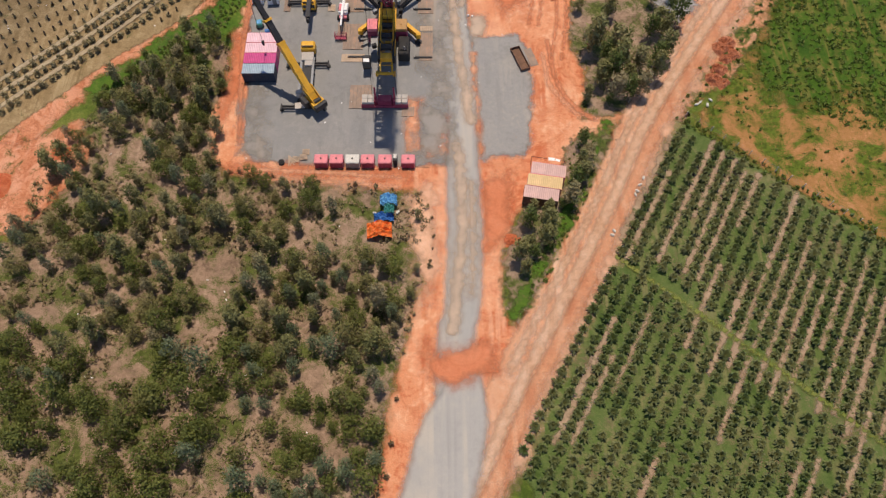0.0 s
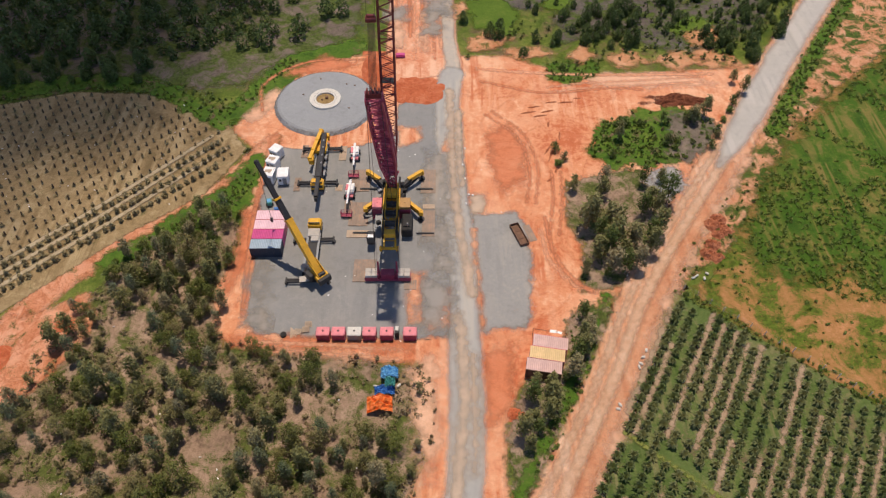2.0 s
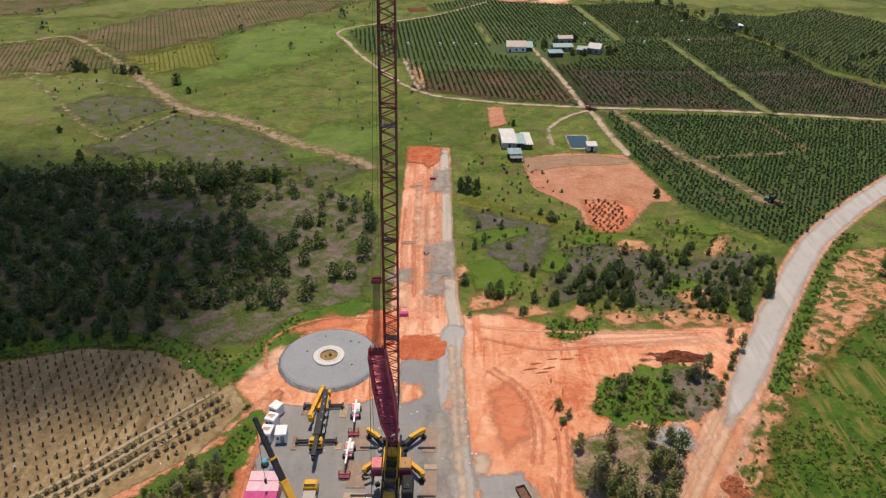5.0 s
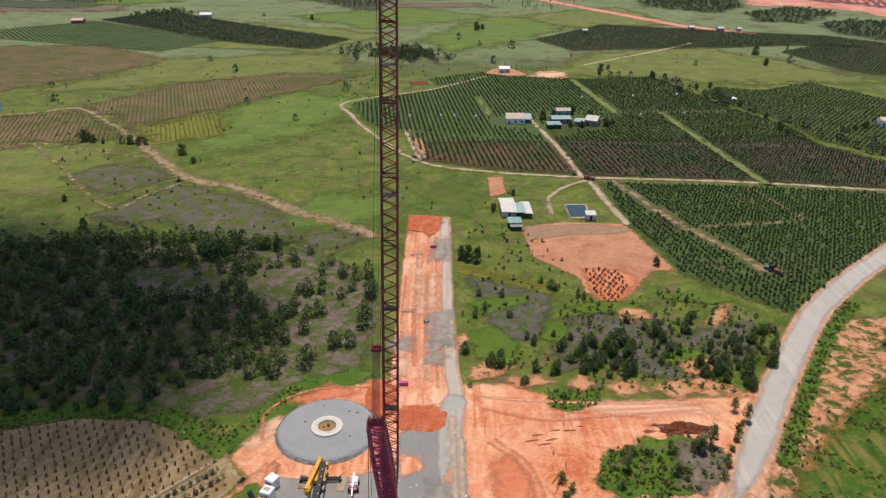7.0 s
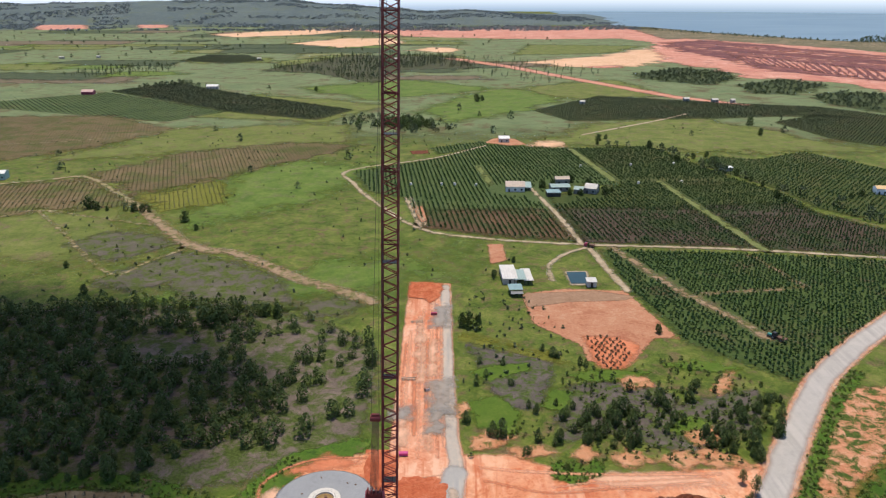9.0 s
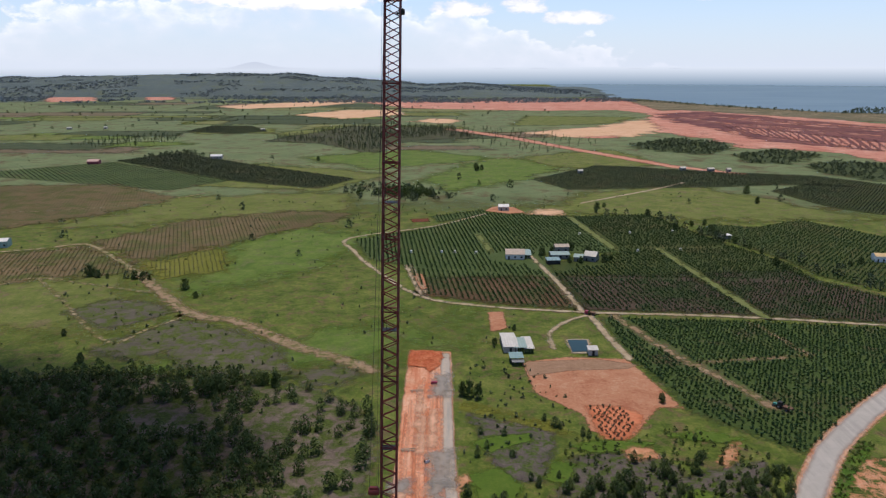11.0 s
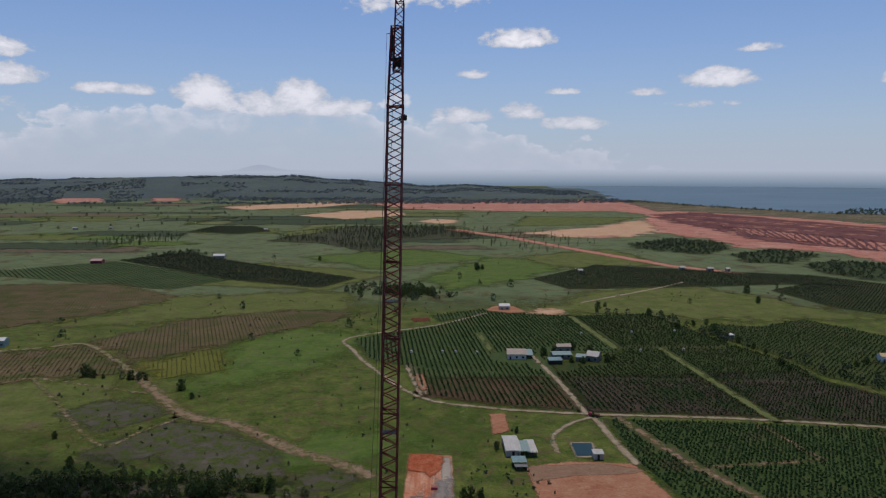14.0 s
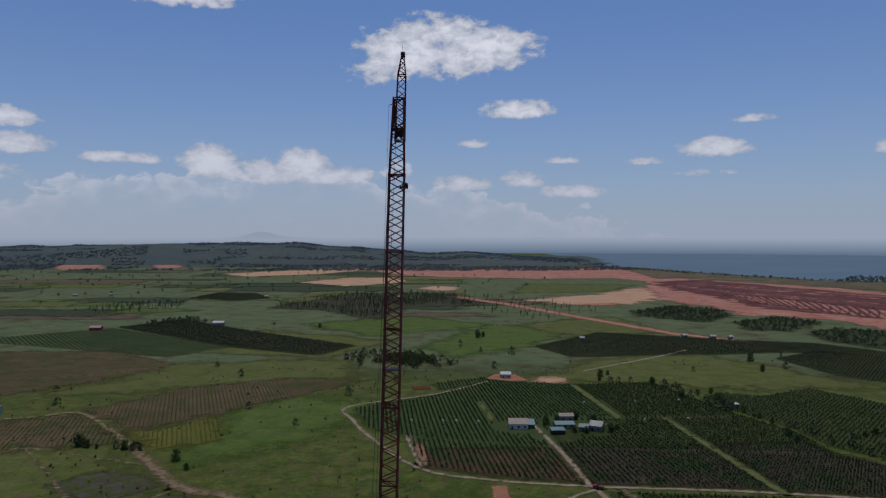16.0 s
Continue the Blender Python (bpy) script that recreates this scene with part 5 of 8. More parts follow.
thick = [tree("round_bush", 190 + i, (2.6, 3.2, 2.0)[i], (1.7, 2.0, 1.5)[i], 9, 26, .28, (LEAF_DARK, LEAF_SCRUB, LEAF_FRESH)[i], ("dark green round bush on weedy ground", "brown-grey dry bush on weedy ground", "bright green bush on weedy ground")[i], .05, .7) for i in range(3)]
plant_out(thick, np.concatenate([spots_at(thicket, 67, .5, 1.0), spots_at(np.array([(50.5, 122), (52, 121.2), (49.6, 120.6), (55.5, 128), (56.5, 129.5), (40, 126.5), (41, 128.2), (66.5, 132), (68, 134.5), (70, 137.5), (64.5, 128.5), (24.5, 118.5), (26, 115.5), (24.6, 114), (62, 125), (33, 150), (29, 148)]), 68, .9, 1.5), np.array([(57.2, 128.6, 0, 1, 1.9, 1.8), (51.5, 121.5, 0, 2, 1.7, 1.1), (41.5, 127.6, 0, 3, 1.6, 1.5), (59.5, 119.5, 0, .3, 1.3, 1.1), (61.5, 123, 0, .7, 1.4, 1.2)])]))
scatter("weeds", [crown(130 + i, .7, .75, 3, 12, .26, .15) for i in range(4)], spots_at(weeds_at, 9, .35, 1.1, .05), LEAF_FRESH, "rank green weeds on disturbed ground", "weeds")
crop = jittered([(116, 157), (96, 141), (80, 124), (66.7, 106), (60.4, 93.4), (61, 86), (72, 80), (103, 66), (190, 90), (180, 150)], 1.35, 59, lambda x, y: .9 if noise.noise(((x * .7 + y * .72) * .09, (x * .72 - y * .7) * .02, 4)) > .1 else .15)
scatter("green_crop", [crown(150 + i, .35, .8, 3, 6, .32, .2) for i in range(4)], spots_at(crop, 10, .6, 1.3, .05), LEAF_FRESH, "low bright green crop plants in uneven rows", "crop")

lone_scrub = jittered([(-178, 314), (-165, 334), (-120, 306), (-66, 272), (-32, 247), (-40, 234), (-100, 250), (-150, 265)], 6.5, 47, lambda x, y: .7)
scatter("burnt_bushes", [crown(236 + i, 1.5, 1.0, 3, 10, .35, .1) for i in range(3)], spots_at(lone_scrub, 48, .4, 1.2), LEAF_DARK, "dark bushes on burnt scrub ground", "bushes")
tufts = jittered([(50, 83), (60, 93), (68, 106), (84, 92), (100, 80), (128, 60), (180, 70), (170, 30), (128, 20), (88, 42), (74, 55)], 1.7, 64, lambda x, y: .85 if noise.noise((x * .1, y * .1, 14)) > .05 else .25)
scatter("field_tufts", [crown(155 + i, .3, .7, 2, 6, .3, .2) for i in range(3)], spots_at(tufts, 65, .4, 1.1, .03), LEAF_FRESH, "green weed tufts on bare orange soil", "weeds")
plain_in = [(-330, 230), (-330, 560), (0, 640), (330, 640), (60, 560), (0, 505), (-66, 463), (-40, 345), (10, 325), (55, 312), (20, 270), (-20, 275), (-25, 205), (-60, 240)]
meadow = jittered(plain_in, 5.5, 41, lambda x, y: .97 if noise.noise((x * .02, y * .02, 3)) + .5 * noise.noise((x * .07, y * .07, 5)) > -.1 else .72)
meadow = np.concatenate([meadow, jittered([(4, 182), (8, 262), (24, 262), (40, 240), (40, 204)], 3.2, 42, lambda x, y: .6), jittered([(-1200, 600), (-900, 1500), (100, 1500), (300, 900), (60, 640), (-300, 640)], 24, 43, lambda x, y: .6)])
scatter("meadow_bushes", [crown(230 + i, 1.2, 1.0, 3, 8, .42, .1) for i in range(4)], spots_at(meadow, 46, .35, 1.2), LEAF_FART, "small dark bushes dotted over grassland", "bushes")

# bushes in rows
se = rows_of(PLANT_SE, 61.0, 2.37, 1.98, 61, .06, .03, .7, -1.41, (24.3, 31.6))
path = beside(se[:, 0], se[:, 1], [(29, 51.8), (46.8, 37), (66.7, 20), (80, 9)], .9)
se = se[(path < 0) & (se[:, 1] > -25)]
row_rng = random.Random(3)
for j in range(-5, 34):
    for u0 in range(-60, 60, 12):
        x, y = 24.3 + .485 * (u0 + 6) + .875 * (j + .5) * 2.37, 31.6 + .875 * (u0 + 6) - .485 * (j + .5) * 2.37
        past = (x - 29) * .65 + (y - 51.8) * .76      # metres beyond the trodden path
        if row_rng.random() > (.8 if past > 0 and x > 42 else .5 if past > 0 else .3 if x > 40 else .16) or y < 2:
            continue
        a, b = [(24.3 + .485 * u + .875 * (j + .5) * 2.37, 31.6 + .875 * u - .485 * (j + .5) * 2.37) for u in (u0 - row_rng.uniform(0, 4), u0 + 12 + row_rng.uniform(-3, 4))]
        if min(inside(np.array([a[0], b[0]]), np.array([a[1], b[1]]), PLANT_SE)) > .5:
            cover("bare_row", "bare brown strip between bush rows", "field", ROW_BARE, .04, .6, line=[a, b], wide=row_rng.uniform(.25, .55), spread=1.0)

cover("grass_path", "narrow trodden path through the plantation", "path", PATH_GREEN, .05, .8, line=[(29.3, 51.4), (46.8, 37), (66.7, 20), (82, 7)], wide=.4, spread=.8)


def rosette(seed, blades=17, long=.95, rise=1.05):
    """Arching blades round a stem, two quads to a blade."""
    rng = np.random.default_rng(seed)
    out = []
    for i in range(blades):
        a, k = i * 2.4 + rng.uniform(-.3, .3), rng.uniform(.65, 1.1)
        d, s_ = np.array([math.cos(a), math.sin(a), 0]), np.array([-math.sin(a), math.cos(a), 0]) * rng.uniform(.1, .17)
        h = rise * rng.uniform(.55, 1.05)
        p0, p1, p2 = d * .08 + (0, 0, .25 * h), d * long * .55 * k + (0, 0, h), d * long * k + (0, 0, h * rng.uniform(.45, .85))
        out += [p0 - s_, p0 + s_, p1 + s_, p1 - s_, p1 - s_, p1 + s_, p2 + s_ * .25, p2 - s_ * .25]
    return np.array(out)


scatter("plantation_bushes", [np.concatenate([rosette(160 + i), crown(160 + i, .8, .55, 3, 9, .25, .1, .5)]) for i in range(6)], spots_at(se, 11, .95, 1.3, .03), LEAF_CROP, "dark green bushes planted in straight rows", "bushes")
wf = rows_of(PLANT_W, 46.5, 2.75, 1.95, 62, jitter=.07, shift=.7, through_at=(-67.5, 95.7))
scatter("dry_row_bushes", [crown(170 + i, .8, .6, 4, 8, .26, .1, .6) for i in range(5)], spots_at(wf, 12, .6, 1.1, .03), LEAF_OLIVE, "pale olive bushes tied to stakes in rows", "bushes")
edge_rows = rows_of([(-97, 62.5), (-65.6, 95.2), (-46.4, 117.2), (-52.5, 122.5), (-71.5, 101.5), (-104, 69)], 45, 2.9, 1.75, 63, jitter=.05, miss=.02, margin=.1, shift=.6, through_at=(-67.5, 95.7))
wf = wf[inside(wf[:, 0], wf[:, 1], [(-97, 62.5), (-65.6, 95.2), (-46.4, 117.2), (-52.5, 122.5), (-71.5, 101.5), (-104, 69)]) < -.8]
for off in (3.05, 5.95, 8.6):
    cover("soil_band", "pale raised soil band between field rows", "field", DRY_BAND, .05, .8, line=[(-98 - off * .7, 63 + off * .7), (-66.4 - off * .7, 94.6 + off * .7), (-46.8 - off * .7, 117 + off * .7)], wide=.5, spread=.8)
scatter("field_edge_bushes", [crown(180 + i, 1.3, .85, 6, 13, .3, .1, .45) for i in range(5)], spots_at(edge_rows, 13, .95, 1.15, .03), LEAF_OLIVE, "full olive-green bushes in the outer field rows", "bushes")
stake = B()
for x, y in wf:
    tube(stake, (x, y, 0), (x + .12, y, 1.15), .2, 5, .15)
me = bpy.data.meshes.new("stakes")
stake.to_mesh(me), stake.free()
me.materials.append(paint("dark_stake_wood", (.11, .075, .05), .9, 0, .5, (.16, .13, .07), 3))
tagged(new("stakes", me), "weathered wooden stakes in the dry field", "stakes", kind="stuff")

FARM = [(58, 395, 14), (38, 412, 15), (66, 425, 14), (80, 405, 12)]
for poly, turn, row, step, seed, big in ((ORCH_C1, 96.4, 2.66, 2.3, 71, .95), (ORCH_C2, 95.8, 2.6, 2.3, 72, .95), (ORCH_E, 104, 2.7, 2.1, 73, 1.0), (ORCH_D, 115, 3.0, 2.8, 74, 1.0), (ORCH_A, 130, 3.1, 2.7, 75, .9), (ORCH_B, 128, 4.4, 3.0, 76, .75), (ORCH_F, 120, 3.2, 2.8, 77, .9), (ORCH_G, 120, 3.2, 2.8, 78, .9), (ORCH_H, 100, 5, 4, 79, 1.3), (ORCH_S, 97, 2.7, 2.3, 74, .95)):
    pts = rows_of(poly, turn, row, step, seed)
    ways = [beside(pts[:, 0], pts[:, 1], l, w_ + .8) for l, w_ in [([(91, 531), (103, 434)], 2.5), ([(130, 434), (143, 308)], 2.2), ([(19, 475), (26, 425)], 2), ([(62, 315), (57, 363), (49, 416)], 1.8), ([(75, 310), (84.7, 277.4), (91.7, 258), (101.8, 236), (108, 219)], 2.2), ([(97, 257.3), (119.6, 258.7), (140, 262.4)], .3), ([(56, 434), (170, 437)], .6), ([(-60, 400), (56, 372), (200, 362)], .5)]]
    ways += [w_ - np.hypot(pts[:, 0] - x, pts[:, 1] - y) for x, y, w_ in FARM]
    pts = pts[np.maximum.reduce(ways) < 0]
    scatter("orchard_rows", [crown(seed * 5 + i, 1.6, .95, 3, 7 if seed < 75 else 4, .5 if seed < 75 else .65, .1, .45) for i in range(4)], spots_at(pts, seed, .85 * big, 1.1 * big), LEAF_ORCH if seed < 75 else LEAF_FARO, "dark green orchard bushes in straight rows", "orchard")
for poly, turn, seed in ((F_BROWN1, 109, 81), (F_BROWN2, 110, 82), (F_BROWN3, 110, 83), (F_YEL, 111, 84)):
    scatter("sparse_rows", [crown(seed * 5 + i, .9, .4, 2, 3, .4, .1) * np.array([1.0, 2.6, 1.0]) for i in range(3)], np.column_stack([(q := rows_of(poly, turn, 2.5, 2.2, seed, .1, .12)), np.zeros(len(q)), np.full(len(q), radians(turn - 90)), np.ones(len(q)), np.ones(len(q))]), LEAF_BROWN, "thin crop rows on brown soil", "crop")
small = rows_of([(45.7, 219.8), (58, 219), (58.8, 206), (53, 197.5), (47.7, 197)], 112, 2.2, 2.1, 85, jitter=.05, miss=.02, margin=.1, shift=.4, through_at=(50, 210))
scatter("seedlings", [crown(500 + i, 1.1, .6, 3, 9, .3, .1) for i in range(3)], spots_at(small, 14, 1.0, 1.3, .05), LEAF_SCRUB, "small dark seedlings on bare earth", "bushes")

# far trees
belts = [jittered([(-284, 1116), (-242, 1238), (-188, 1402), (5, 1375), (40, 1160), (-82, 1116), (-98, 937), (-195, 1075)], 7.5, 91, lambda x, y: .25 + .6 * (noise.noise((x * .02, y * .02, 1)) > .1)), jittered([(-550, 1037), (-532, 1161), (-451, 1208), (-417, 1116), (-461, 1002)], 10, 92, lambda x, y: .35),
       jittered([(-105, 1442), (158, 1258), (235, 1075), (112, 937), (29, 1075)], 16, 93, lambda x, y: .5)]
scatter("belt_trees", [crown(340 + i, 8.0, 1.5, 6, 5, .9, .1, .5) for i in range(5)], spots_at(np.concatenate(belts), 19, .7, 1.1), LEAF_FART, "belt of thin upright trees on the plain", "woodland")
far_in = jittered([(-400, 300), (-420, 900), (0, 900), (400, 800), (300, 560), (-30, 560), (-80, 320)], 42, 97, lambda x, y: .72)
for poly in (F_BROWN1, F_BROWN2, F_BROWN3, F_YEL, ORCH_A, ORCH_B, ORCH_F, ORCH_G):
    far_in = far_in[inside(far_in[:, 0], far_in[:, 1], poly) < -3]
far = [far_in, jittered([(-104, 640), (-90, 690), (-30, 668), (4, 640), (16, 590), (-30, 596), (-70, 606)], 8, 103, lambda x, y: .55), jittered([(-1700, 1500), (-1500, 2300), (-300, 2300), (300, 1900), (200, 1500), (-600, 1100)], 70, 96, lambda x, y: .55),
       jittered([(640, 2560), (760, 2240), (930, 1850), (1040, 1800), (1030, 1770), (900, 1800), (700, 2180), (600, 2500)], 16, 98, lambda x, y: .25),
       jittered([(941, 1760), (1108, 2000), (1289, 1950), (1465, 1850), (1245, 1700)], 14, 99, lambda x, y: .1), jittered([(-395, 880), (-352, 962), (-300, 905), (-345, 930)], 7, 100), jittered([(92, 540), (150, 550), (185, 450), (205, 402), (225, 350), (216, 348), (193, 402), (172, 455), (148, 540)], 7, 101, lambda x, y: .4)]
scatter("coastal_thicket", [crown(350 + i, 3.0, 3.0, 5, 6, 1.1, .1, .8) for i in range(4)], spots_at(np.concatenate([jittered(q, 7, 94, lambda x, y: .25) for q in SCRUBS]), 20, .6, 1.2), LEAF_FART, "low dark thicket on the coastal plain", "scrub")
scatter("round_clump", [crown(290 + i, 7.5, 4.4, 10, 9, 1.1, .04, .9) for i in range(4)], spots_at(jittered([(-86, 632), (-66, 622), (-56, 652), (-38, 660), (-16, 644), (-8, 622), (-34, 612)], 5.2, 95, lambda x, y: .12), 18, .6, 1.1), LEAF_PINE, "dense dark clump of broad trees on the plain", "woodland")
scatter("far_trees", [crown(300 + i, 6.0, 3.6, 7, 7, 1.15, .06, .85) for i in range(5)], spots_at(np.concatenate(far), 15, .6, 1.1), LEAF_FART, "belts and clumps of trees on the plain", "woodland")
hill_rng = np.random.default_rng(7)
hx, hy = hill_rng.uniform(-3000, 620, 15000), hill_rng.uniform(2330, 3560, 15000)
hill_xy = np.array([(x, y) for x, y in zip(hx, hy) if noise.noise((x * .0016, y * .005, 7)) + .5 * noise.noise((x * .006, y * .012, 3)) > (-.12 if y < 2650 else .0)])
for poly in ([(-1580, 2940), (-1400, 2940), (-1150, 2380), (-1360, 2380)], [(-1390, 3280), (-1230, 3280), (-880, 2390), (-1070, 2450)]):
    hill_xy = hill_xy[inside(hill_xy[:, 0], hill_xy[:, 1], poly) < 0]
hill_spots = spots_at(hill_xy, 17, .6, 1.1)
hill_spots[:, 2] = [hill_z(x, y) - .5 if y > 2820 else 0 for x, y in hill_xy]
scatter("hill_trees", [crown(320 + i, 4.5, 9, 3, 4, 4.2, .1, .7) for i in range(3)], hill_spots, LEAF_HAZED_HILL, "forest over the far hills, haze in its colour", "woodland")
lone = [(7, 227, 1.5), (10, 226, 1.3), (4.5, 228, 1.2), (-81, 231, 1.6), (-84, 233, 1.4), (-62, 236, 1.7), (-66, 237, 1.2), (-142, 256, 1.2), (72, 223, 1.1), (-195, 373, 1.8), (-190, 371, 1.4), (-184, 369, .9), (-169, 368, 1.3), (-164, 367, 1.3), (-160, 366, 1.0), (-135, 350, 1.5), (-125, 336, 1.0), (-163, 284, 1.0), (30, 784, 2.2), (36, 790, 1.8), (255, 588, 1.9), (265, 636, 2.0), (-159, 869, 1.8), (151, 537, 1.8), (118, 564, 1.6),
        (56, 419, 1.5), (75, 431, 1.8), (90, 403, 1.4), (70, 402, 1.2), (76, 401, 1.3), (18.5, 275, .8), (28, 292, .8), (64, 311, .7),
        (158, 491, 1.2), (172, 500, 1.3), (183, 505, 1.4), (181, 485, 1.3), (179, 472, 1.2), (181, 462, 1.4), (184, 450, 1.2), (187, 435, 1.1), (189, 422, 1.2), (186.5, 396, 1.3), (187, 387, 1.1), (114, 549, 1.3), (125, 572, 1.0), (236, 399, 1.3), (228, 395, 1.1), (63, 424, 1.2), (84.6, 424, 1.4), (95, 408, 1.1)]
stand = [tree("field_tree", 400 + i, 5.2, 2.7, 18, 30, .45, LEAF_PINE, "dark broad tree standing alone in a field", .04, .85) for i in range(3)]
plant_out(stand, [(x, y, 0, i * 1.3, s * (.5 if i < 3 else .9), s * (.85 if i < 3 else .6)) for i, (x, y, s) in enumerate(lone)])

# ---- the building site ----
YELLOW = paint("crane_yellow", (.76, .4, .035), .45, 0, .45)
RED_STEEL = paint("dark_red_lattice_paint", (.165, .021, .024), .5, 0, .35, (.09, .05, .04))
CRIMSON = paint("crimson_steel", (.33, .04, .08), .5, 0, .2)
PINK = paint("sun_bleached_pink", (.72, .22, .25), .6, 0, .3, (.5, .22, .2))
PALE_PINK = paint("pale_pink_roof", (.62, .41, .38), .7, 0, .45, (.45, .3, .25), .6)
WASHED_PINK = paint("washed_out_pink_roof", (.76, .5, .56), .7, 0, .3, (.6, .4, .42), .6)
MAGENTA = paint("magenta_container", (.55, .06, .22), .55, 0, .2)
STEEL_BLUE = paint("faded_blue_container", (.3, .4, .48), .6, 0, .35, (.3, .2, .14), .8)
CREAM = paint("cream_roof", (.7, .5, .26), .7, 0, .3, (.4, .26, .18), .6)
# blue of the container's near side, with its shade put into the colour
SHADED_SIDE = paint("shaded_blue_side", (.03, .045, .075), .6)
BLACK = paint("black_steel", (.022, .022, .025), .55, 0, .3, (.08, .06, .05))
# near-black for crane machinery and the block that stands for its shadow
DEEP_BLACK = paint("deep_black", (.012, .012, .013), .7, 0, .1)
GREY = paint("grey_steel", (.25, .26, .27), .5, .3, .3)
WHITE = paint("white_panel", (.8, .8, .8), .5, 0, .2, (.55, .48, .42), .9)
CONCRETE = paint("pale_concrete", (.62, .6, .55), .85, 0, .4, (.42, .32, .24), 2)
CONCRETE_GREY = paint("grey_concrete_block", (.45, .42, .38), .9, 0, .5, (.35, .22, .15), 2)
RUST = paint("rusty_plate", (.16, .085, .055), .8, 0, .6, (.3, .15, .09), 2)
GOLD_BROWN = paint("dusty_gold_paint", (.42, .24, .09), .6, 0, .5)
TIMBER = paint("timber_mat", (.3, .225, .18), .9, 0, .9, (.47, .26, .165), .6)
TIMBER_PALE = paint("pale_timber", (.46, .35, .26), .9, 0, .6, (.36, .22, .145), 1.0)
BLUE_TARP = paint("blue_tarpaulin", (.03, .16, .45), .5, 0, .3, (.15, .25, .4), 1.5)
SKY_TARP = paint("light_blue_tarpaulin", (.1, .35, .62), .5, 0, .3, (.2, .3, .4), 1.5)
TEAL = paint("teal_sheet", (.05, .3, .27), .5, 0, .3, (.2, .25, .2), 1.5)
ORANGE_TARP = paint("orange_tarpaulin", (.75, .17, .035), .5, 0, .4, (.8, .35, .15), 1.2)
RUBBER = paint("black_rubber", (.018, .018, .018), .9, 0, .4, (.15, .09, .06), 4)
GLASS = paint("dark_cab_glass", (.03, .04, .05), .12, 0, .1, spec=.6)
ROPE = paint("steel_rope", (.05, .045, .045), .6, .3)
STONE = paint("grey_stone", (.24, .235, .23), .95, 0, .4, (.14, .13, .125), 3)
ROOF_GREEN = paint("green_grey_roof", (.3, .42, .4), .5, 0, .3)
CHALK = paint("dusty_white_sheet", (.62, .61, .58), .7, 0, .45, (.4, .36, .3), .5)
ROOF_CREAM = paint("weathered_cream_roof", (.52, .44, .37), .8, 0, .45, (.36, .27, .21), .5)
ROOF_TEAL = paint("faded_teal_roof", (.22, .36, .38), .6, 0, .35, (.3, .3, .28), .6)
POND, n = material("pond_water")
finish(n, n.mix(n.noise(place(n), .2, 3), (.012, .04, .045), (.02, .06, .06)), .3, spec=.2)

# foundation of the tower: a gravel mound with a concrete ring
base = thing("turbine_foundation", -28.4, 135, .05, 0, "round gravel-topped foundation with a white concrete ring", "foundation")
bm = B()
rim = []
for r, z in ((12.1, 0), (11.75, .3), (11.3, .62), (10.8, .8), (3.75, 1.0)):
    rim.append([bm.verts.new((r * (1 + .012 * noise.noise((math.cos(a) * 3, math.sin(a) * 3, r))) * math.cos(a), r * (1 + .012 * noise.noise((math.cos(a) * 3, math.sin(a) * 3, r))) * math.sin(a) * .98, z)) for a in [2 * math.pi * i / 72 for i in range(72)]])
for k in range(4):
    for i in range(72):
        bm.faces.new((rim[k][i], rim[k][(i + 1) % 72], rim[k + 1][(i + 1) % 72], rim[k + 1][i]))
GRAVEL_TOP = soil("foundation_gravel", (.24, .253, .265), (.285, .3, .315), (.34, .352, .362), 9, 0, bump=.02, gritty=.15, even=.7)
part("gravel_mound", bm, GRAVEL_TOP, base, "grey gravel top")
bm = B()
ring = []
for r, z in ((3.75, .9), (3.7, 1.4), (3.6, 1.45), (2.15, 1.45), (2.1, .8)):
    ring.append([bm.verts.new((r * math.cos(a), r * math.sin(a), z)) for a in [2 * math.pi * i / 56 for i in range(56)]])
for k in range(4):
    for i in range(56):
        bm.faces.new((ring[k][i], ring[k][(i + 1) % 56], ring[k + 1][(i + 1) % 56], ring[k + 1][i]))
part("concrete_ring", bm, CONCRETE, base, "white concrete ring")
part("pit_floor", tube(B(), (0, 0, .7), (0, 0, 1.06), 2.14, 40), soil("ochre_pit", (.2, .13, .05), (.3, .2, .09), (.4, .3, .15), 2, 0), base, "ochre sand inside the ring")
part("pit_pipe", tube(tube(B(), (.3, .4, 1.0), (.3, .4, 1.6), .35, 10), (-.8, -.2, 1.0), (-.7, -.2, 1.35), .2, 8), RUST, base)
for i in range(64):
    a = 2 * math.pi * i / 64
    if i == 0:
        bolt = part("bolt", tube(B(), (0, 0, 1.43), (0, 0, 1.57), .035, 6), GREY, base)
        bolt.location = (2.6, 0, 0)
        continue
    o = new("bolt", bolt.data)
    o.parent, o.location = base, (2.6 * math.cos(a), 2.6 * math.sin(a), 0)
for x, y in ((4.5, 6), (-2, 8), (6.5, 5.5), (-5.5, 2), (5.8, -3)):
    part("debris", box(B(), (x, y, 1.0 - .004 * (x * x + y * y) ** .5), (.5, .25, .18), 0, 0, x * 31, .04), RUST, base)
rng = np.random.default_rng(4)
stones_v, stones_f = [], []
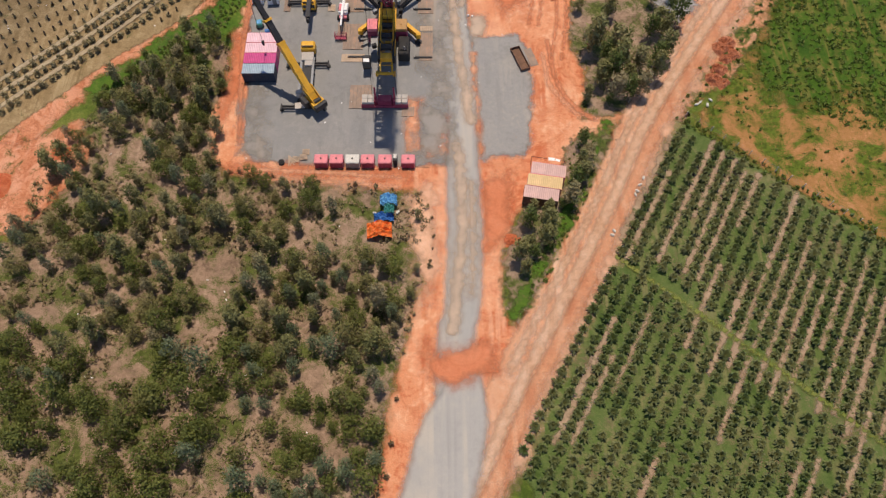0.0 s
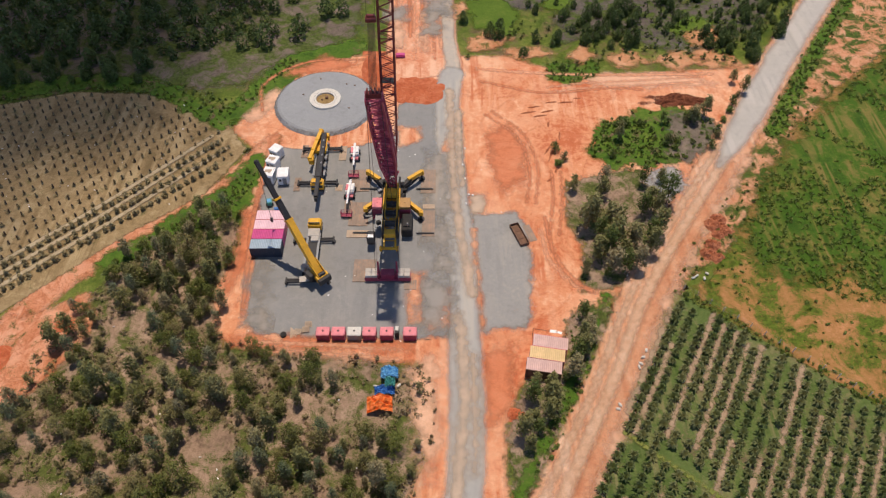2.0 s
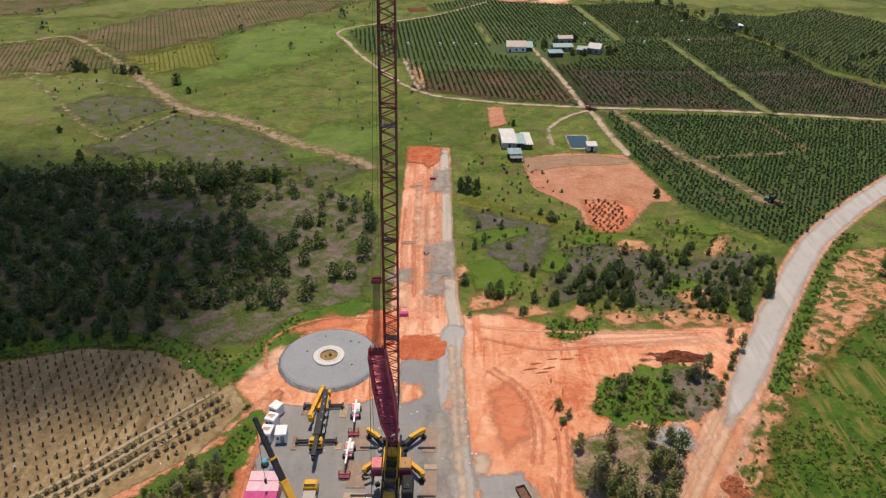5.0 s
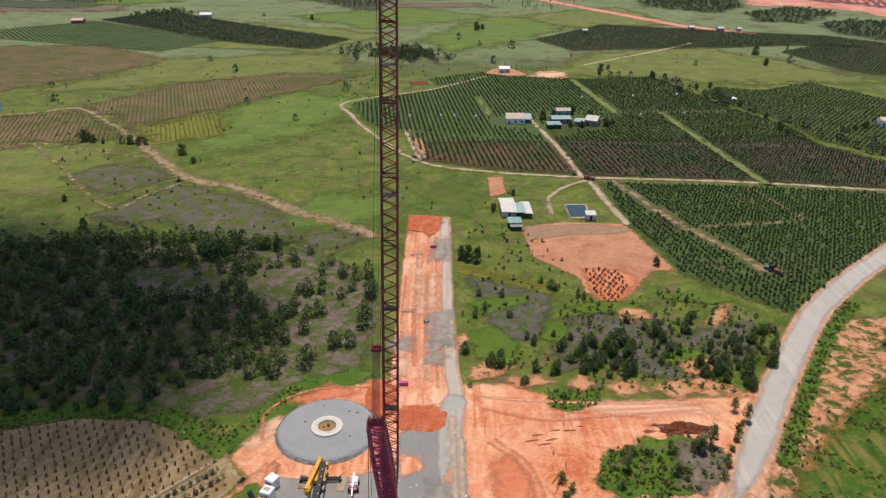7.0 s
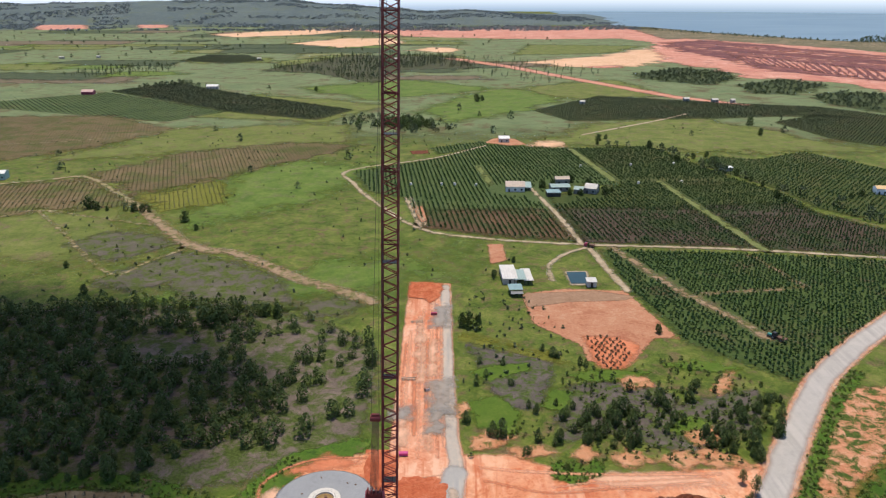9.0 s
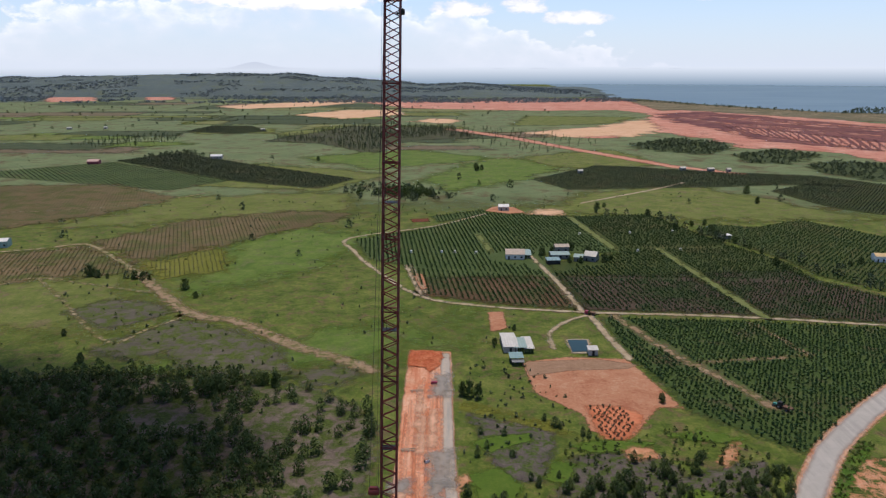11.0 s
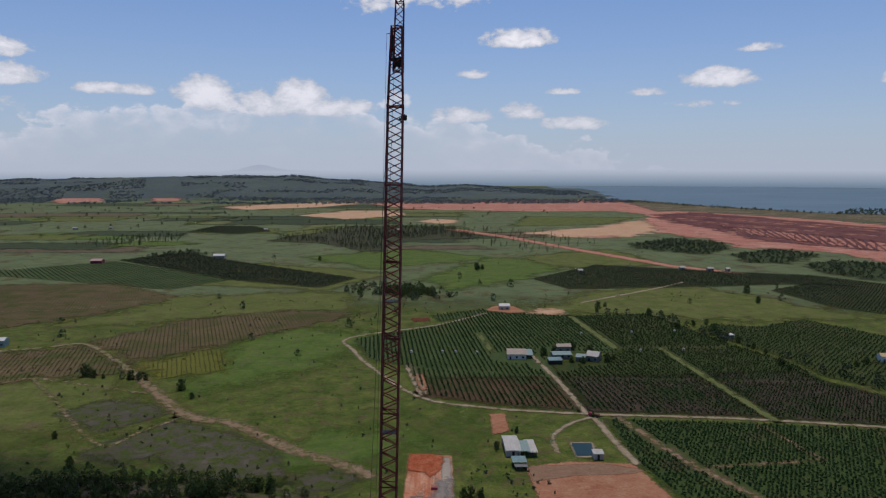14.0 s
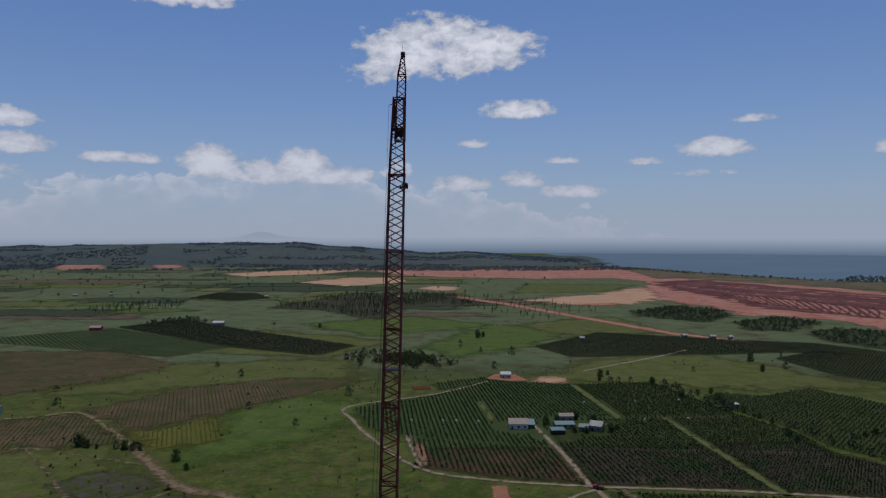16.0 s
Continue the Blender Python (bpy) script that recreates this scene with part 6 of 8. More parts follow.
for i in range(900):
    a, k = rng.uniform(0, 6.283), rng.uniform(0, 1)
    r, z, s = 12.2 - k * .85, .0 + k * .62, rng.uniform(.08, .2)
    c = np.array([r * math.cos(a), r * math.sin(a) * .98, z])
    v = np.array([(1, 0, 0), (0, 1, 0), (-1, 0, 0), (0, -1, 0), (0, 0, .8), (0, 0, -.6)]) * s * rng.uniform(.7, 1.3, (6, 3)) + c
    o = len(stones_v)
    stones_v += v.tolist()
    stones_f += [(o + p_, o + q_, o + t_) for p_, q_, t_ in ((0, 1, 4), (1, 2, 4), (2, 3, 4), (3, 0, 4), (1, 0, 5), (2, 1, 5), (3, 2, 5), (0, 3, 5))]
rock = new("rock_slope", mesh_of("rock_slope", stones_v, stones_f, [STONE]))
rock.parent = base
tagged(rock, "loose grey rock on the slope", kind="stuff")


def heap(name, label, category, x, y, wide, deep, tall, mat, seed, turn=0.0):
    """A heap of tipped earth."""
    vs, n_ = [], 30
    for j in range(n_ + 1):
        for i in range(n_ + 1):
            u, v = i / n_ * 2 - 1, j / n_ * 2 - 1
            warp = .45 * noise.noise((u * 1.3 + seed, v * 1.3, seed * .7)) + .2 * noise.noise((u * 3.7, v * 3.7 + seed, 2))
            k = max(0.0, .85 - (abs(u) ** 2.2 + abs(v) ** 2.2) + warp * min(1, 4 * (1 - max(abs(u), abs(v))))) ** .8
            z = tall * k * (.7 + .55 * noise.noise((u * 2.2 + seed, v * 2.2, seed)) + .4 * noise.noise((u * 6 + seed, v * 6, 1)))
            vs.append((u * wide * 1.15, v * deep * 1.15, max(0, z) - .05))
    ob = new(name, mesh_of(name, vs, [(r * (n_ + 1) + c, r * (n_ + 1) + c + 1, (r + 1) * (n_ + 1) + c + 1, (r + 1) * (n_ + 1) + c) for r in range(n_) for c in range(n_)], [mat], True))
    ob.matrix_world = pose(x, y, .06, 0, 0, turn)
    return tagged(ob, label, category)


EARTH = soil("heaped_red_earth", (.36, .085, .036), (.48, .125, .056), (.57, .2, .105), 5, 0, bump=.1, gritty=.2, swirl=(.3, .4))
EARTH_DARK = soil("heaped_brown_earth", (.3, .09, .045), (.4, .14, .075), (.5, .22, .13), 2.5, 0, bump=.2)
heap("clay_bank", "low bank of wet red clay behind the pad", "earth heap", -6.3, 140, 6.2, 5.4, .7, EARTH, 2)
heap("clay_bank", "red clay heaped at the foundation's edge", "earth heap", -16.5, 147, 4.0, 7.5, 1.6, EARTH, 3)
cover("clay_pan", "wet red clay spread at the strip's end", "dirt", CLAY, .12, .8, [(-15.6, 268), (-9, 268.5), (-3, 267), (-2.4, 261), (-4, 252), (-7, 247), (-9.5, 251), (-15.6, 253)], spread=2)
for x, y, w_, d_, h_, k in ((-12, 263, 3.2, 4.5, 1.2, 4), (-6.5, 262.5, 3.0, 4.0, .9, 5), (-10, 256, 3.4, 3.0, .7, 6)):
    heap("clay_bank", "heap of wet red clay at the strip's end", "earth heap", x, y, w_, d_, h_, EARTH, k)
WET = soil("wet_maroon_earth", (.1, .032, .02), (.17, .055, .03), (.3, .11, .06), 2, 0, bump=.25)
for i, (x, y, a) in enumerate(((52.5, 135.6, 14), (56.5, 137.2, 4), (60.5, 136.4, -14), (57.5, 135.2, 8), (54, 137.4, 20))):
    heap("earth_heap", "dark maroon heap of freshly dug earth", "earth heap", x, y, 2.6, 1.0, .8, WET, 40 + i, a)
for i, (x, y, w_, d_, h_) in enumerate(((56.0, 98.0, 1.6, 1.6, 1.5), (54.4, 96.2, 1.5, 1.9, 1.7), (56.4, 95.2, 1.4, 1.5, 1.2), (55.0, 94.0, 1.2, 1.2, 1.0), (53.2, 91.2, 1.5, 1.6, 1.4), (52.0, 89.0, 1.4, 1.6, 1.3), (53.4, 88.2, 1.1, 1.3, .9))):
    heap("earth_heap", "reddish-brown tipped earth heap on the verge", "earth heap", x, y, w_, d_, h_, EARTH_DARK, 60 + i, 20 * i)
heap("earth_heap", "low orange spoil heap by the track", "earth heap", -78.5, 65, 1.8, 2.6, .6, EARTH, 8)
heap("earth_heap", "pale spoil heap beside the pad", "earth heap", -69.5, 72, 1.8, 1.6, .5, EARTH, 9)
heap("earth_heap", "small mound of red spoil", "earth heap", 12, 54.5, 1.6, 1.2, .5, EARTH, 10)
for i, (x, y, a) in enumerate([(25.2, 135.3, 8), (22.1, 130.4, 12), (23.8, 127.4, 80), (26, 123.5, 85), (23.4, 116.9, 70), (24.2, 112.4, 75), (21, 133.6, 10), (28.6, 135.3, 5), (31.5, 136.8, 3), (24, 132, 15), (19.5, 131.6, 12), (22.6, 109.5, 40), (25, 121, 80), (23, 119, 60)]):
    heap("dirt_ridge", "scraped dark ridge of red dirt", "earth heap", x, y, 1.5 + .5 * math.sin(i * 2.1), .26, .3, EARTH_DARK, 20 + i, a)

SPOIL_FOOT = soil("spilled_dark_earth", (.12, .048, .05), (.17, .07, .07), (.25, .11, .1), 20, 2.5, 2, rag_size=8)
SPOIL = soil("spoil_earth", (.13, .055, .055), (.19, .08, .078), (.27, .12, .105), 30, 0, bump=.4)
for i in range(19):
    k = i / 18
    near_, far_ = Vector((503 + 84 * k, 1250 - 290 * k)), Vector((548 + 108 * k, 1372 - 292 * k))
    mid_, run_ = (near_ + far_) / 2, far_ - near_
    foot_ = [near_ - run_ * .05, near_ + run_ * .45 + Vector((-5 - 6 * (1 - k), 6)), far_ + run_ * .25 + Vector((-14 - 12 * (1 - k), 18))]
    cover("spoil_foot", "dark spilled earth along a spoil ridge", "dirt", SPOIL_FOOT, .17, 4, line=curved([tuple(q) for q in foot_]), wide=2.2 + .8 * math.sin(i * 1.3), spread=5)
    heap("spoil_ridge", "long dark ridge of dumped mine spoil", "earth heap", mid_.x, mid_.y, 2.2 + .7 * math.sin(i * 2.3), run_.length * (.42 + .16 * math.sin(i * 1.9)), 1.1 + .45 * math.sin(i * 1.7), SPOIL, 80 + i, -math.degrees(math.atan2(run_.x, run_.y)))

# ---- the tall lattice crane ----
crane = thing("lattice_crane", -10.8, 104, 0, 0, "huge yellow crane with a dark red lattice boom", "crane")
FOOT, TIP = Vector((-.25, 1.5, 3.2)), Vector((2.95, 4.75, 131.0))
for i in range(11):
    k0, k1 = i / 11, (i + 1) / 11
    wide = lambda k: 2.5 if k < .62 else 2.5 - (k - .62) / .29 * .25 if k < .95 else 1.55
    a, b = FOOT.lerp(TIP, k0), FOOT.lerp(TIP, k1)
    w0, w1 = (1.3 if i == 0 else wide(k0)), wide(k1)
    bm = lattice(B(), a, b, w0, w1, w0 * .9, w1 * .9, 10, .16 - .04 * k0, .095 - .012 * k0)
    for s in (-1, 1):
        for q in (-1, 1):
            if i:
                part("pin_joint", box(B(), (a.x + s * w0 / 2, a.y + q * w0 * .45, a.z), (.3, .3, .55), bev=.04), RED_STEEL, crane)
    part("boom_section", bm, RED_STEEL, crane)
top = TIP
bm = lattice(B(), top - Vector((-.15, 0, 6.5)), top + Vector((.45, .25, 3.5)), 1.5, 1.2, 1.35, 1.0, 9, .09, .06)
lattice(bm, top + Vector((.45, .25, 3.5)), top + Vector((.6, .3, 6.4)), 1.2, .4, 1.0, .35, 4, .09, .06)
part("tip_extension", bm, RED_STEEL, crane)
bm = B()
box(bm, top + Vector((.62, .3, 6.6)), (.55, .6, .7), bev=.08), tube(bm, top + Vector((.3, .2, 6.7)), top + Vector((.95, .2, 6.7)), .38, 14), tube(bm, top + Vector((.6, .3, 6.9)), top + Vector((.55, .3, 8.2)), .025, 4)
part("tip_head", bm, BLACK, crane)
bm = B()
for dx, dz in ((-.35, -4.6), (.35, -4.6), (-.3, -5.6), (.4, -5.6)):
    tube(bm, top + Vector((dx - .12, 0, dz)), top + Vector((dx + .12, 0, dz)), .45, 14)
box(bm, top + Vector((0, 0, -5.1)), (1.3, .4, 1.4), bev=.1)
part("boom_head_sheaves", bm, BLACK, crane)
bm = B()
bar(bm, top + Vector((-.75, -.2, -5)), top + Vector((-.55, -.4, -.2)), .14, .14), bar(bm, top + Vector((-.5, -.2, -5)), top + Vector((-.55, -.4, -.2)), .12, .12), bar(bm, top + Vector((-.55, -.4, -.9)), top + Vector((-1.5, -.5, -1.1)), .08, .08)
part("rope_guide", bm, BLACK, crane)
q = FOOT.lerp(TIP, .897)
bm = box(B(), q + Vector((1.25, 0, 0)), (.75, .8, .85), bev=.12)
tube(bm, q + Vector((.95, 0, -.1)), q + Vector((1.75, 0, -.1)), .42, 14), box(bm, q + Vector((.8, 0, -.3)), (.5, .4, .3))
part("winch_box", bm, BLACK, crane)
for k in (.2, .36, .52, .68):
    q = FOOT.lerp(TIP, k)
    bm = B()
    box(bm, q, (2.4, 1.6, .08))
    for s in (-1, 1):
        tube(bm, q + Vector((s * .5, -.4, 0)), q + Vector((s * .5, -.4, 1)), .03, 4)
    part("platform", bm, BLACK, crane)
# derrick mast leaning back
MAST_FOOT, MAST_TOP = Vector((.05, .2, 4)), Vector((.15, -19, 42))
for i in range(3):
    a, b = MAST_FOOT.lerp(MAST_TOP, i / 3), MAST_FOOT.lerp(MAST_TOP, (i + 1) / 3)
    part("derrick_section", lattice(B(), a, b, (1.3, 3.0, 3.0)[i], (3.0, 3.0, 2.4)[i], (1.0, 2.0, 2.0)[i], (2.0, 2.0, 1.5)[i], 10, .2, .12), CRIMSON, crane)
for j in range(34):
    q = MAST_FOOT.lerp(MAST_TOP, .08 + j * .026)
    part("mast_step", box(B(), q + Vector((.3 * math.sin(j * 1.7), .9, .55)), (2.4, .55, .14), 26), CRIMSON, crane)
bm = B()
box(bm, MAST_TOP + Vector((0, 0, .3)), (2.4, .8, .9), bev=.1)
for s in (-.9, -.3, .3, .9):
    tube(bm, MAST_TOP + Vector((s - .1, 0, .9)), MAST_TOP + Vector((s + .1, 0, .9)), .55, 14)
part("mast_head", bm, RED_STEEL, crane)
BLOCK = MAST_TOP.lerp(TIP, .125) + Vector((-.1, 0, 0))
bm = B()
for s in np.linspace(-.55, .55, 7):
    for d in (-.12, .12):
        tube(bm, MAST_TOP + Vector((s, d, 1)), BLOCK + Vector((s * .8, d, 0)), .035, 4)
part("reeving", bm, RUST, crane, "fan of steel ropes")
part("pulley_block", box(tube(B(), BLOCK + Vector((-.75, 0, 0)), BLOCK + Vector((.75, 0, 0)), .5, 14), BLOCK + Vector((0, 0, .3)), (1.2, .5, .8), bev=.08), RED_STEEL, crane)
for s in (-.6, .6):
    part("pendant_rope", tube(B(), BLOCK + Vector((s, 0, .5)), TIP + Vector((s * .6 - .6, -.6, -3)), .03, 5), ROPE, crane)
for s in (-1.1, 1.0):
    part("ballast_rope", tube(B(), MAST_TOP + Vector((s, -.2, 0)), (s * 2.2, -20.8, 2.2), .045, 5), ROPE, crane)
part("hoist_rope", tube(B(), TIP + Vector((-1.45, -.5, -1.1)), (-2.2, -1, 5), .022, 5), ROPE, crane)
part("hoist_rope", tube(B(), MAST_TOP + Vector((-1.0, 0, .5)), (-4.2, 3.0, 2.2), .04, 5), ROPE, crane)
# turntable, upper works and winches
part("turntable", tube(tube(B(), (0, 0, .9), (0, 0, 2.0), 2.6, 28), (0, 0, 2), (0, 0, 2.4), 2.1, 28), BLACK, crane)
for s in (-1, 1):
    part("girder", box(B(), (s * 1.35, -5.5, 3.3), (.45, 16, 1.3), bev=.06), DEEP_BLACK, crane)
bm = B()
for s in (-1, 1):
    bar(bm, (s * 1.2, -1, 5.4), (s * 1.1, -15.2, 2.4), .34, .5)
for y in (-1.5, -4.2, -6.5, -9.2, -12.6):
    box(bm, (0, y, 3.9 + y * .04), (2.9, .5, .5), bev=.05)
for i in range(9):
    y = -2.2 - i * 1.45
    bar(bm, (-1.15, y, 5.2 + (y + 1) * .21), (1.15, y, 5.2 + (y + 1) * .21), .13, .13)
for s in (-1.55, 1.55):
    box(bm, (s, -4.2, 4.3), (.25, 5.2, .9), bev=.05), box(bm, (s, -10.4, 3.6), (.22, 3.6, .6), bev=.05)
part("upper_frame", bm, YELLOW, crane)
bm = B()
part("winch_house", box(bm, (0, -12.6, 3.3), (2.6, 1.6, 1.0), bev=.1), YELLOW, crane)
part("gear_house", box(B(), (0, -3.0, 4.6), (1.8, 1.8, 1.2), bev=.1), YELLOW, crane)
for i, (x, y) in enumerate(((-.7, -8.9), (.8, -6.6), (-.9, -3.9), (.2, -11.4), (1.0, -10.2), (-2.4, -9.8), (-2.6, -1.2), (2.5, -1.0), (-1.9, 1.5), (1.9, 1.4))):
    part("hydraulic_unit", box(box(B(), (x, y, 3.3), (.7, .9, .9), 0, 0, i * 23, .08), (x + .2, y - .3, 3.8), (.3, .4, .3), 0, 0, i * 41, .04), DEEP_BLACK if i % 3 else GREY, crane)
for y in (-5.4, -7.9, -10.6):
    part("winch_drum", tube(tube(tube(B(), (-1.0, y, 4.0), (1.0, y, 4.0), .55, 18), (-1.05, y, 4.0), (-.95, y, 4.0), .8, 18), (.95, y, 4.0), (1.05, y, 4.0), .8, 18), BLACK, crane)
bm = B()
box(bm, (-.1, -15.6, 2.3), (3.3, .5, .45), bev=.06)
for s in (-1.7, 1.5):
    box(bm, (s, -15.6, 2.2), (.5, .9, .8), bev=.1), bar(bm, (s * .65, -15.4, 2.4), (s * .7, -10, 4.2), .12, .12)
part("tow_bar", bm, YELLOW, crane)
for x, mat, w_ in ((-2.95, PINK, 1.95), (2.65, GOLD_BROWN, 2.2)):
    stack = part("counterweight", box(box(B(), (x, -4.9, 3.6), (w_, 2.7, .75), bev=.07), (x, -4.9, 4.05), (.3, .3, .12)), mat, crane)
    for z in (.9, 1.8, 2.7):
        part("weight_slab", box(B(), (x, -4.95, z), (w_, 2.7, .85), bev=.07), CRIMSON, stack)
cab = part("operator_cab", box(B(), (-3.75, -12.9, 2.3), (1.5, 2.1, 2.0), bev=.18), BLACK, crane)
part("cab_window", box(box(B(), (-3.75, -13.98, 2.6), (1.2, .04, 1.0)), (-4.52, -12.9, 2.6), (.04, 1.7, .9)), GLASS, cab)
part("cab_roof", box(B(), (-3.75, -13.3, 3.34), (1.2, .8, .1), bev=.04), WHITE, cab)
# black block added where the crane's dark shadow blob lies
part("power_pack", box(box(B(), (3.2, -9.0, 1.6), (2.2, 4.6, 2.2), bev=.2), (3.1, -9.3, 2.8), (1.4, 2.2, .3), bev=.06), DEEP_BLACK, crane)
part("exhaust", tube(B(), (3.4, -10.8, 3.4), (3.4, -10.8, 4.3), .12, 8), GREY, crane)
part("side_walkway", box(box(B(), (-2.6, -7.6, 2.0), (1.4, 5.6, .1)), (-4.2, -6.3, 1.4), (2.8, .5, .12), 0, 24, 28), GREY, crane)
for i, (x, y) in enumerate(((-5.6, 5.5), (5.8, 5.5), (-5.4, -5.1), (5.9, -6.1))):
    s, q = (1 if x > 0 else -1), (1 if y > 0 else -1)
    part("arm_root", bar(B(), (s * 1.2, q * 1.0, 1.7), (x * .6, y * .62, 2.2), .8, .8), BLACK, crane)
    arm = bar(B(), (x * .52, y * .54, 2.45), (x, y, 2.35), .75, .85)
    box(arm, (x, y, 2.1), (.9, .9, 1.1), bev=.1)
    arm = part("outrigger_arm", arm, YELLOW, crane)
    part("jack", tube(tube(B(), (x, y, .3), (x, y, 1.9), .22, 10), (x, y, .12), (x, y, .34), .7, 14), BLACK, arm)
    part("arm_strut", tube(tube(B(), (s * 1.6, q * .8, .9), (x * .8, y * .8, 1.3), .28, 8), (x * .8, y * .8, 1.3), (x, y, .9), .16, 8), BLACK, arm)
# the crane's hanging ballast
tray = thing("ballast_tray", -10.9, 82.9, .12, 0, "crimson ballast tray with pale concrete blocks", "crane ballast")
part("tray", box(box(B(), (0, 0, .35), (8.6, 1.9, .5), bev=.06), (0, .1, 1.1), (2.6, 1.6, 1.3), bev=.08), CRIMSON, tray)
for s in (-1.75, 1.75):
    part("tray_post", box(tube(B(), (s, 0, .4), (s, .6, 4.2), .18, 8), (s, .1, .9), (.55, 1.2, 1.4), bev=.06), CRIMSON, tray)
for s in (-1, 1):
    for j in range(4):
        part("concrete_block", box(B(), (s * (2.55 + (j % 2) * 1.15), (-.45 if j < 2 else .5), 1.2), (1.08, .92, 1.2), bev=.05), CONCRETE_GREY, tray)
    part("skirt", box(B(), (s * 3.15, -.93, .75), (2.5, .06, .9)), CRIMSON, tray)


def mat_of_boards(x, y, wide, deep, turn=0.0, pale=False, n_=6):
    root = thing("timber_mat", x, y, .12, turn, "crane mat of dusty timber boards" if not pale else "pale plywood crane mat on gravel", "timber mat", "timber mats")
    for i in range(n_):
        part("board", box(B(), ((i + .5) * wide / n_ - wide / 2, 0, .07 + .008 * (i % 2)), (wide / n_ - .04, deep, .12)), TIMBER_PALE if pale else TIMBER, root)


for x, y, wide, deep, a, pale in ((-3.6, 108.8, 3.2, 7.0, 0, 0), (-3.4, 96.8, 2.6, 7.0, 0, 0), (-18.2, 109, 4.2, 6.5, 0, 0), (-17.8, 99.3, 4.0, 6.5, 0, 0), (-17.6, 93.9, 4.5, 1.9, 0, 1), (-3.4, 101.4, 2.5, 1.2, 0, 1), (-15.6, 84.6, 4.2, 5.4, 0, 0),
                              (-31.2, 118, 1.4, 4, 0, 0), (-22.7, 117.5, 1.6, 4.5, 0, 1), (-31.6, 107.8, 1.4, 4, 0, 0), (-22.6, 106.8, 1.5, 1.8, 0, 1), (-6.6, 81.2, 2.4, 2.2, 0, 0), (-20.2, 100.6, 1.6, 5, 0, 0)):
    mat_of_boards(x, y, wide, deep, a, pale)
for x, y in ((-16.2, 106.4), (-4.3, 106.4), (-16.8, 94.1), (-4.0, 94)):
    root = thing("steel_mat", x, y, .28, 0, "long black steel spreader beam under an outrigger", "steel beam", "steel beams")
    part("plate", box(B(), (0, 0, .1), (3.6, .35, .2), bev=.03), BLACK, root)
    part("lug", box(box(B(), (-1.6, 0, .24), (.12, .2, .1)), (1.6, 0, .24), (.12, .2, .1)), GREY, root)

# ---- containers, cabins and boxes ----
def container(name, x, y, turn, roof, side, label, group, long=6.06, wide=2.44, tall=2.6, z=.12):
    root = thing(name, x, y, z, turn, label, "container", group)
    bm = B()
    n_ = 26
    for s in (-1, 1):
        for i in range(n_):
            box(bm, (-long / 2 + .12 + (i + .5) * (long - .24) / n_, s * (wide / 2 - .05 - .03 * (i % 2)), tall / 2), ((long - .24) / n_ + .004, .03, tall - .2))
    box(bm, (-long / 2 + .05, 0, tall / 2), (.04, wide - .16, tall - .2)), box(bm, (long / 2 - .05, 0, tall / 2), (.04, wide - .16, tall - .2)), box(bm, (0, 0, .1), (long - .1, wide - .1, .12))
    part("corrugated_wall", bm, side, root)
    bm = B()
    fold = [(-long / 2 + i * long / 72, tall - .02 + (.03 if i % 4 in (1, 2) else 0)) for i in range(73)]
    edge_a, edge_b = ([bm.verts.new((fx, s * (wide / 2 - .03), fz)) for fx, fz in fold] for s in (-1, 1))
    for i in range(72):
        bm.faces.new((edge_a[i], edge_a[i + 1], edge_b[i + 1], edge_b[i]))
    part("roof", bm, roof, root)
    bm = B()
    for sx in (-1, 1):
        for sy in (-1, 1):
            box(bm, (sx * (long / 2 - .06), sy * (wide / 2 - .06), tall / 2 - .02), (.13, .13, tall - .03))
        box(bm, (0, sx * (wide / 2 - .04), tall - .06), (long - .2, .08, .12)), box(bm, (0, sx * (wide / 2 - .04), .08), (long - .2, .08, .14))
    part("frame", bm, side, root)
    for s in (-1, 1):
        door = part("door", box(B(), (long / 2 - .005, s * wide * .235, tall / 2), (.04, wide * .44, tall - .3), bev=.01), side, root)
        part("lock_rod", tube(B(), (long / 2 + .03, s * wide * .13, .2), (long / 2 + .03, s * wide * .13, tall - .25), .02, 5), GREY, door)
    return root


for i, (roof, side, label) in enumerate(((STEEL_BLUE, SHADED_SIDE, "faded blue shipping container with a dark side"), (MAGENTA, MAGENTA, "magenta shipping container with ribbed walls"), (WASHED_PINK, PINK, "pink shipping container with a bleached pink roof"), (WASHED_PINK, PINK, "pale pink shipping container"))):
    container("shipping_container", -34.95, 89.2 + i * 2.52, .5, roof, side, label, "row of containers")
for i, (roof, label) in enumerate(((PALE_PINK, "pale pink site container with a dusty roof"), (CREAM, "site container with a cream-yellow roof"), (PALE_PINK, "pale pink site container beside the scrub"))):
    c = Vector((18.5, 67.0, 0)) - Vector((.32, 1, 0)).normalized() * 2.5 * i
    # the nearest one gets a darker side than the others
    container("site_container", c.x, c.y, -9.5, roof, RUST if i == 2 else PINK, label, "site containers")
bm_root = thing("awning_frame", 18.5, 68.9, .05, -9.5, "low dark awning frame with white sheets behind a container", "awning")
part("post", tube(tube(B(), (-2.9, .3, 0), (-2.9, .3, 2.9), .05, 6), (2.9, .3, 0), (2.9, .3, 2.9), .05, 6), BLACK, bm_root)
part("rail", tube(B(), (-2.9, .3, 2.7), (2.9, .3, 2.7), .04, 6), BLACK, bm_root)
part("white_sheet", box(box(B(), (.6, .3, 2.75), (1.2, .6, .05), 4, 6, 8), (1.7, .2, 2.78), (.8, .5, .05), -5, 3, -12), WHITE, bm_root)

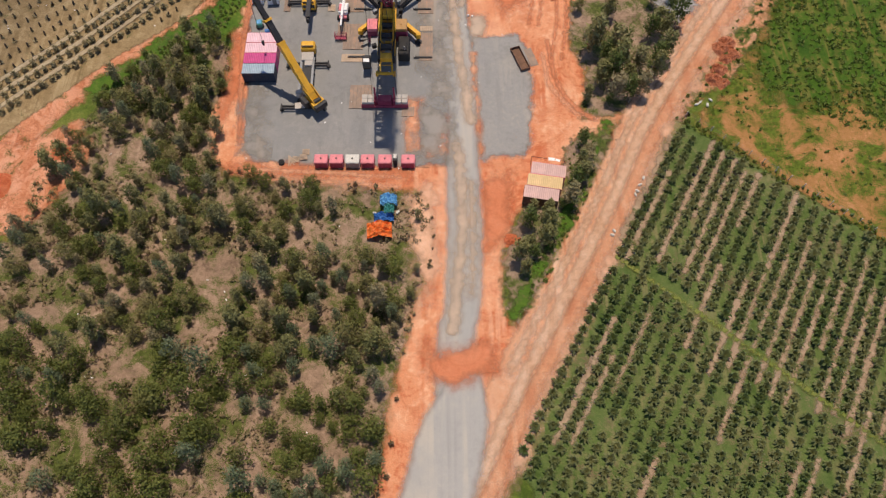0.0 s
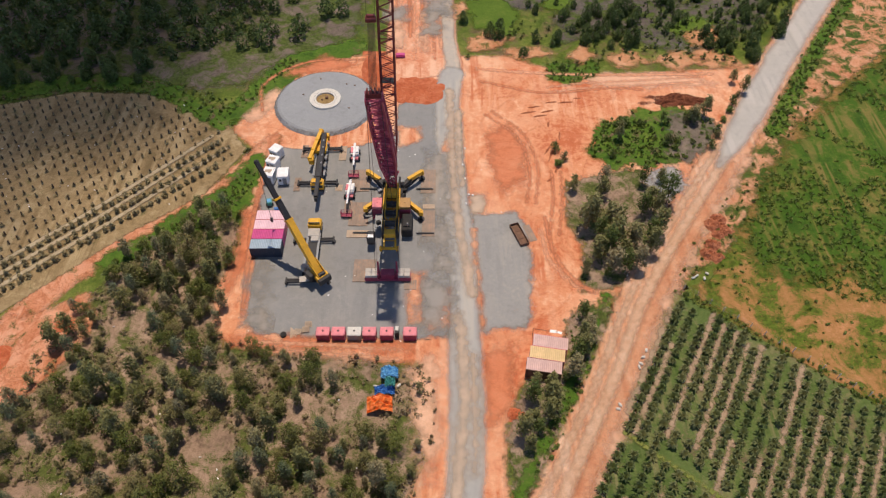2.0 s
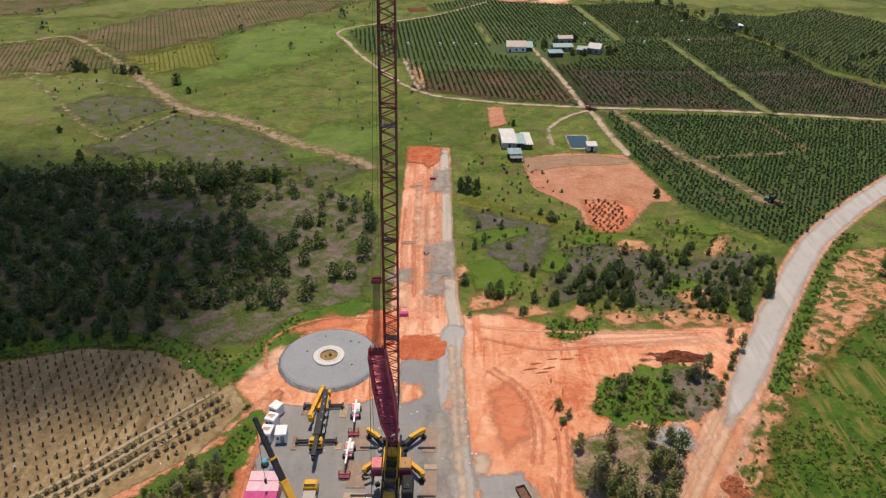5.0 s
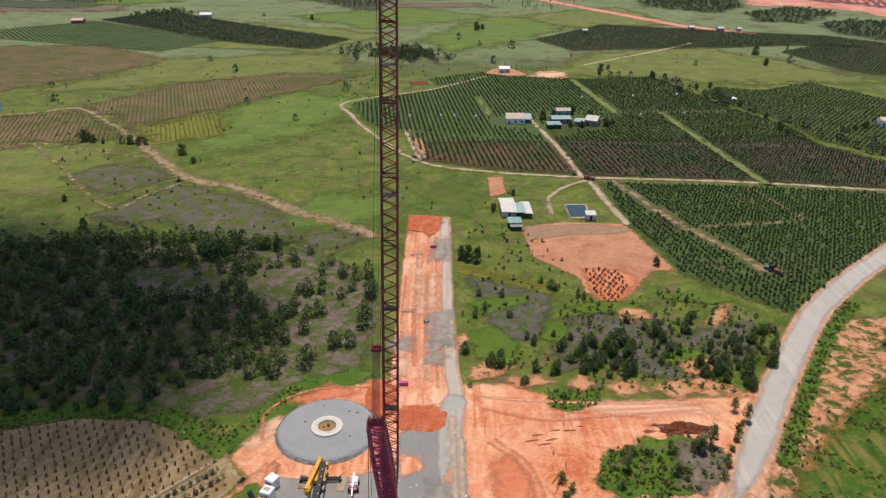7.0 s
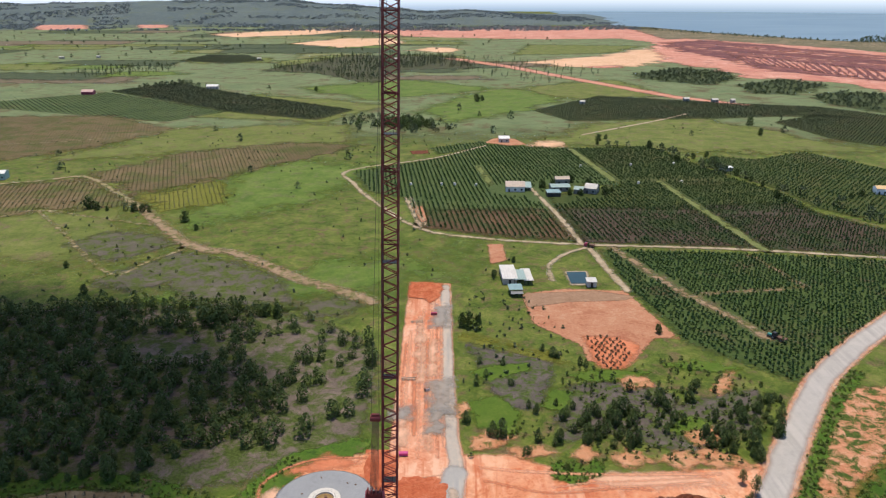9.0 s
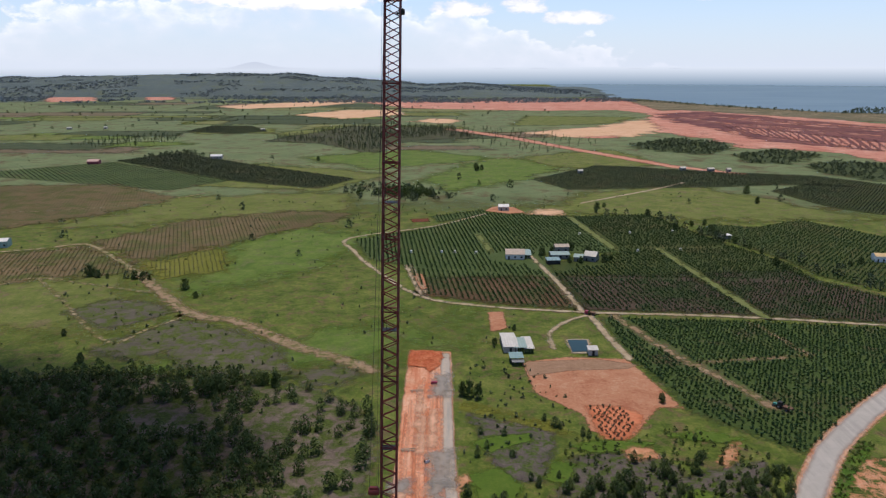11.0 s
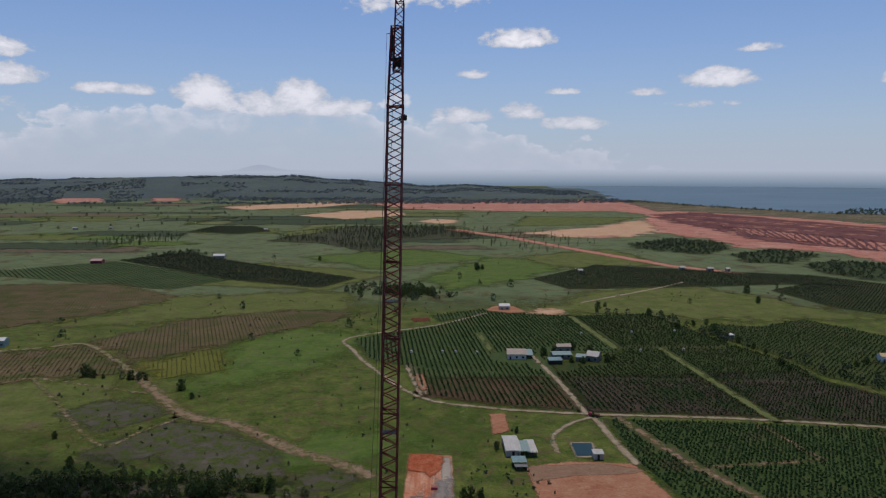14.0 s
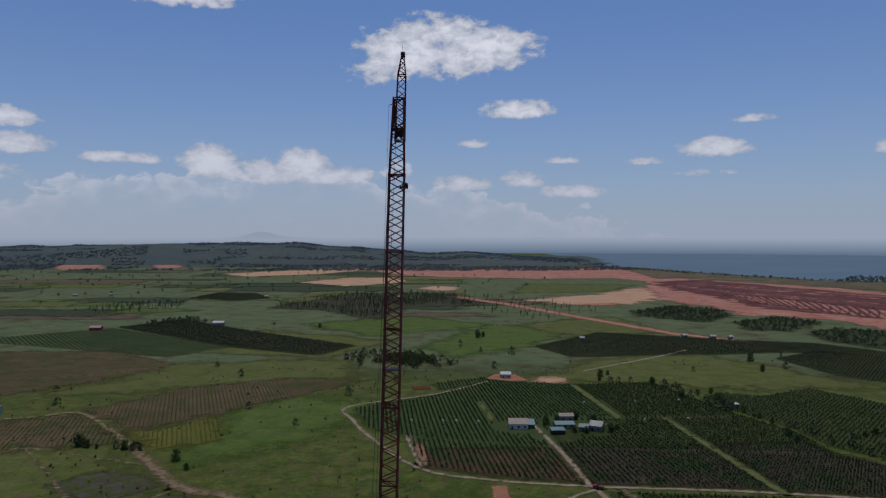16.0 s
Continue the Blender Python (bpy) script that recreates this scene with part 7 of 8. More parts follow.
for i, (x, y, a, wide, deep) in enumerate(((-37.1, 116.5, -30, 2.3, 2.4), (-37.3, 113.0, -20, 2.4, 2.4), (-37.5, 109.2, -8, 2.4, 2.8), (-34.5, 109.0, 4, 2.4, 2.9))):
    root = thing("white_cabin", x, y, .12, a, "white site cabin with a flat roof", "cabin", "white cabins")
    part("wall", box(B(), (0, 0, 1.25), (wide - .1, deep - .1, 2.4), bev=.06), WHITE, root)
    part("roof", box(box(B(), (0, 0, 2.53), (wide, deep, .14), bev=.05), (0, 0, 2.6), (wide - .5, deep - .5, .06), bev=.02), WHITE, root)
    part("skid", box(box(B(), (-wide * .35, 0, .04), (.15, deep, .1)), (wide * .35, 0, .04), (.15, deep, .1)), BLACK, root)
    part("door", box(B(), (.3, -deep / 2 + .02, 1.1), (.8, .06, 1.9), bev=.01), GREY, root)
    part("window", box(B(), (-.6, -deep / 2 + .02, 1.5), (.5, .07, .6)), GLASS, root)
    if i in (1, 2):
        part("roof_tarp", box(box(B(), (-.1, .1, 2.66), (wide - .9, .7, .03), 2, 3, 15), (.2, -.3, 2.67), (.5, .4, .03), -3, 2, 40), TIMBER_PALE, root)


def weight_box(x, mat, label, wide=2.45):
    root = thing("ballast_box", x, 69.75, .06, 0, label, "ballast block", "row of ballast blocks")
    part("block", box(B(), (0, 0, .9), (wide, 1.85, 1.75), bev=.1), mat, root)
    part("lifting_eye", tube(B(), (0, 0, 1.75), (0, 0, 1.92), .16, 8), BLACK, root)
    for s in (-1, 1):
        part("rib", box(B(), (s * wide * .3, -.96, .9), (.5, .1, 1.5), bev=.03), CRIMSON if mat is PINK else GREY, root)
        part("side_lug", box(B(), (s * (wide / 2 + .05), 0, 1.2), (.14, .5, .3), bev=.03), CRIMSON if mat is PINK else GREY, root)
    part("front_face", box(B(), (0, -.93, .85), (wide - .2, .05, 1.5)), CRIMSON if mat is PINK else GREY, root)


for x, mat in ((-21.8, PINK), (-19.05, PINK), (-16.2, CONCRETE), (-13.5, PINK), (-10.4, PINK), (-6.25, PINK)):
    weight_box(x, mat, "pink steel-cased ballast block on red dirt" if mat is PINK else "grey-white ballast block on red dirt", 2.5 if mat is not PINK else 2.4)
root = thing("generator", -8.6, 70.1, .06, 0, "narrow black generator with a white top", "generator")
part("housing", box(B(), (0, 0, .9), (.75, 1.5, 1.7), bev=.06), BLACK, root)
part("cover", box(B(), (0, .2, 1.79), (.6, .9, .08), bev=.03), CONCRETE, root)
part("exhaust", tube(B(), (.2, -.5, 1.7), (.2, -.5, 2.1), .06, 6), GREY, root)


# ---- wheeled machines ----
def wheel(parent, x, y, r=.55, wide=.42):
    tyre = part("wheel", tube(B(), (x - wide / 2, y, r), (x + wide / 2, y, r), r, 16), RUBBER, parent)
    part("rim", tube(B(), (x - wide / 2 - .02, y, r), (x + wide / 2 + .02, y, r), r * .52, 10), GREY, tyre)


def outrigger(parent, y, x0, x1, z=.75):
    leg = part("outrigger", box(box(B(), ((x0 + x1) / 2, y - .25, z), (x1 - x0, .28, .32)), ((x0 + x1) / 2, y + .25, z), (x1 - x0, .28, .32)), BLACK, parent)
    for x in (x0, x1):
        bm = B()
        box(bm, (x, y, z), (.3, 1.5, .4), bev=.04), tube(bm, (x, y - .5, .1), (x, y - .5, z), .11, 8), tube(bm, (x, y + .5, .1), (x, y + .5, z), .11, 8), tube(bm, (x, y, .02), (x, y, .14), .42, 12)
        part("foot", bm, BLACK, leg)


def carrier(root, y0, y1, wide=2.7):
    long = y1 - y0
    part("chassis", box(B(), (0, (y0 + y1) / 2, 1.05), (wide * .72, long, .55), bev=.05), BLACK, root)
    bm = B()
    for s in (-1, 1):
        box(bm, (s * wide * .42, (y0 + y1) / 2 + .6, 1.42), (wide * .17, long * .62, .14), bev=.02)
    part("deck", bm, GREY, root)
    for i, y in enumerate(np.linspace(y0 + 1.4, y1 - 1.6, 4)):
        for s in (-1, 1):
            wheel(root, s * (wide / 2 - .2), y)


def truck_cab(root, y, mat, wide=2.6, way=-1):
    c = part("cab", box(box(B(), (0, y, 1.55), (wide, 1.9, 1.7), bev=.14), (0, y + .1, 2.5), (wide - .35, 1.5, .4), bev=.16), mat, root)
    part("windscreen", box(B(), (0, y + way * .97, 1.9), (wide - .4, .06, .75)), GLASS, c)
    part("roof_bar", box(B(), (0, y - .6, 2.75), (wide - .5, .25, .12), bev=.03), BLACK, c)
    part("bumper", box(B(), (0, y + way * 1.0, .75), (wide, .25, .4), bev=.05), BLACK, c)


# mobile crane with its boom raised
mc = thing("mobile_crane", -26.0, 88.5, .12, 1, "yellow mobile crane with its telescopic boom raised", "mobile crane")
carrier(mc, -6.8, 6.4)
truck_cab(mc, 6.6, YELLOW, 2.7, 1)
part("front_deck", box(box(B(), (0, 4.4, 1.6), (2.3, 2.0, .5), bev=.06), (.3, 2.8, 1.55), (1.5, 1.2, .5), bev=.06), CONCRETE_GREY, mc)
outrigger(mc, 3.3, -3.9, 3.9)
outrigger(mc, -6.8, -4.3, 3.7)
foot, tip = Vector((2.0, -6.4, 2.7)), Vector((-7.6, 4.6, 20.8))
way_b = (tip - foot).normalized()
L = (tip - foot).length
flat = Vector((way_b.x, way_b.y, 0)).normalized()
ang = math.degrees(math.atan2(-flat.x, flat.y))
slew = part("upper_works", box(box(B(), foot - flat * .2 + Vector((0, 0, -.7)), (2.1, 3.6, .9), 0, 0, ang, .08), foot - flat * 1.4 + Vector((0, 0, -.2)), (2.5, 1.2, 1.3), 0, 0, ang, .1), YELLOW, mc)
part("tail_weight", box(B(), foot - flat * 2.1 + Vector((0, 0, -.2)), (2.6, .8, 1.3), 0, 0, ang, .08), BLACK, slew)
for s in (-1, 1):
    side = Vector((-flat.y * s * .82, flat.x * s * .82, 0))
    part("turret_plate", bar(B(), foot - flat * 1.5 + side + Vector((0, 0, .1)), foot + way_b * 2.6 + side + Vector((0, 0, .1)), .14, 1.0), YELLOW, slew)
    part("hose", tube(B(), foot + side * .7 + Vector((0, 0, .8)), foot + way_b * L * .3 + side * .7 + Vector((0, 0, .75)), .06, 5), BLACK, slew)
part("fan_housing", tube(tube(B(), foot + Vector((-2.9, 1.7, -1.2)), foot + Vector((-2.9, 1.7, -.2)), .62, 16), foot + Vector((-2.9, 1.7, -.2)), foot + Vector((-2.9, 1.7, -.12)), .4, 16), CONCRETE_GREY, slew)
part("deck_plate", box(B(), foot + Vector((-2.4, -.4, -1.4)), (2.6, 1.4, .1), 0, 0, 8, .02), CONCRETE_GREY, slew)
part("winch", tube(B(), foot - flat * 1.2 + Vector((-.5, -.4, .6)), foot - flat * 1.2 + Vector((.5, .4, .6)), .4, 14), BLACK, slew)
part("crane_cab", box(B(), foot + flat * .4 + Vector((-flat.y * 1.7, flat.x * 1.7, -.1)), (.95, 1.9, 1.6), 0, 0, ang, .14), BLACK, slew)
for k0, k1, wide, mat in ((0, .5, 1.2, YELLOW), (.46, .68, .98, BLACK), (.62, .85, .84, BLACK), (.8, 1.0, .7, BLACK)):
    part("boom_section", bar(B(), foot + way_b * L * k0, foot + way_b * L * k1, wide, wide * 1.15), mat, mc)
for k in (.06, .25, .49, .68):
    q = foot + way_b * L * k
    part("boom_collar", bar(B(), q - way_b * .18, q + way_b * .18, 1.36, 1.55), YELLOW, mc)
part("boom_head", box(tube(B(), tip + Vector((-.35, 0, 0)), tip + Vector((.35, 0, 0)), .42, 14), tip, (.5, .7, .9), 40, 0, ang, .06), BLACK, mc)
part("lift_ram", tube(tube(B(), foot + flat * 1.6 + Vector((0, 0, -1)), foot + way_b * L * .15, .2, 10), foot + way_b * L * .1, foot + way_b * L * .27 + Vector((0, 0, -.5)), .13, 8), GREY, mc)
hook_at = tip + flat * .3 + Vector((0, 0, -.6))
part("hook_line", tube(B(), hook_at, hook_at - Vector((0, 0, 14.8)), .045, 5), ROPE, mc)
part("hook_block", box(tube(B(), hook_at - Vector((.2, 0, 14.9)), hook_at - Vector((-.2, 0, 14.9)), .34, 12), hook_at - Vector((0, 0, 15.3)), (.42, .34, .9), bev=.08), BLACK, mc)

# mobile crane with its boom stowed
sc = thing("mobile_crane", -27.1, 113.2, .12, 1.5, "yellow mobile crane with its boom folded down", "mobile crane")
carrier(sc, -7.6, 7.8)
truck_cab(sc, -6.9, YELLOW, 2.7, -1)
outrigger(sc, 5.0, -4.2, 4.2)
outrigger(sc, -5.5, -4.3, 3.9)
part("upper_works", box(box(B(), (0, 4.6, 2.0), (2.4, 4.2, .9), bev=.1), (.2, 7.4, 2.1), (2.6, 1.1, 1.5), bev=.1), YELLOW, sc)
bm = B()
bar(bm, (-.2, 8.0, 3.3), (-2.0, -.6, 2.9), .75, .95)
for k in (0, .35, .7, 1.0):
    q = Vector((-.2, 8.0, 3.3)).lerp(Vector((-2.0, -.6, 2.9)), k)
    box(bm, q, (.98, .35, 1.15), 0, 0, -12, .05)
part("folded_jib", bm, YELLOW, sc)
part("crane_cab", box(B(), (-1.75, -.2, 2.4), (1.1, 1.9, 1.5), bev=.2), YELLOW, sc)
bm = bar(B(), (.55, 7.0, 3.2), (.25, -12.0, 3.1), .8, .85)
bar(bm, (.55, 7.0, 3.2), (.4, -6.5, 3.2), .95, 1.05)
part("telescopic_boom", bm, BLACK, sc)
for y in (5.2, 3.0, .6, -1.8):
    part("deck_box", box(B(), (1.15, y, 2.0), (.5, .9, .5), 0, 0, 20, .08), GREY, sc)
    part("hose_reel", box(B(), (.7, y - .8, 3.8), (.3, .5, .14), bev=.03), GREY, sc)
part("hook_block", box(B(), (.25, -12.3, 2.7), (.6, .5, 1.1), bev=.1), BLACK, sc)


def boom_lift(x, y, turn, tone):
    root = thing("boom_lift", x, y, .12, turn, "white telescopic boom lift with a red work basket", "boom lift", "boom lifts")
    part("chassis", box(B(), (0, 0, .7), (1.5, 3.0, .5), bev=.08), PINK, root)
    for sx in (-1, 1):
        for sy in (-1, 1):
            wheel(root, sx * .95, sy * 1.15, .5, .38)
    part("turret", box(box(B(), (0, .5, 1.3), (1.8, 2.6, .8), bev=.12), (.5, .4, 1.8), (.7, 1.8, .4), bev=.1), tone, root)
    part("engine_cover", box(B(), (-.6, .4, 1.75), (.55, 1.7, .35), bev=.08), PINK, root)
    bm = bar(B(), (0, 2.2, 2.0), (0, -2.5, 2.3), .45, .55)
    bar(bm, (0, -2.0, 2.25), (.02, -4.6, 2.0), .34, .42)
    part("boom", bm, tone, root)
    part("jib", bar(B(), (.02, -4.5, 2.0), (.02, -5.9, 1.0), .2, .25), BLACK, root)
    bm = box(B(), (0, -6.2, .45), (2.3, .95, .08))
    for z in (.8, 1.15, 1.5):
        for a, b in (((-1.12, -6.65), (1.12, -6.65)), ((-1.12, -5.75), (1.12, -5.75)), ((-1.12, -6.65), (-1.12, -5.75)), ((1.12, -6.65), (1.12, -5.75))):
            tube(bm, (*a, z), (*b, z), .035, 5)
    for px_ in (-1.12, 0, 1.12):
        for py_ in (-6.65, -5.75):
            tube(bm, (px_, py_, .45), (px_, py_, 1.5), .035, 5)
    part("basket", bm, CRIMSON, root)


boom_lift(-19.9, 116.3, 2, WHITE)
boom_lift(-20.0, 104.9, -2, WHITE)

# small machines and litter on the pad
root = thing("air_compressor", -36.4, 101.2, .06, 12, "small teal compressor on wheels behind containers", "compressor")
part("housing", box(B(), (0, .8, .8), (1.1, 1.5, 1.0), bev=.12), TEAL, root)
part("top_hatch", box(B(), (0, .8, 1.33), (.8, 1.0, .06), bev=.02), SKY_TARP, root)
for s in (-1, 1):
    wheel(root, s * .65, .6, .32, .2)
root = thing("blue_tank", -34.4, 100.3, .06, 8, "blue plastic water tank lying by containers", "tank")
part("tank", tube(tube(B(), (-.9, 0, .5), (.9, 0, .5), .5, 18), (0, 0, .95), (0, 0, 1.1), .18, 10), BLUE_TARP, root)
part("cradle", box(box(B(), (-.6, 0, .08), (.15, .9, .16)), (.6, 0, .08), (.15, .9, .16)), BLACK, root)
root = thing("steel_skip", 14.9, 93.6, .12, 20, "long rusty steel tray beside the gravel bay", "steel tray")
part("floor_plate", box(B(), (0, 0, .12), (1.8, 5.6, .1)), RUST, root)
bm = B()
for s in (-1, 1):
    box(bm, (s * .9, 0, .4), (.1, 5.7, .6), bev=.02), box(bm, (0, s * 2.8, .4), (1.8, .1, .6), bev=.02)
part("side_wall", bm, RUST, root)
for y in (-1, 1):
    part("rib", box(B(), (0, y, .2), (1.7, .12, .1)), RUST, root)
root = thing("plywood_sheet", 17.1, 94.3, .07, 18, "sheet of weathered plywood lying on dirt", "plywood")
part("sheet", box(B(), (0, 0, .03), (1.5, 4.4, .03), bev=.008), TIMBER, root)
for i, (x, y, a) in enumerate(((-25.2, 71.0, 8), (-26.6, 70.6, -6), (-24.9, 72.2, 2))):
    root = thing("pallet", x, y, .1 + .0 * i, a, "stack of pale wooden pallets", "pallet", "pallets")
    for k in range(2 if i == 0 else 1):
        for j in range(5):
            part("slat", box(B(), (0, -.5 + j * .25, .16 + k * .17), (1.3, .16, .03)), TIMBER_PALE, root)
        part("bearer", box(box(B(), (-.5, 0, .08 + k * .17), (.1, 1.1, .12)), (.5, 0, .08 + k * .17), (.1, 1.1, .12)), TIMBER_PALE, root)
root = thing("plank_pile", -27.4, 70.4, .1, 25, "loose pile of weathered planks", "planks", "")
for j in range(7):
    part("plank", box(B(), (-.5 + j * .17, .1 * (j % 3), .06 + .05 * (j % 3)), (.15, 2.0 + .2 * (j % 2), .05), 0, 2 * (j % 2), -20 + j * 9), TIMBER_PALE, root)
root = thing("rubber_fender", -29.1, 69.9, .1, 0, "black tyre lying at the pad's corner", "tyre")
part("tyre", tube(tube(B(), (0, 0, 0), (0, 0, .4), .55, 18), (0, 0, .38), (0, 0, .46), .3, 14), RUBBER, root)

# ---- shelters, farm and far houses ----
def sheet(bm, x0, x1, y0, y1, z0, z1, sag, n_=8, seed=1):
    """A cloth roof, high in the middle, with folds and a little thickness."""
    g_ = []
    for layer in (0, .03):
        rows_ = []
        for j in range(n_ + 1):
            v = j / n_
            rows_.append([bm.verts.new((x0 + (x1 - x0) * i / n_, y0 + (y1 - y0) * v, z0 + (z1 - z0) * (1 - abs(2 * i / n_ - 1)) + sag * noise.noise((i * .6 + seed, j * .6, seed)) - layer)) for i in range(n_ + 1)])
        g_.append(rows_)
    for j in range(n_):
        for i in range(n_):
            bm.faces.new((g_[0][j][i], g_[0][j][i + 1], g_[0][j + 1][i + 1], g_[0][j + 1][i]))
            bm.faces.new((g_[1][j][i], g_[1][j + 1][i], g_[1][j + 1][i + 1], g_[1][j][i + 1]))
    return bm


for name, mat, x, y, wide, deep, z0, z1, label in (("orange_tent", ORANGE_TARP, -10.9, 55.9, 4.3, 2.9, .7, 1.9, "tent of orange tarpaulin over poles in the wood"), ("blue_tent", BLUE_TARP, -10.2, 58.4, 3.4, 1.7, .9, 1.6, "low shelter under crumpled blue tarpaulin"), ("light_blue_tent", SKY_TARP, -9.5, 61.6, 3.0, 2.0, 1.4, 1.9, "shelter under a light blue tarpaulin"), ("teal_tent", TEAL, -9.3, 59.5, 1.8, 1.6, 1.9, 2.2, "small shelter under a teal sheet")):
    root = thing(name, x, y, .03, 3, label, "tent")
    part("tarpaulin", sheet(B(), -wide / 2, wide / 2, -deep / 2, deep / 2, z0, z1, .75, 12, x), mat, root)
    for sx in (-1, 1):
        for sy in (-1, 1):
            part("pole", tube(B(), (sx * (wide / 2 - .15), sy * (deep / 2 - .15), 0), (sx * (wide / 2 - .15), sy * (deep / 2 - .15), z0 + .1), .04, 5), BARK, root)
for i, (x, y) in enumerate(((-11.9, 59.6), (-7.9, 59.7), (33.9, 63.4), (34.3, 64.1), (34.9, 65.4), (35.7, 66.8), (29.4, 56.2), (29.0, 55.4), (48.3, 83.4), (49.6, 82.8), (50.4, 83.9), (47.6, 82.9))):
    root = thing("white_sack", x, y, .14, i * 50, "full white plastic sack on the verge", "sack", "white sacks")
    bm = box(B(), (0, 0, .2), (.75, .42, .36), 0, 0, 0, .12)
    for v in bm.verts:
        v.co += Vector((noise.noise(v.co * 3 + Vector((i, 0, 0))), noise.noise(v.co * 3 + Vector((0, i, 0))), 0)) * .1
    part("sack_body", bm, CONCRETE, root)
    part("knot", tube(B(), (.33, 0, .25), (.5, 0, .3), .06, 6, .03), WHITE, root)


def house(x, y, turn, wide, deep, tall, roof, wall, label, kind="shed", pitch=.0, posts=False):
    root = thing(kind, x, y, .05, turn, label, "house" if kind == "farmhouse" else "shed")
    if posts:
        for sx in (-1, 0, 1):
            for sy in (-1, 1):
                part("post", box(B(), (sx * (wide / 2 - .2), sy * (deep / 2 - .2), tall / 2), (.18, .18, tall)), wall, root)
    else:
        part("wall", box(B(), (0, 0, tall / 2), (wide, deep, tall), bev=.03), wall, root)
        for i in range(max(1, int(wide // 3))):
            xx = -wide / 2 + (i + .5) * wide / max(1, int(wide // 3))
            if i == 0:
                part("door", box(B(), (xx, -deep / 2 - .01, 1.02), (.95, .06, 2.05)), BLACK, root)
            else:
                win = part("window", box(B(), (xx, -deep / 2 - .01, 1.55), (1.2, .06, 1.1)), GLASS, root)
                part("sill", box(B(), (xx, -deep / 2 - .05, .96), (1.35, .14, .06)), wall, win)
    bm = B()
    n_ = max(8, int(wide / .45))
    half = deep / 2 + .4
    rows_ = (-half, 0, half)
    grid = []
    for drop in (0, .08):
        grid.append([[bm.verts.new((-wide / 2 - .3 + i * (wide + .6) / n_, yy, tall + .1 + .05 * (i % 2) - drop + (pitch * (1 - abs(yy) / half) if pitch else .05 * yy))) for i in range(n_ + 1)] for yy in rows_])
    for j in (0, 1):
        for i in range(n_):
            bm.faces.new((grid[0][j][i], grid[0][j][i + 1], grid[0][j + 1][i + 1], grid[0][j + 1][i]))
            bm.faces.new((grid[1][j][i], grid[1][j + 1][i], grid[1][j + 1][i + 1], grid[1][j][i + 1]))
    for i in range(n_):
        for j in (0, 2):
            bm.faces.new((grid[0][j][i], grid[0][j][i + 1], grid[1][j][i + 1], grid[1][j][i]))
    for j in (0, 1):
        for i in (0, n_):
            bm.faces.new((grid[0][j][i], grid[0][j + 1][i], grid[1][j + 1][i], grid[1][j][i]))
    part("roof", bm, roof, root)
    if pitch:
        for s in (-1, 1):
            bm = B()
            q = [bm.verts.new(v) for v in ((s * (wide / 2 - .02), -deep / 2, tall), (s * (wide / 2 - .02), deep / 2, tall), (s * (wide / 2 - .02), 0, tall + pitch))]
            bm.faces.new(q)
            part("gable_wall", bm, wall, root)
    return root


house(24.2, 274, 2, 5.6, 15, 2.5, CHALK, CONCRETE_GREY, "farm shed with a white sheet roof", "farmhouse", .8)
house(28.2, 270.5, 2, 4.6, 9, 2.7, ROOF_GREEN, BLACK, "open farm shed with a pale green roof", "shed", 0, True)
house(31.6, 271.5, 3, 3.4, 11, 2.3, CHALK, BLACK, "open lean-to with a white sheet roof", "shed", 0, True)
house(25.8, 258.2, 2, 4.8, 4.6, 2.4, ROOF_TEAL, BLACK, "small hut with a teal roof and dark posts", "shed", 0, True)
house(26.2, 254.6, 2, 4.2, 2.2, 1.6, GREY, BLACK, "low dark lean-to in front of a hut", "shed", 0, True)
house(56.7, 265.4, 0, 3.6, 3.6, 2.5, CHALK, CONCRETE_GREY, "small white-roofed hut beside a pond", "shed")
house(39.2, 415, -3, 11, 13, 3.2, ROOF_CREAM, CHALK, "farmhouse with a pale cream roof and white walls", "farmhouse", 1.8)
house(46.6, 416, -3, 4, 11, 2.6, ROOF_GREEN, GREY, "lean-to with a grey-green roof beside a farmhouse", "shed", 0, True)
house(60, 401, 3, 7.5, 6, 2.6, ROOF_TEAL, BLACK, "barn with a pale teal roof among trees", "shed")
house(69, 429, 3, 8.5, 6, 3.4, ROOF_CREAM, GREY, "farmhouse with a pale roof behind trees", "farmhouse", 1.2)
house(65.5, 414, 3, 11, 8, 2.6, ROOF_GREEN, GREY, "long farm shed with a grey-green roof", "shed", .8)
house(83.5, 408, -25, 7, 8, 3.2, GREY, GREY, "grey-roofed gabled house among orchard trees", "farmhouse", 2.2)
house(76, 407, -20, 5, 7, 2.8, ROOF_GREEN, GREY, "small outbuilding with a grey roof", "shed", 1.2)
house(43, 561, 0, 8, 8, 3.2, WHITE, CONCRETE_GREY, "white house on red earth", "farmhouse", 1.5)
house(182, 463, 10, 7, 4, 2.6, WHITE, GREY, "small white-roofed hut in an orchard", "shed")
house(-290, 893, 5, 14, 8, 3.4, WHITE, CONCRETE_GREY, "long white house by a dark orchard", "farmhouse", 2)
house(-419, 842, 5, 13, 9, 3.4, PALE_PINK, CRIMSON, "dark red-roofed house on the plain", "farmhouse", 2.2)
house(-283, 440, 12, 7, 8, 4, WHITE, ROOF_GREEN, "white house at the track's end", "farmhouse", 1.4)
house(252, 406, -10, 9, 7, 3.6, CREAM, WHITE, "cream-roofed house at the orchard's edge", "farmhouse", 1.2)
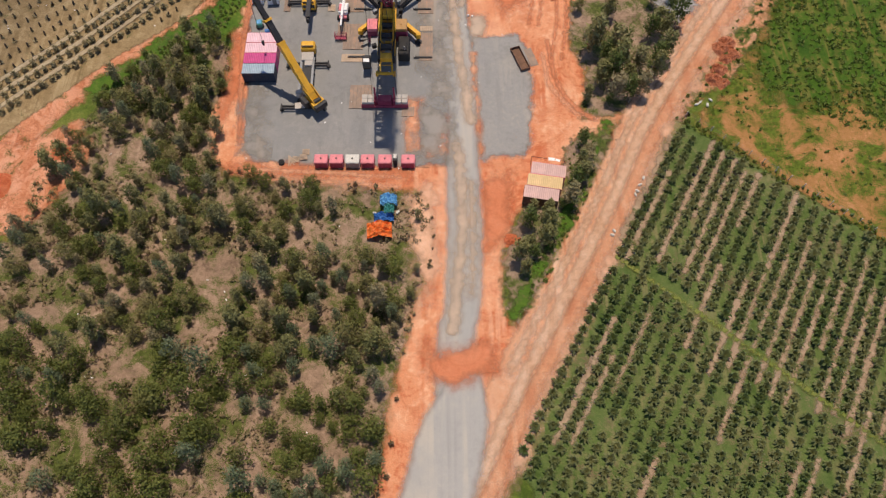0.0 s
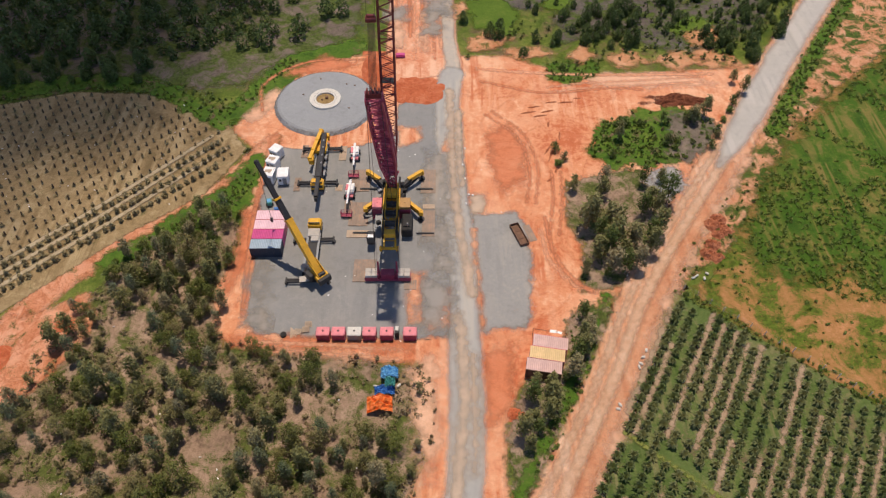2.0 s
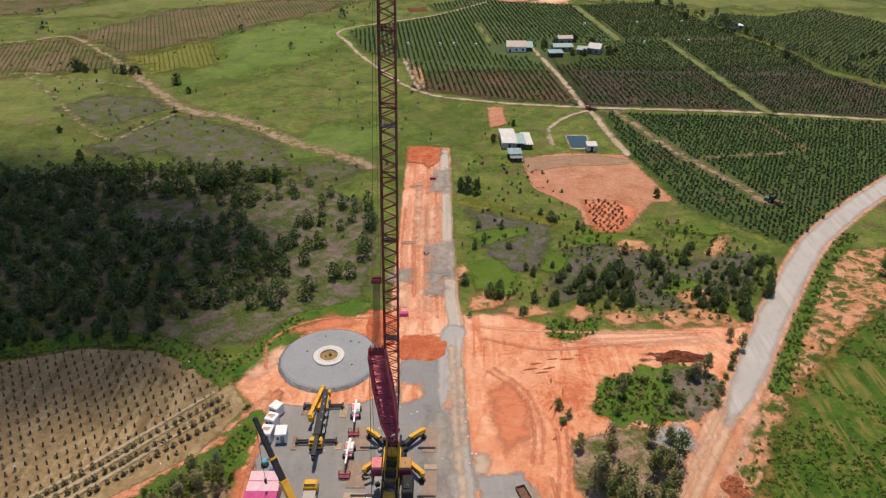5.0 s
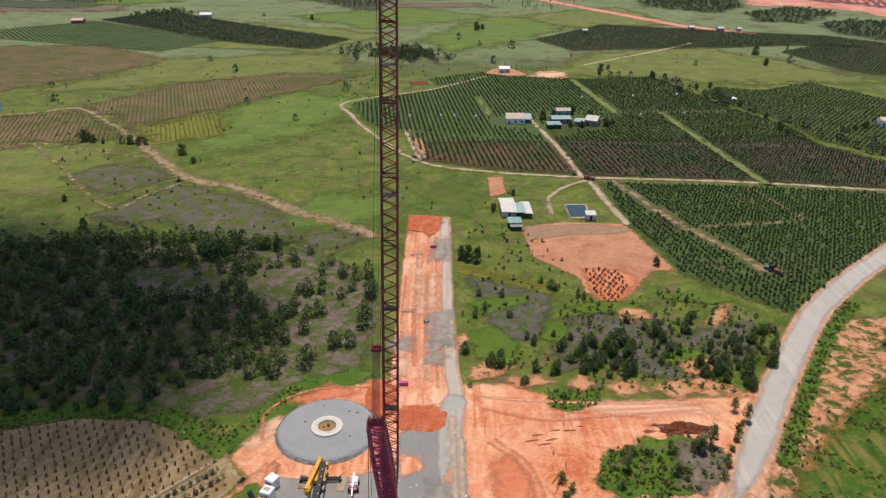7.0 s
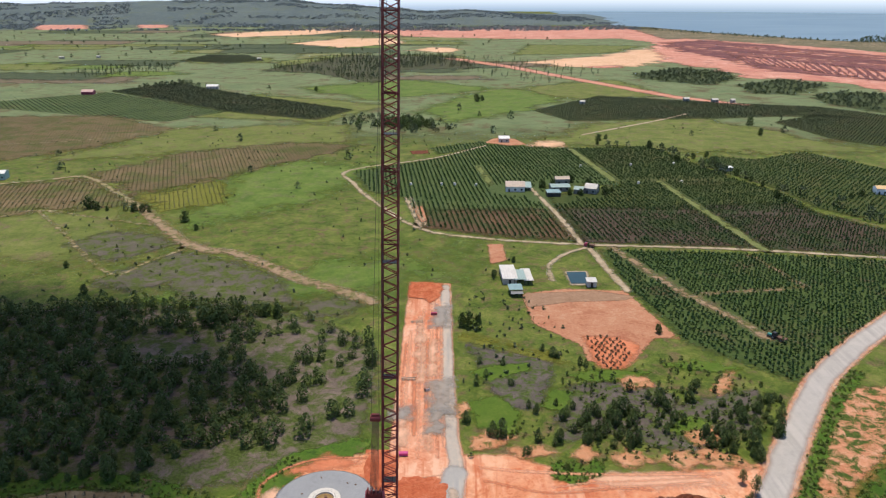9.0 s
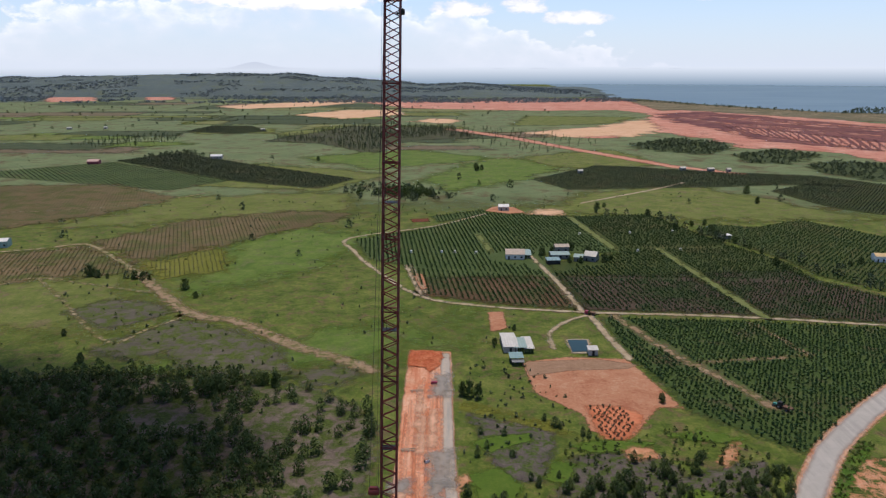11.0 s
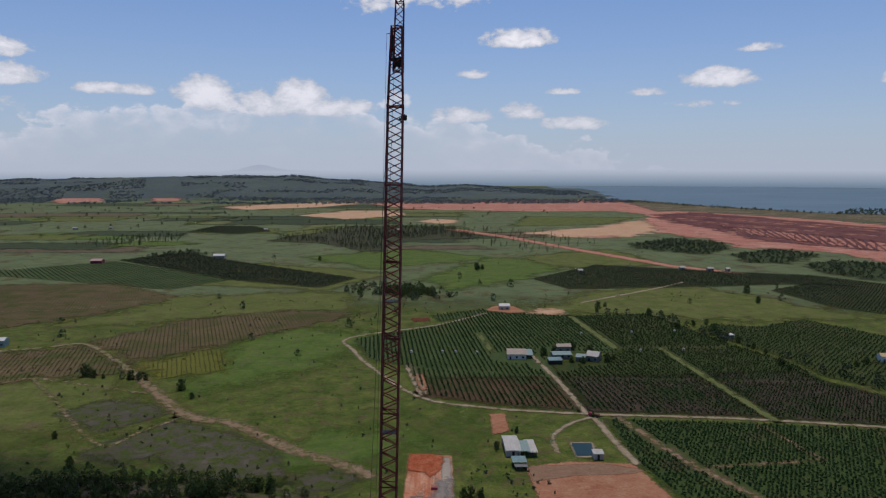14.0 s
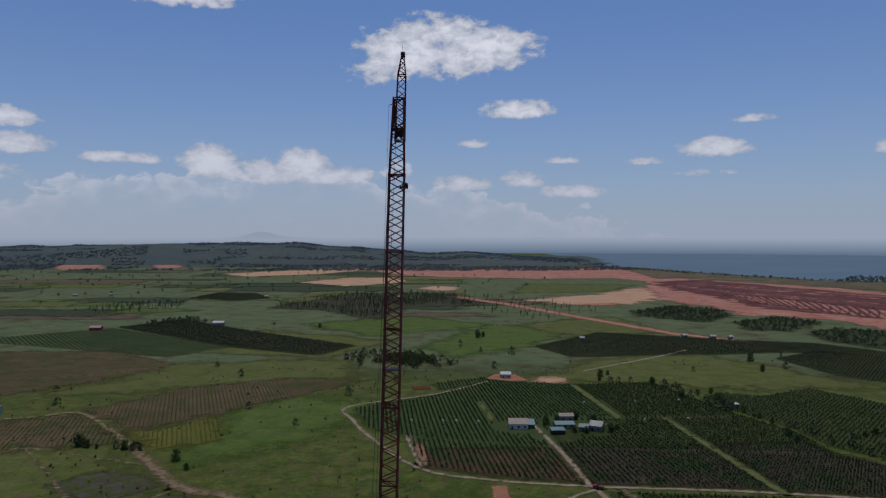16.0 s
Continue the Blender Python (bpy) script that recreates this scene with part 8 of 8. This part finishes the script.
for x, y, wide in ((140, 765, 12), (256, 787, 14), (284, 779, 16), (302, 776, 10), (-92, 1296, 22), (-700, 1330, 20), (-640, 1345, 14), (-335, 1300, 16)):
    house(x, y, 4, wide * .42, 4.5, 2.8, CONCRETE, GREY, "distant pale-roofed farm building", "shed", 1.4)
cover("pond_bank", "pale concrete rim of a farm pond", "pond", TRACK, .06, 1.0, [(48.4, 280.8), (58, 280.8), (56.6, 266), (48.4, 265.4)], spread=1)
tagged(new("pond", mesh_of("pond", [(49, 279.5, .5), (57, 279.5, .5), (56, 267, .5), (49, 266.5, .5)], [(3, 2, 1, 0)], [POND])), "small dark teal farm pond", "pond", kind="structure")
cover("red_yard", "bare red yard round a white house", "dirt", BARE, .06, 4, [(28, 556), (36, 575), (52, 572), (60, 548), (45, 545)], spread=4)
cover("fish_pond", "pale muddy pond beside an orchard", "pond", SAND, .06, 4, [(62, 545), (70, 560), (86, 556), (84, 540)], spread=4)
cover("garden_plot", "bare brown garden plot", "dirt", BARE, .06, 2, [(18, 315), (25, 315), (25, 293), (18, 289)], spread=3)

PUMPS = [(-23.3, 424.7), (-4.6, 424.8), (3.4, 424.8), (16.3, 423.1), (88.3, 474.2), (123, 478), (153, 481), (143, 431), (116, 428.4)]
for i, (x, y) in enumerate(PUMPS):
    root = thing("water_tank", x, y, .12, i * 37, "small white plastic water tank between orchard rows", "tank", "orchard water tanks")
    part("tank_body", tube(tube(B(), (0, 0, .12), (0, 0, 1.35), .75, 14), (0, 0, 1.35), (0, 0, 1.6), .75, 14, .3), WHITE, root)
    part("lid", tube(B(), (0, 0, 1.6), (0, 0, 1.68), .26, 10), GREY, root)
    part("stand", box(B(), (0, 0, .06), (1.7, 1.7, .12), bev=.02), CONCRETE_GREY, root)
# fence along the plantation, litter, a parked truck
fence = thing("wire_fence", 0, 0, .05, 0, "thin fence of pale posts along the plantation", "fence")
for i in range(17):
    x, y = 45.2 + i * 2.05, 80.4 - i * 1.72
    part("post", tube(B(), (x, y, 0), (x + .05, y, 1.5), .07, 6), CONCRETE, fence)
for z in (.5, .95, 1.4):
    part("wire", tube(B(), (45.2, 80.4, z), (78.0, 52.9, z), .012, 3), GREY, fence)
bits = B()
rng_b = random.Random(9)
for x, y in ((4.4, 119), (3.8, 113.8), (4.3, 109.5), (5, 104.8), (5.8, 104.6), (4.4, 102.2)):
    box(bits, (x, y, .3), (.35, .3, .3), 0, 0, x * 40)
for i in range(90):
    x, y = ((rng_b.uniform(-66, -8), rng_b.uniform(20, 92)), (rng_b.uniform(-38, 14), rng_b.uniform(68, 122)), (rng_b.uniform(-100, -55), rng_b.uniform(100, 134)))[i % 3]
    box(bits, (x, y, .22), (rng_b.uniform(.15, .4), rng_b.uniform(.1, .3), .05), rng_b.uniform(-20, 20), rng_b.uniform(-20, 20), rng_b.uniform(0, 180))
me = bpy.data.meshes.new("scraps")
bits.to_mesh(me), bits.free()
me.materials.append(WHITE)
tagged(new("scraps", me), "scattered white plastic scraps on the ground", "litter", kind="stuff")
root = thing("small_truck", 64.5, 311.5, .1, 60, "dark red farm truck parked at the crossing", "truck")
part("cab", box(B(), (0, 1.7, 1.1), (1.8, 1.5, 1.5), bev=.15), CRIMSON, root)
part("bed", box(box(B(), (0, -.8, .9), (1.9, 3.2, .25), bev=.03), (0, -.8, 1.3), (1.7, 3.0, .6), bev=.1), RUST, root)
for sx in (-1, 1):
    for yy in (1.5, -1.6):
        wheel(root, sx * .85, yy, .4, .28)

root = thing("tractor", 109.5, 219.5, .1, 40, "dark green tractor standing at the orchard lane", "tractor")
part("hood", box(B(), (0, .9, 1.0), (.9, 1.8, .8), bev=.1), TEAL, root)
part("cab", box(B(), (0, -.5, 1.6), (1.4, 1.4, 1.6), bev=.12), BLACK, root)
part("trailer", box(B(), (0, -3.2, 1.0), (1.8, 3.0, .9), bev=.06), RUST, root)
for sx in (-1, 1):
    wheel(root, sx * .85, -.5, .75, .4), wheel(root, sx * .7, 1.3, .45, .3), wheel(root, sx * .9, -3.4, .4, .25)

# along the red strip
for i, (x, y, turn) in enumerate(((-11.3, 231, 0), (-12.1, 191, 3))):
    root = thing("survey_trestle", x, y, .1, turn, "low timber trestle across the red strip", "trestle", "trestles")
    for s in (-1, 1):
        part("beam", box(B(), (0, s * .5, .35), (4.4, .22, .22), 0, 0, s * 5), TIMBER_PALE, root)
    for s in (-1.6, 0, 1.6):
        part("sleeper", box(B(), (s, 0, .14), (.5, 1.8, .25), bev=.03), TIMBER_PALE, root)
for x, y, mat, label in ((-5.4, 237.5, CRIMSON, "dark crimson steel case on the red strip"), (-11.4, 153.2, MAGENTA, "magenta steel case on the red strip")):
    root = thing("steel_case", x, y, .1, 2, label, "steel case")
    part("case", box(B(), (0, 0, .5), (2.3, 1.1, .75), bev=.06), mat, root)
    part("base_frame", box(box(B(), (0, -.4, .08), (2.3, .15, .16)), (0, .4, .08), (2.3, .15, .16)), BLACK, root)
root = thing("digger_bucket", -6.2, 184.3, .1, 30, "pale steel digger bucket lying on red earth", "bucket")
part("shell", box(box(B(), (0, 0, .5), (1.4, .1, .9), 20, 0, 0, .03), (0, .4, .15), (1.4, .9, .1), bev=.02), WHITE, root)
part("cheek", box(box(B(), (-.7, .35, .5), (.06, .9, .8), bev=.02), (.7, .35, .5), (.06, .9, .8), bev=.02), BLACK, root)
for x, y, wide, deep in ((-3, 236, 2.6, 9), (-2.6, 181, 3.2, 9), (-3.4, 168, 1.6, 5), (-13, 172, 2.2, 3)):
    cover("gravel_patch", "patch of grey gravel on the red strip", "gravel", GRAVEL_TAN, .12, 1.2, [(x - wide, y - deep), (x + wide, y - deep), (x + wide, y + deep), (x - wide * .6, y + deep)], spread=2)
for x, y, wide, deep in ((-5, 205, 1.0, 12), (-8.5, 205, .7, 16), (-5.4, 164, .7, 9), (-10, 215, .5, 20), (-12.5, 165, 1.2, 8)):
    cover("graded_band", "pale graded band on the red strip", "dirt", DUST, .1, 1.2, [(x - wide, y - deep), (x + wide, y - deep), (x + wide, y + deep), (x - wide, y + deep)], spread=1.5)

# an unseen cloud sheet far above, added to lay shade on the dark wood
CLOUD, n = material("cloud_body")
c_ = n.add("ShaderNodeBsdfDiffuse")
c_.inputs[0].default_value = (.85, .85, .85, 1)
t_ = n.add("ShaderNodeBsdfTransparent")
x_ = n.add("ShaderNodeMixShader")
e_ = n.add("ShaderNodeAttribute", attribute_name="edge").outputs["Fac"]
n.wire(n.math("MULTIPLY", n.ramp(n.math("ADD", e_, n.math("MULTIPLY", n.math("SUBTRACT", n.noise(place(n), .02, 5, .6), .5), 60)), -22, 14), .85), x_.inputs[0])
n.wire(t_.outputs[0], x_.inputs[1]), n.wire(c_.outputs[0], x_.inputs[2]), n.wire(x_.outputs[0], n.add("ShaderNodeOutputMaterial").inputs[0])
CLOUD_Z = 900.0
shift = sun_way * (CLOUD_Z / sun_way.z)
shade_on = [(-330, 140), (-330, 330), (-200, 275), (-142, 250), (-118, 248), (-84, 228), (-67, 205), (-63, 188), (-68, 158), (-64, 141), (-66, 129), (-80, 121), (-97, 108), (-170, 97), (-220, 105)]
cover("cloud", "cloud sheet out of view that shades the dark wood", "cloud", CLOUD, CLOUD_Z, 8, [(x + shift.x, y + shift.y) for x, y in shade_on], spread=40, rise=lambda x, y, d: 14 * np.clip((d + 30) / 60, 0, 1))
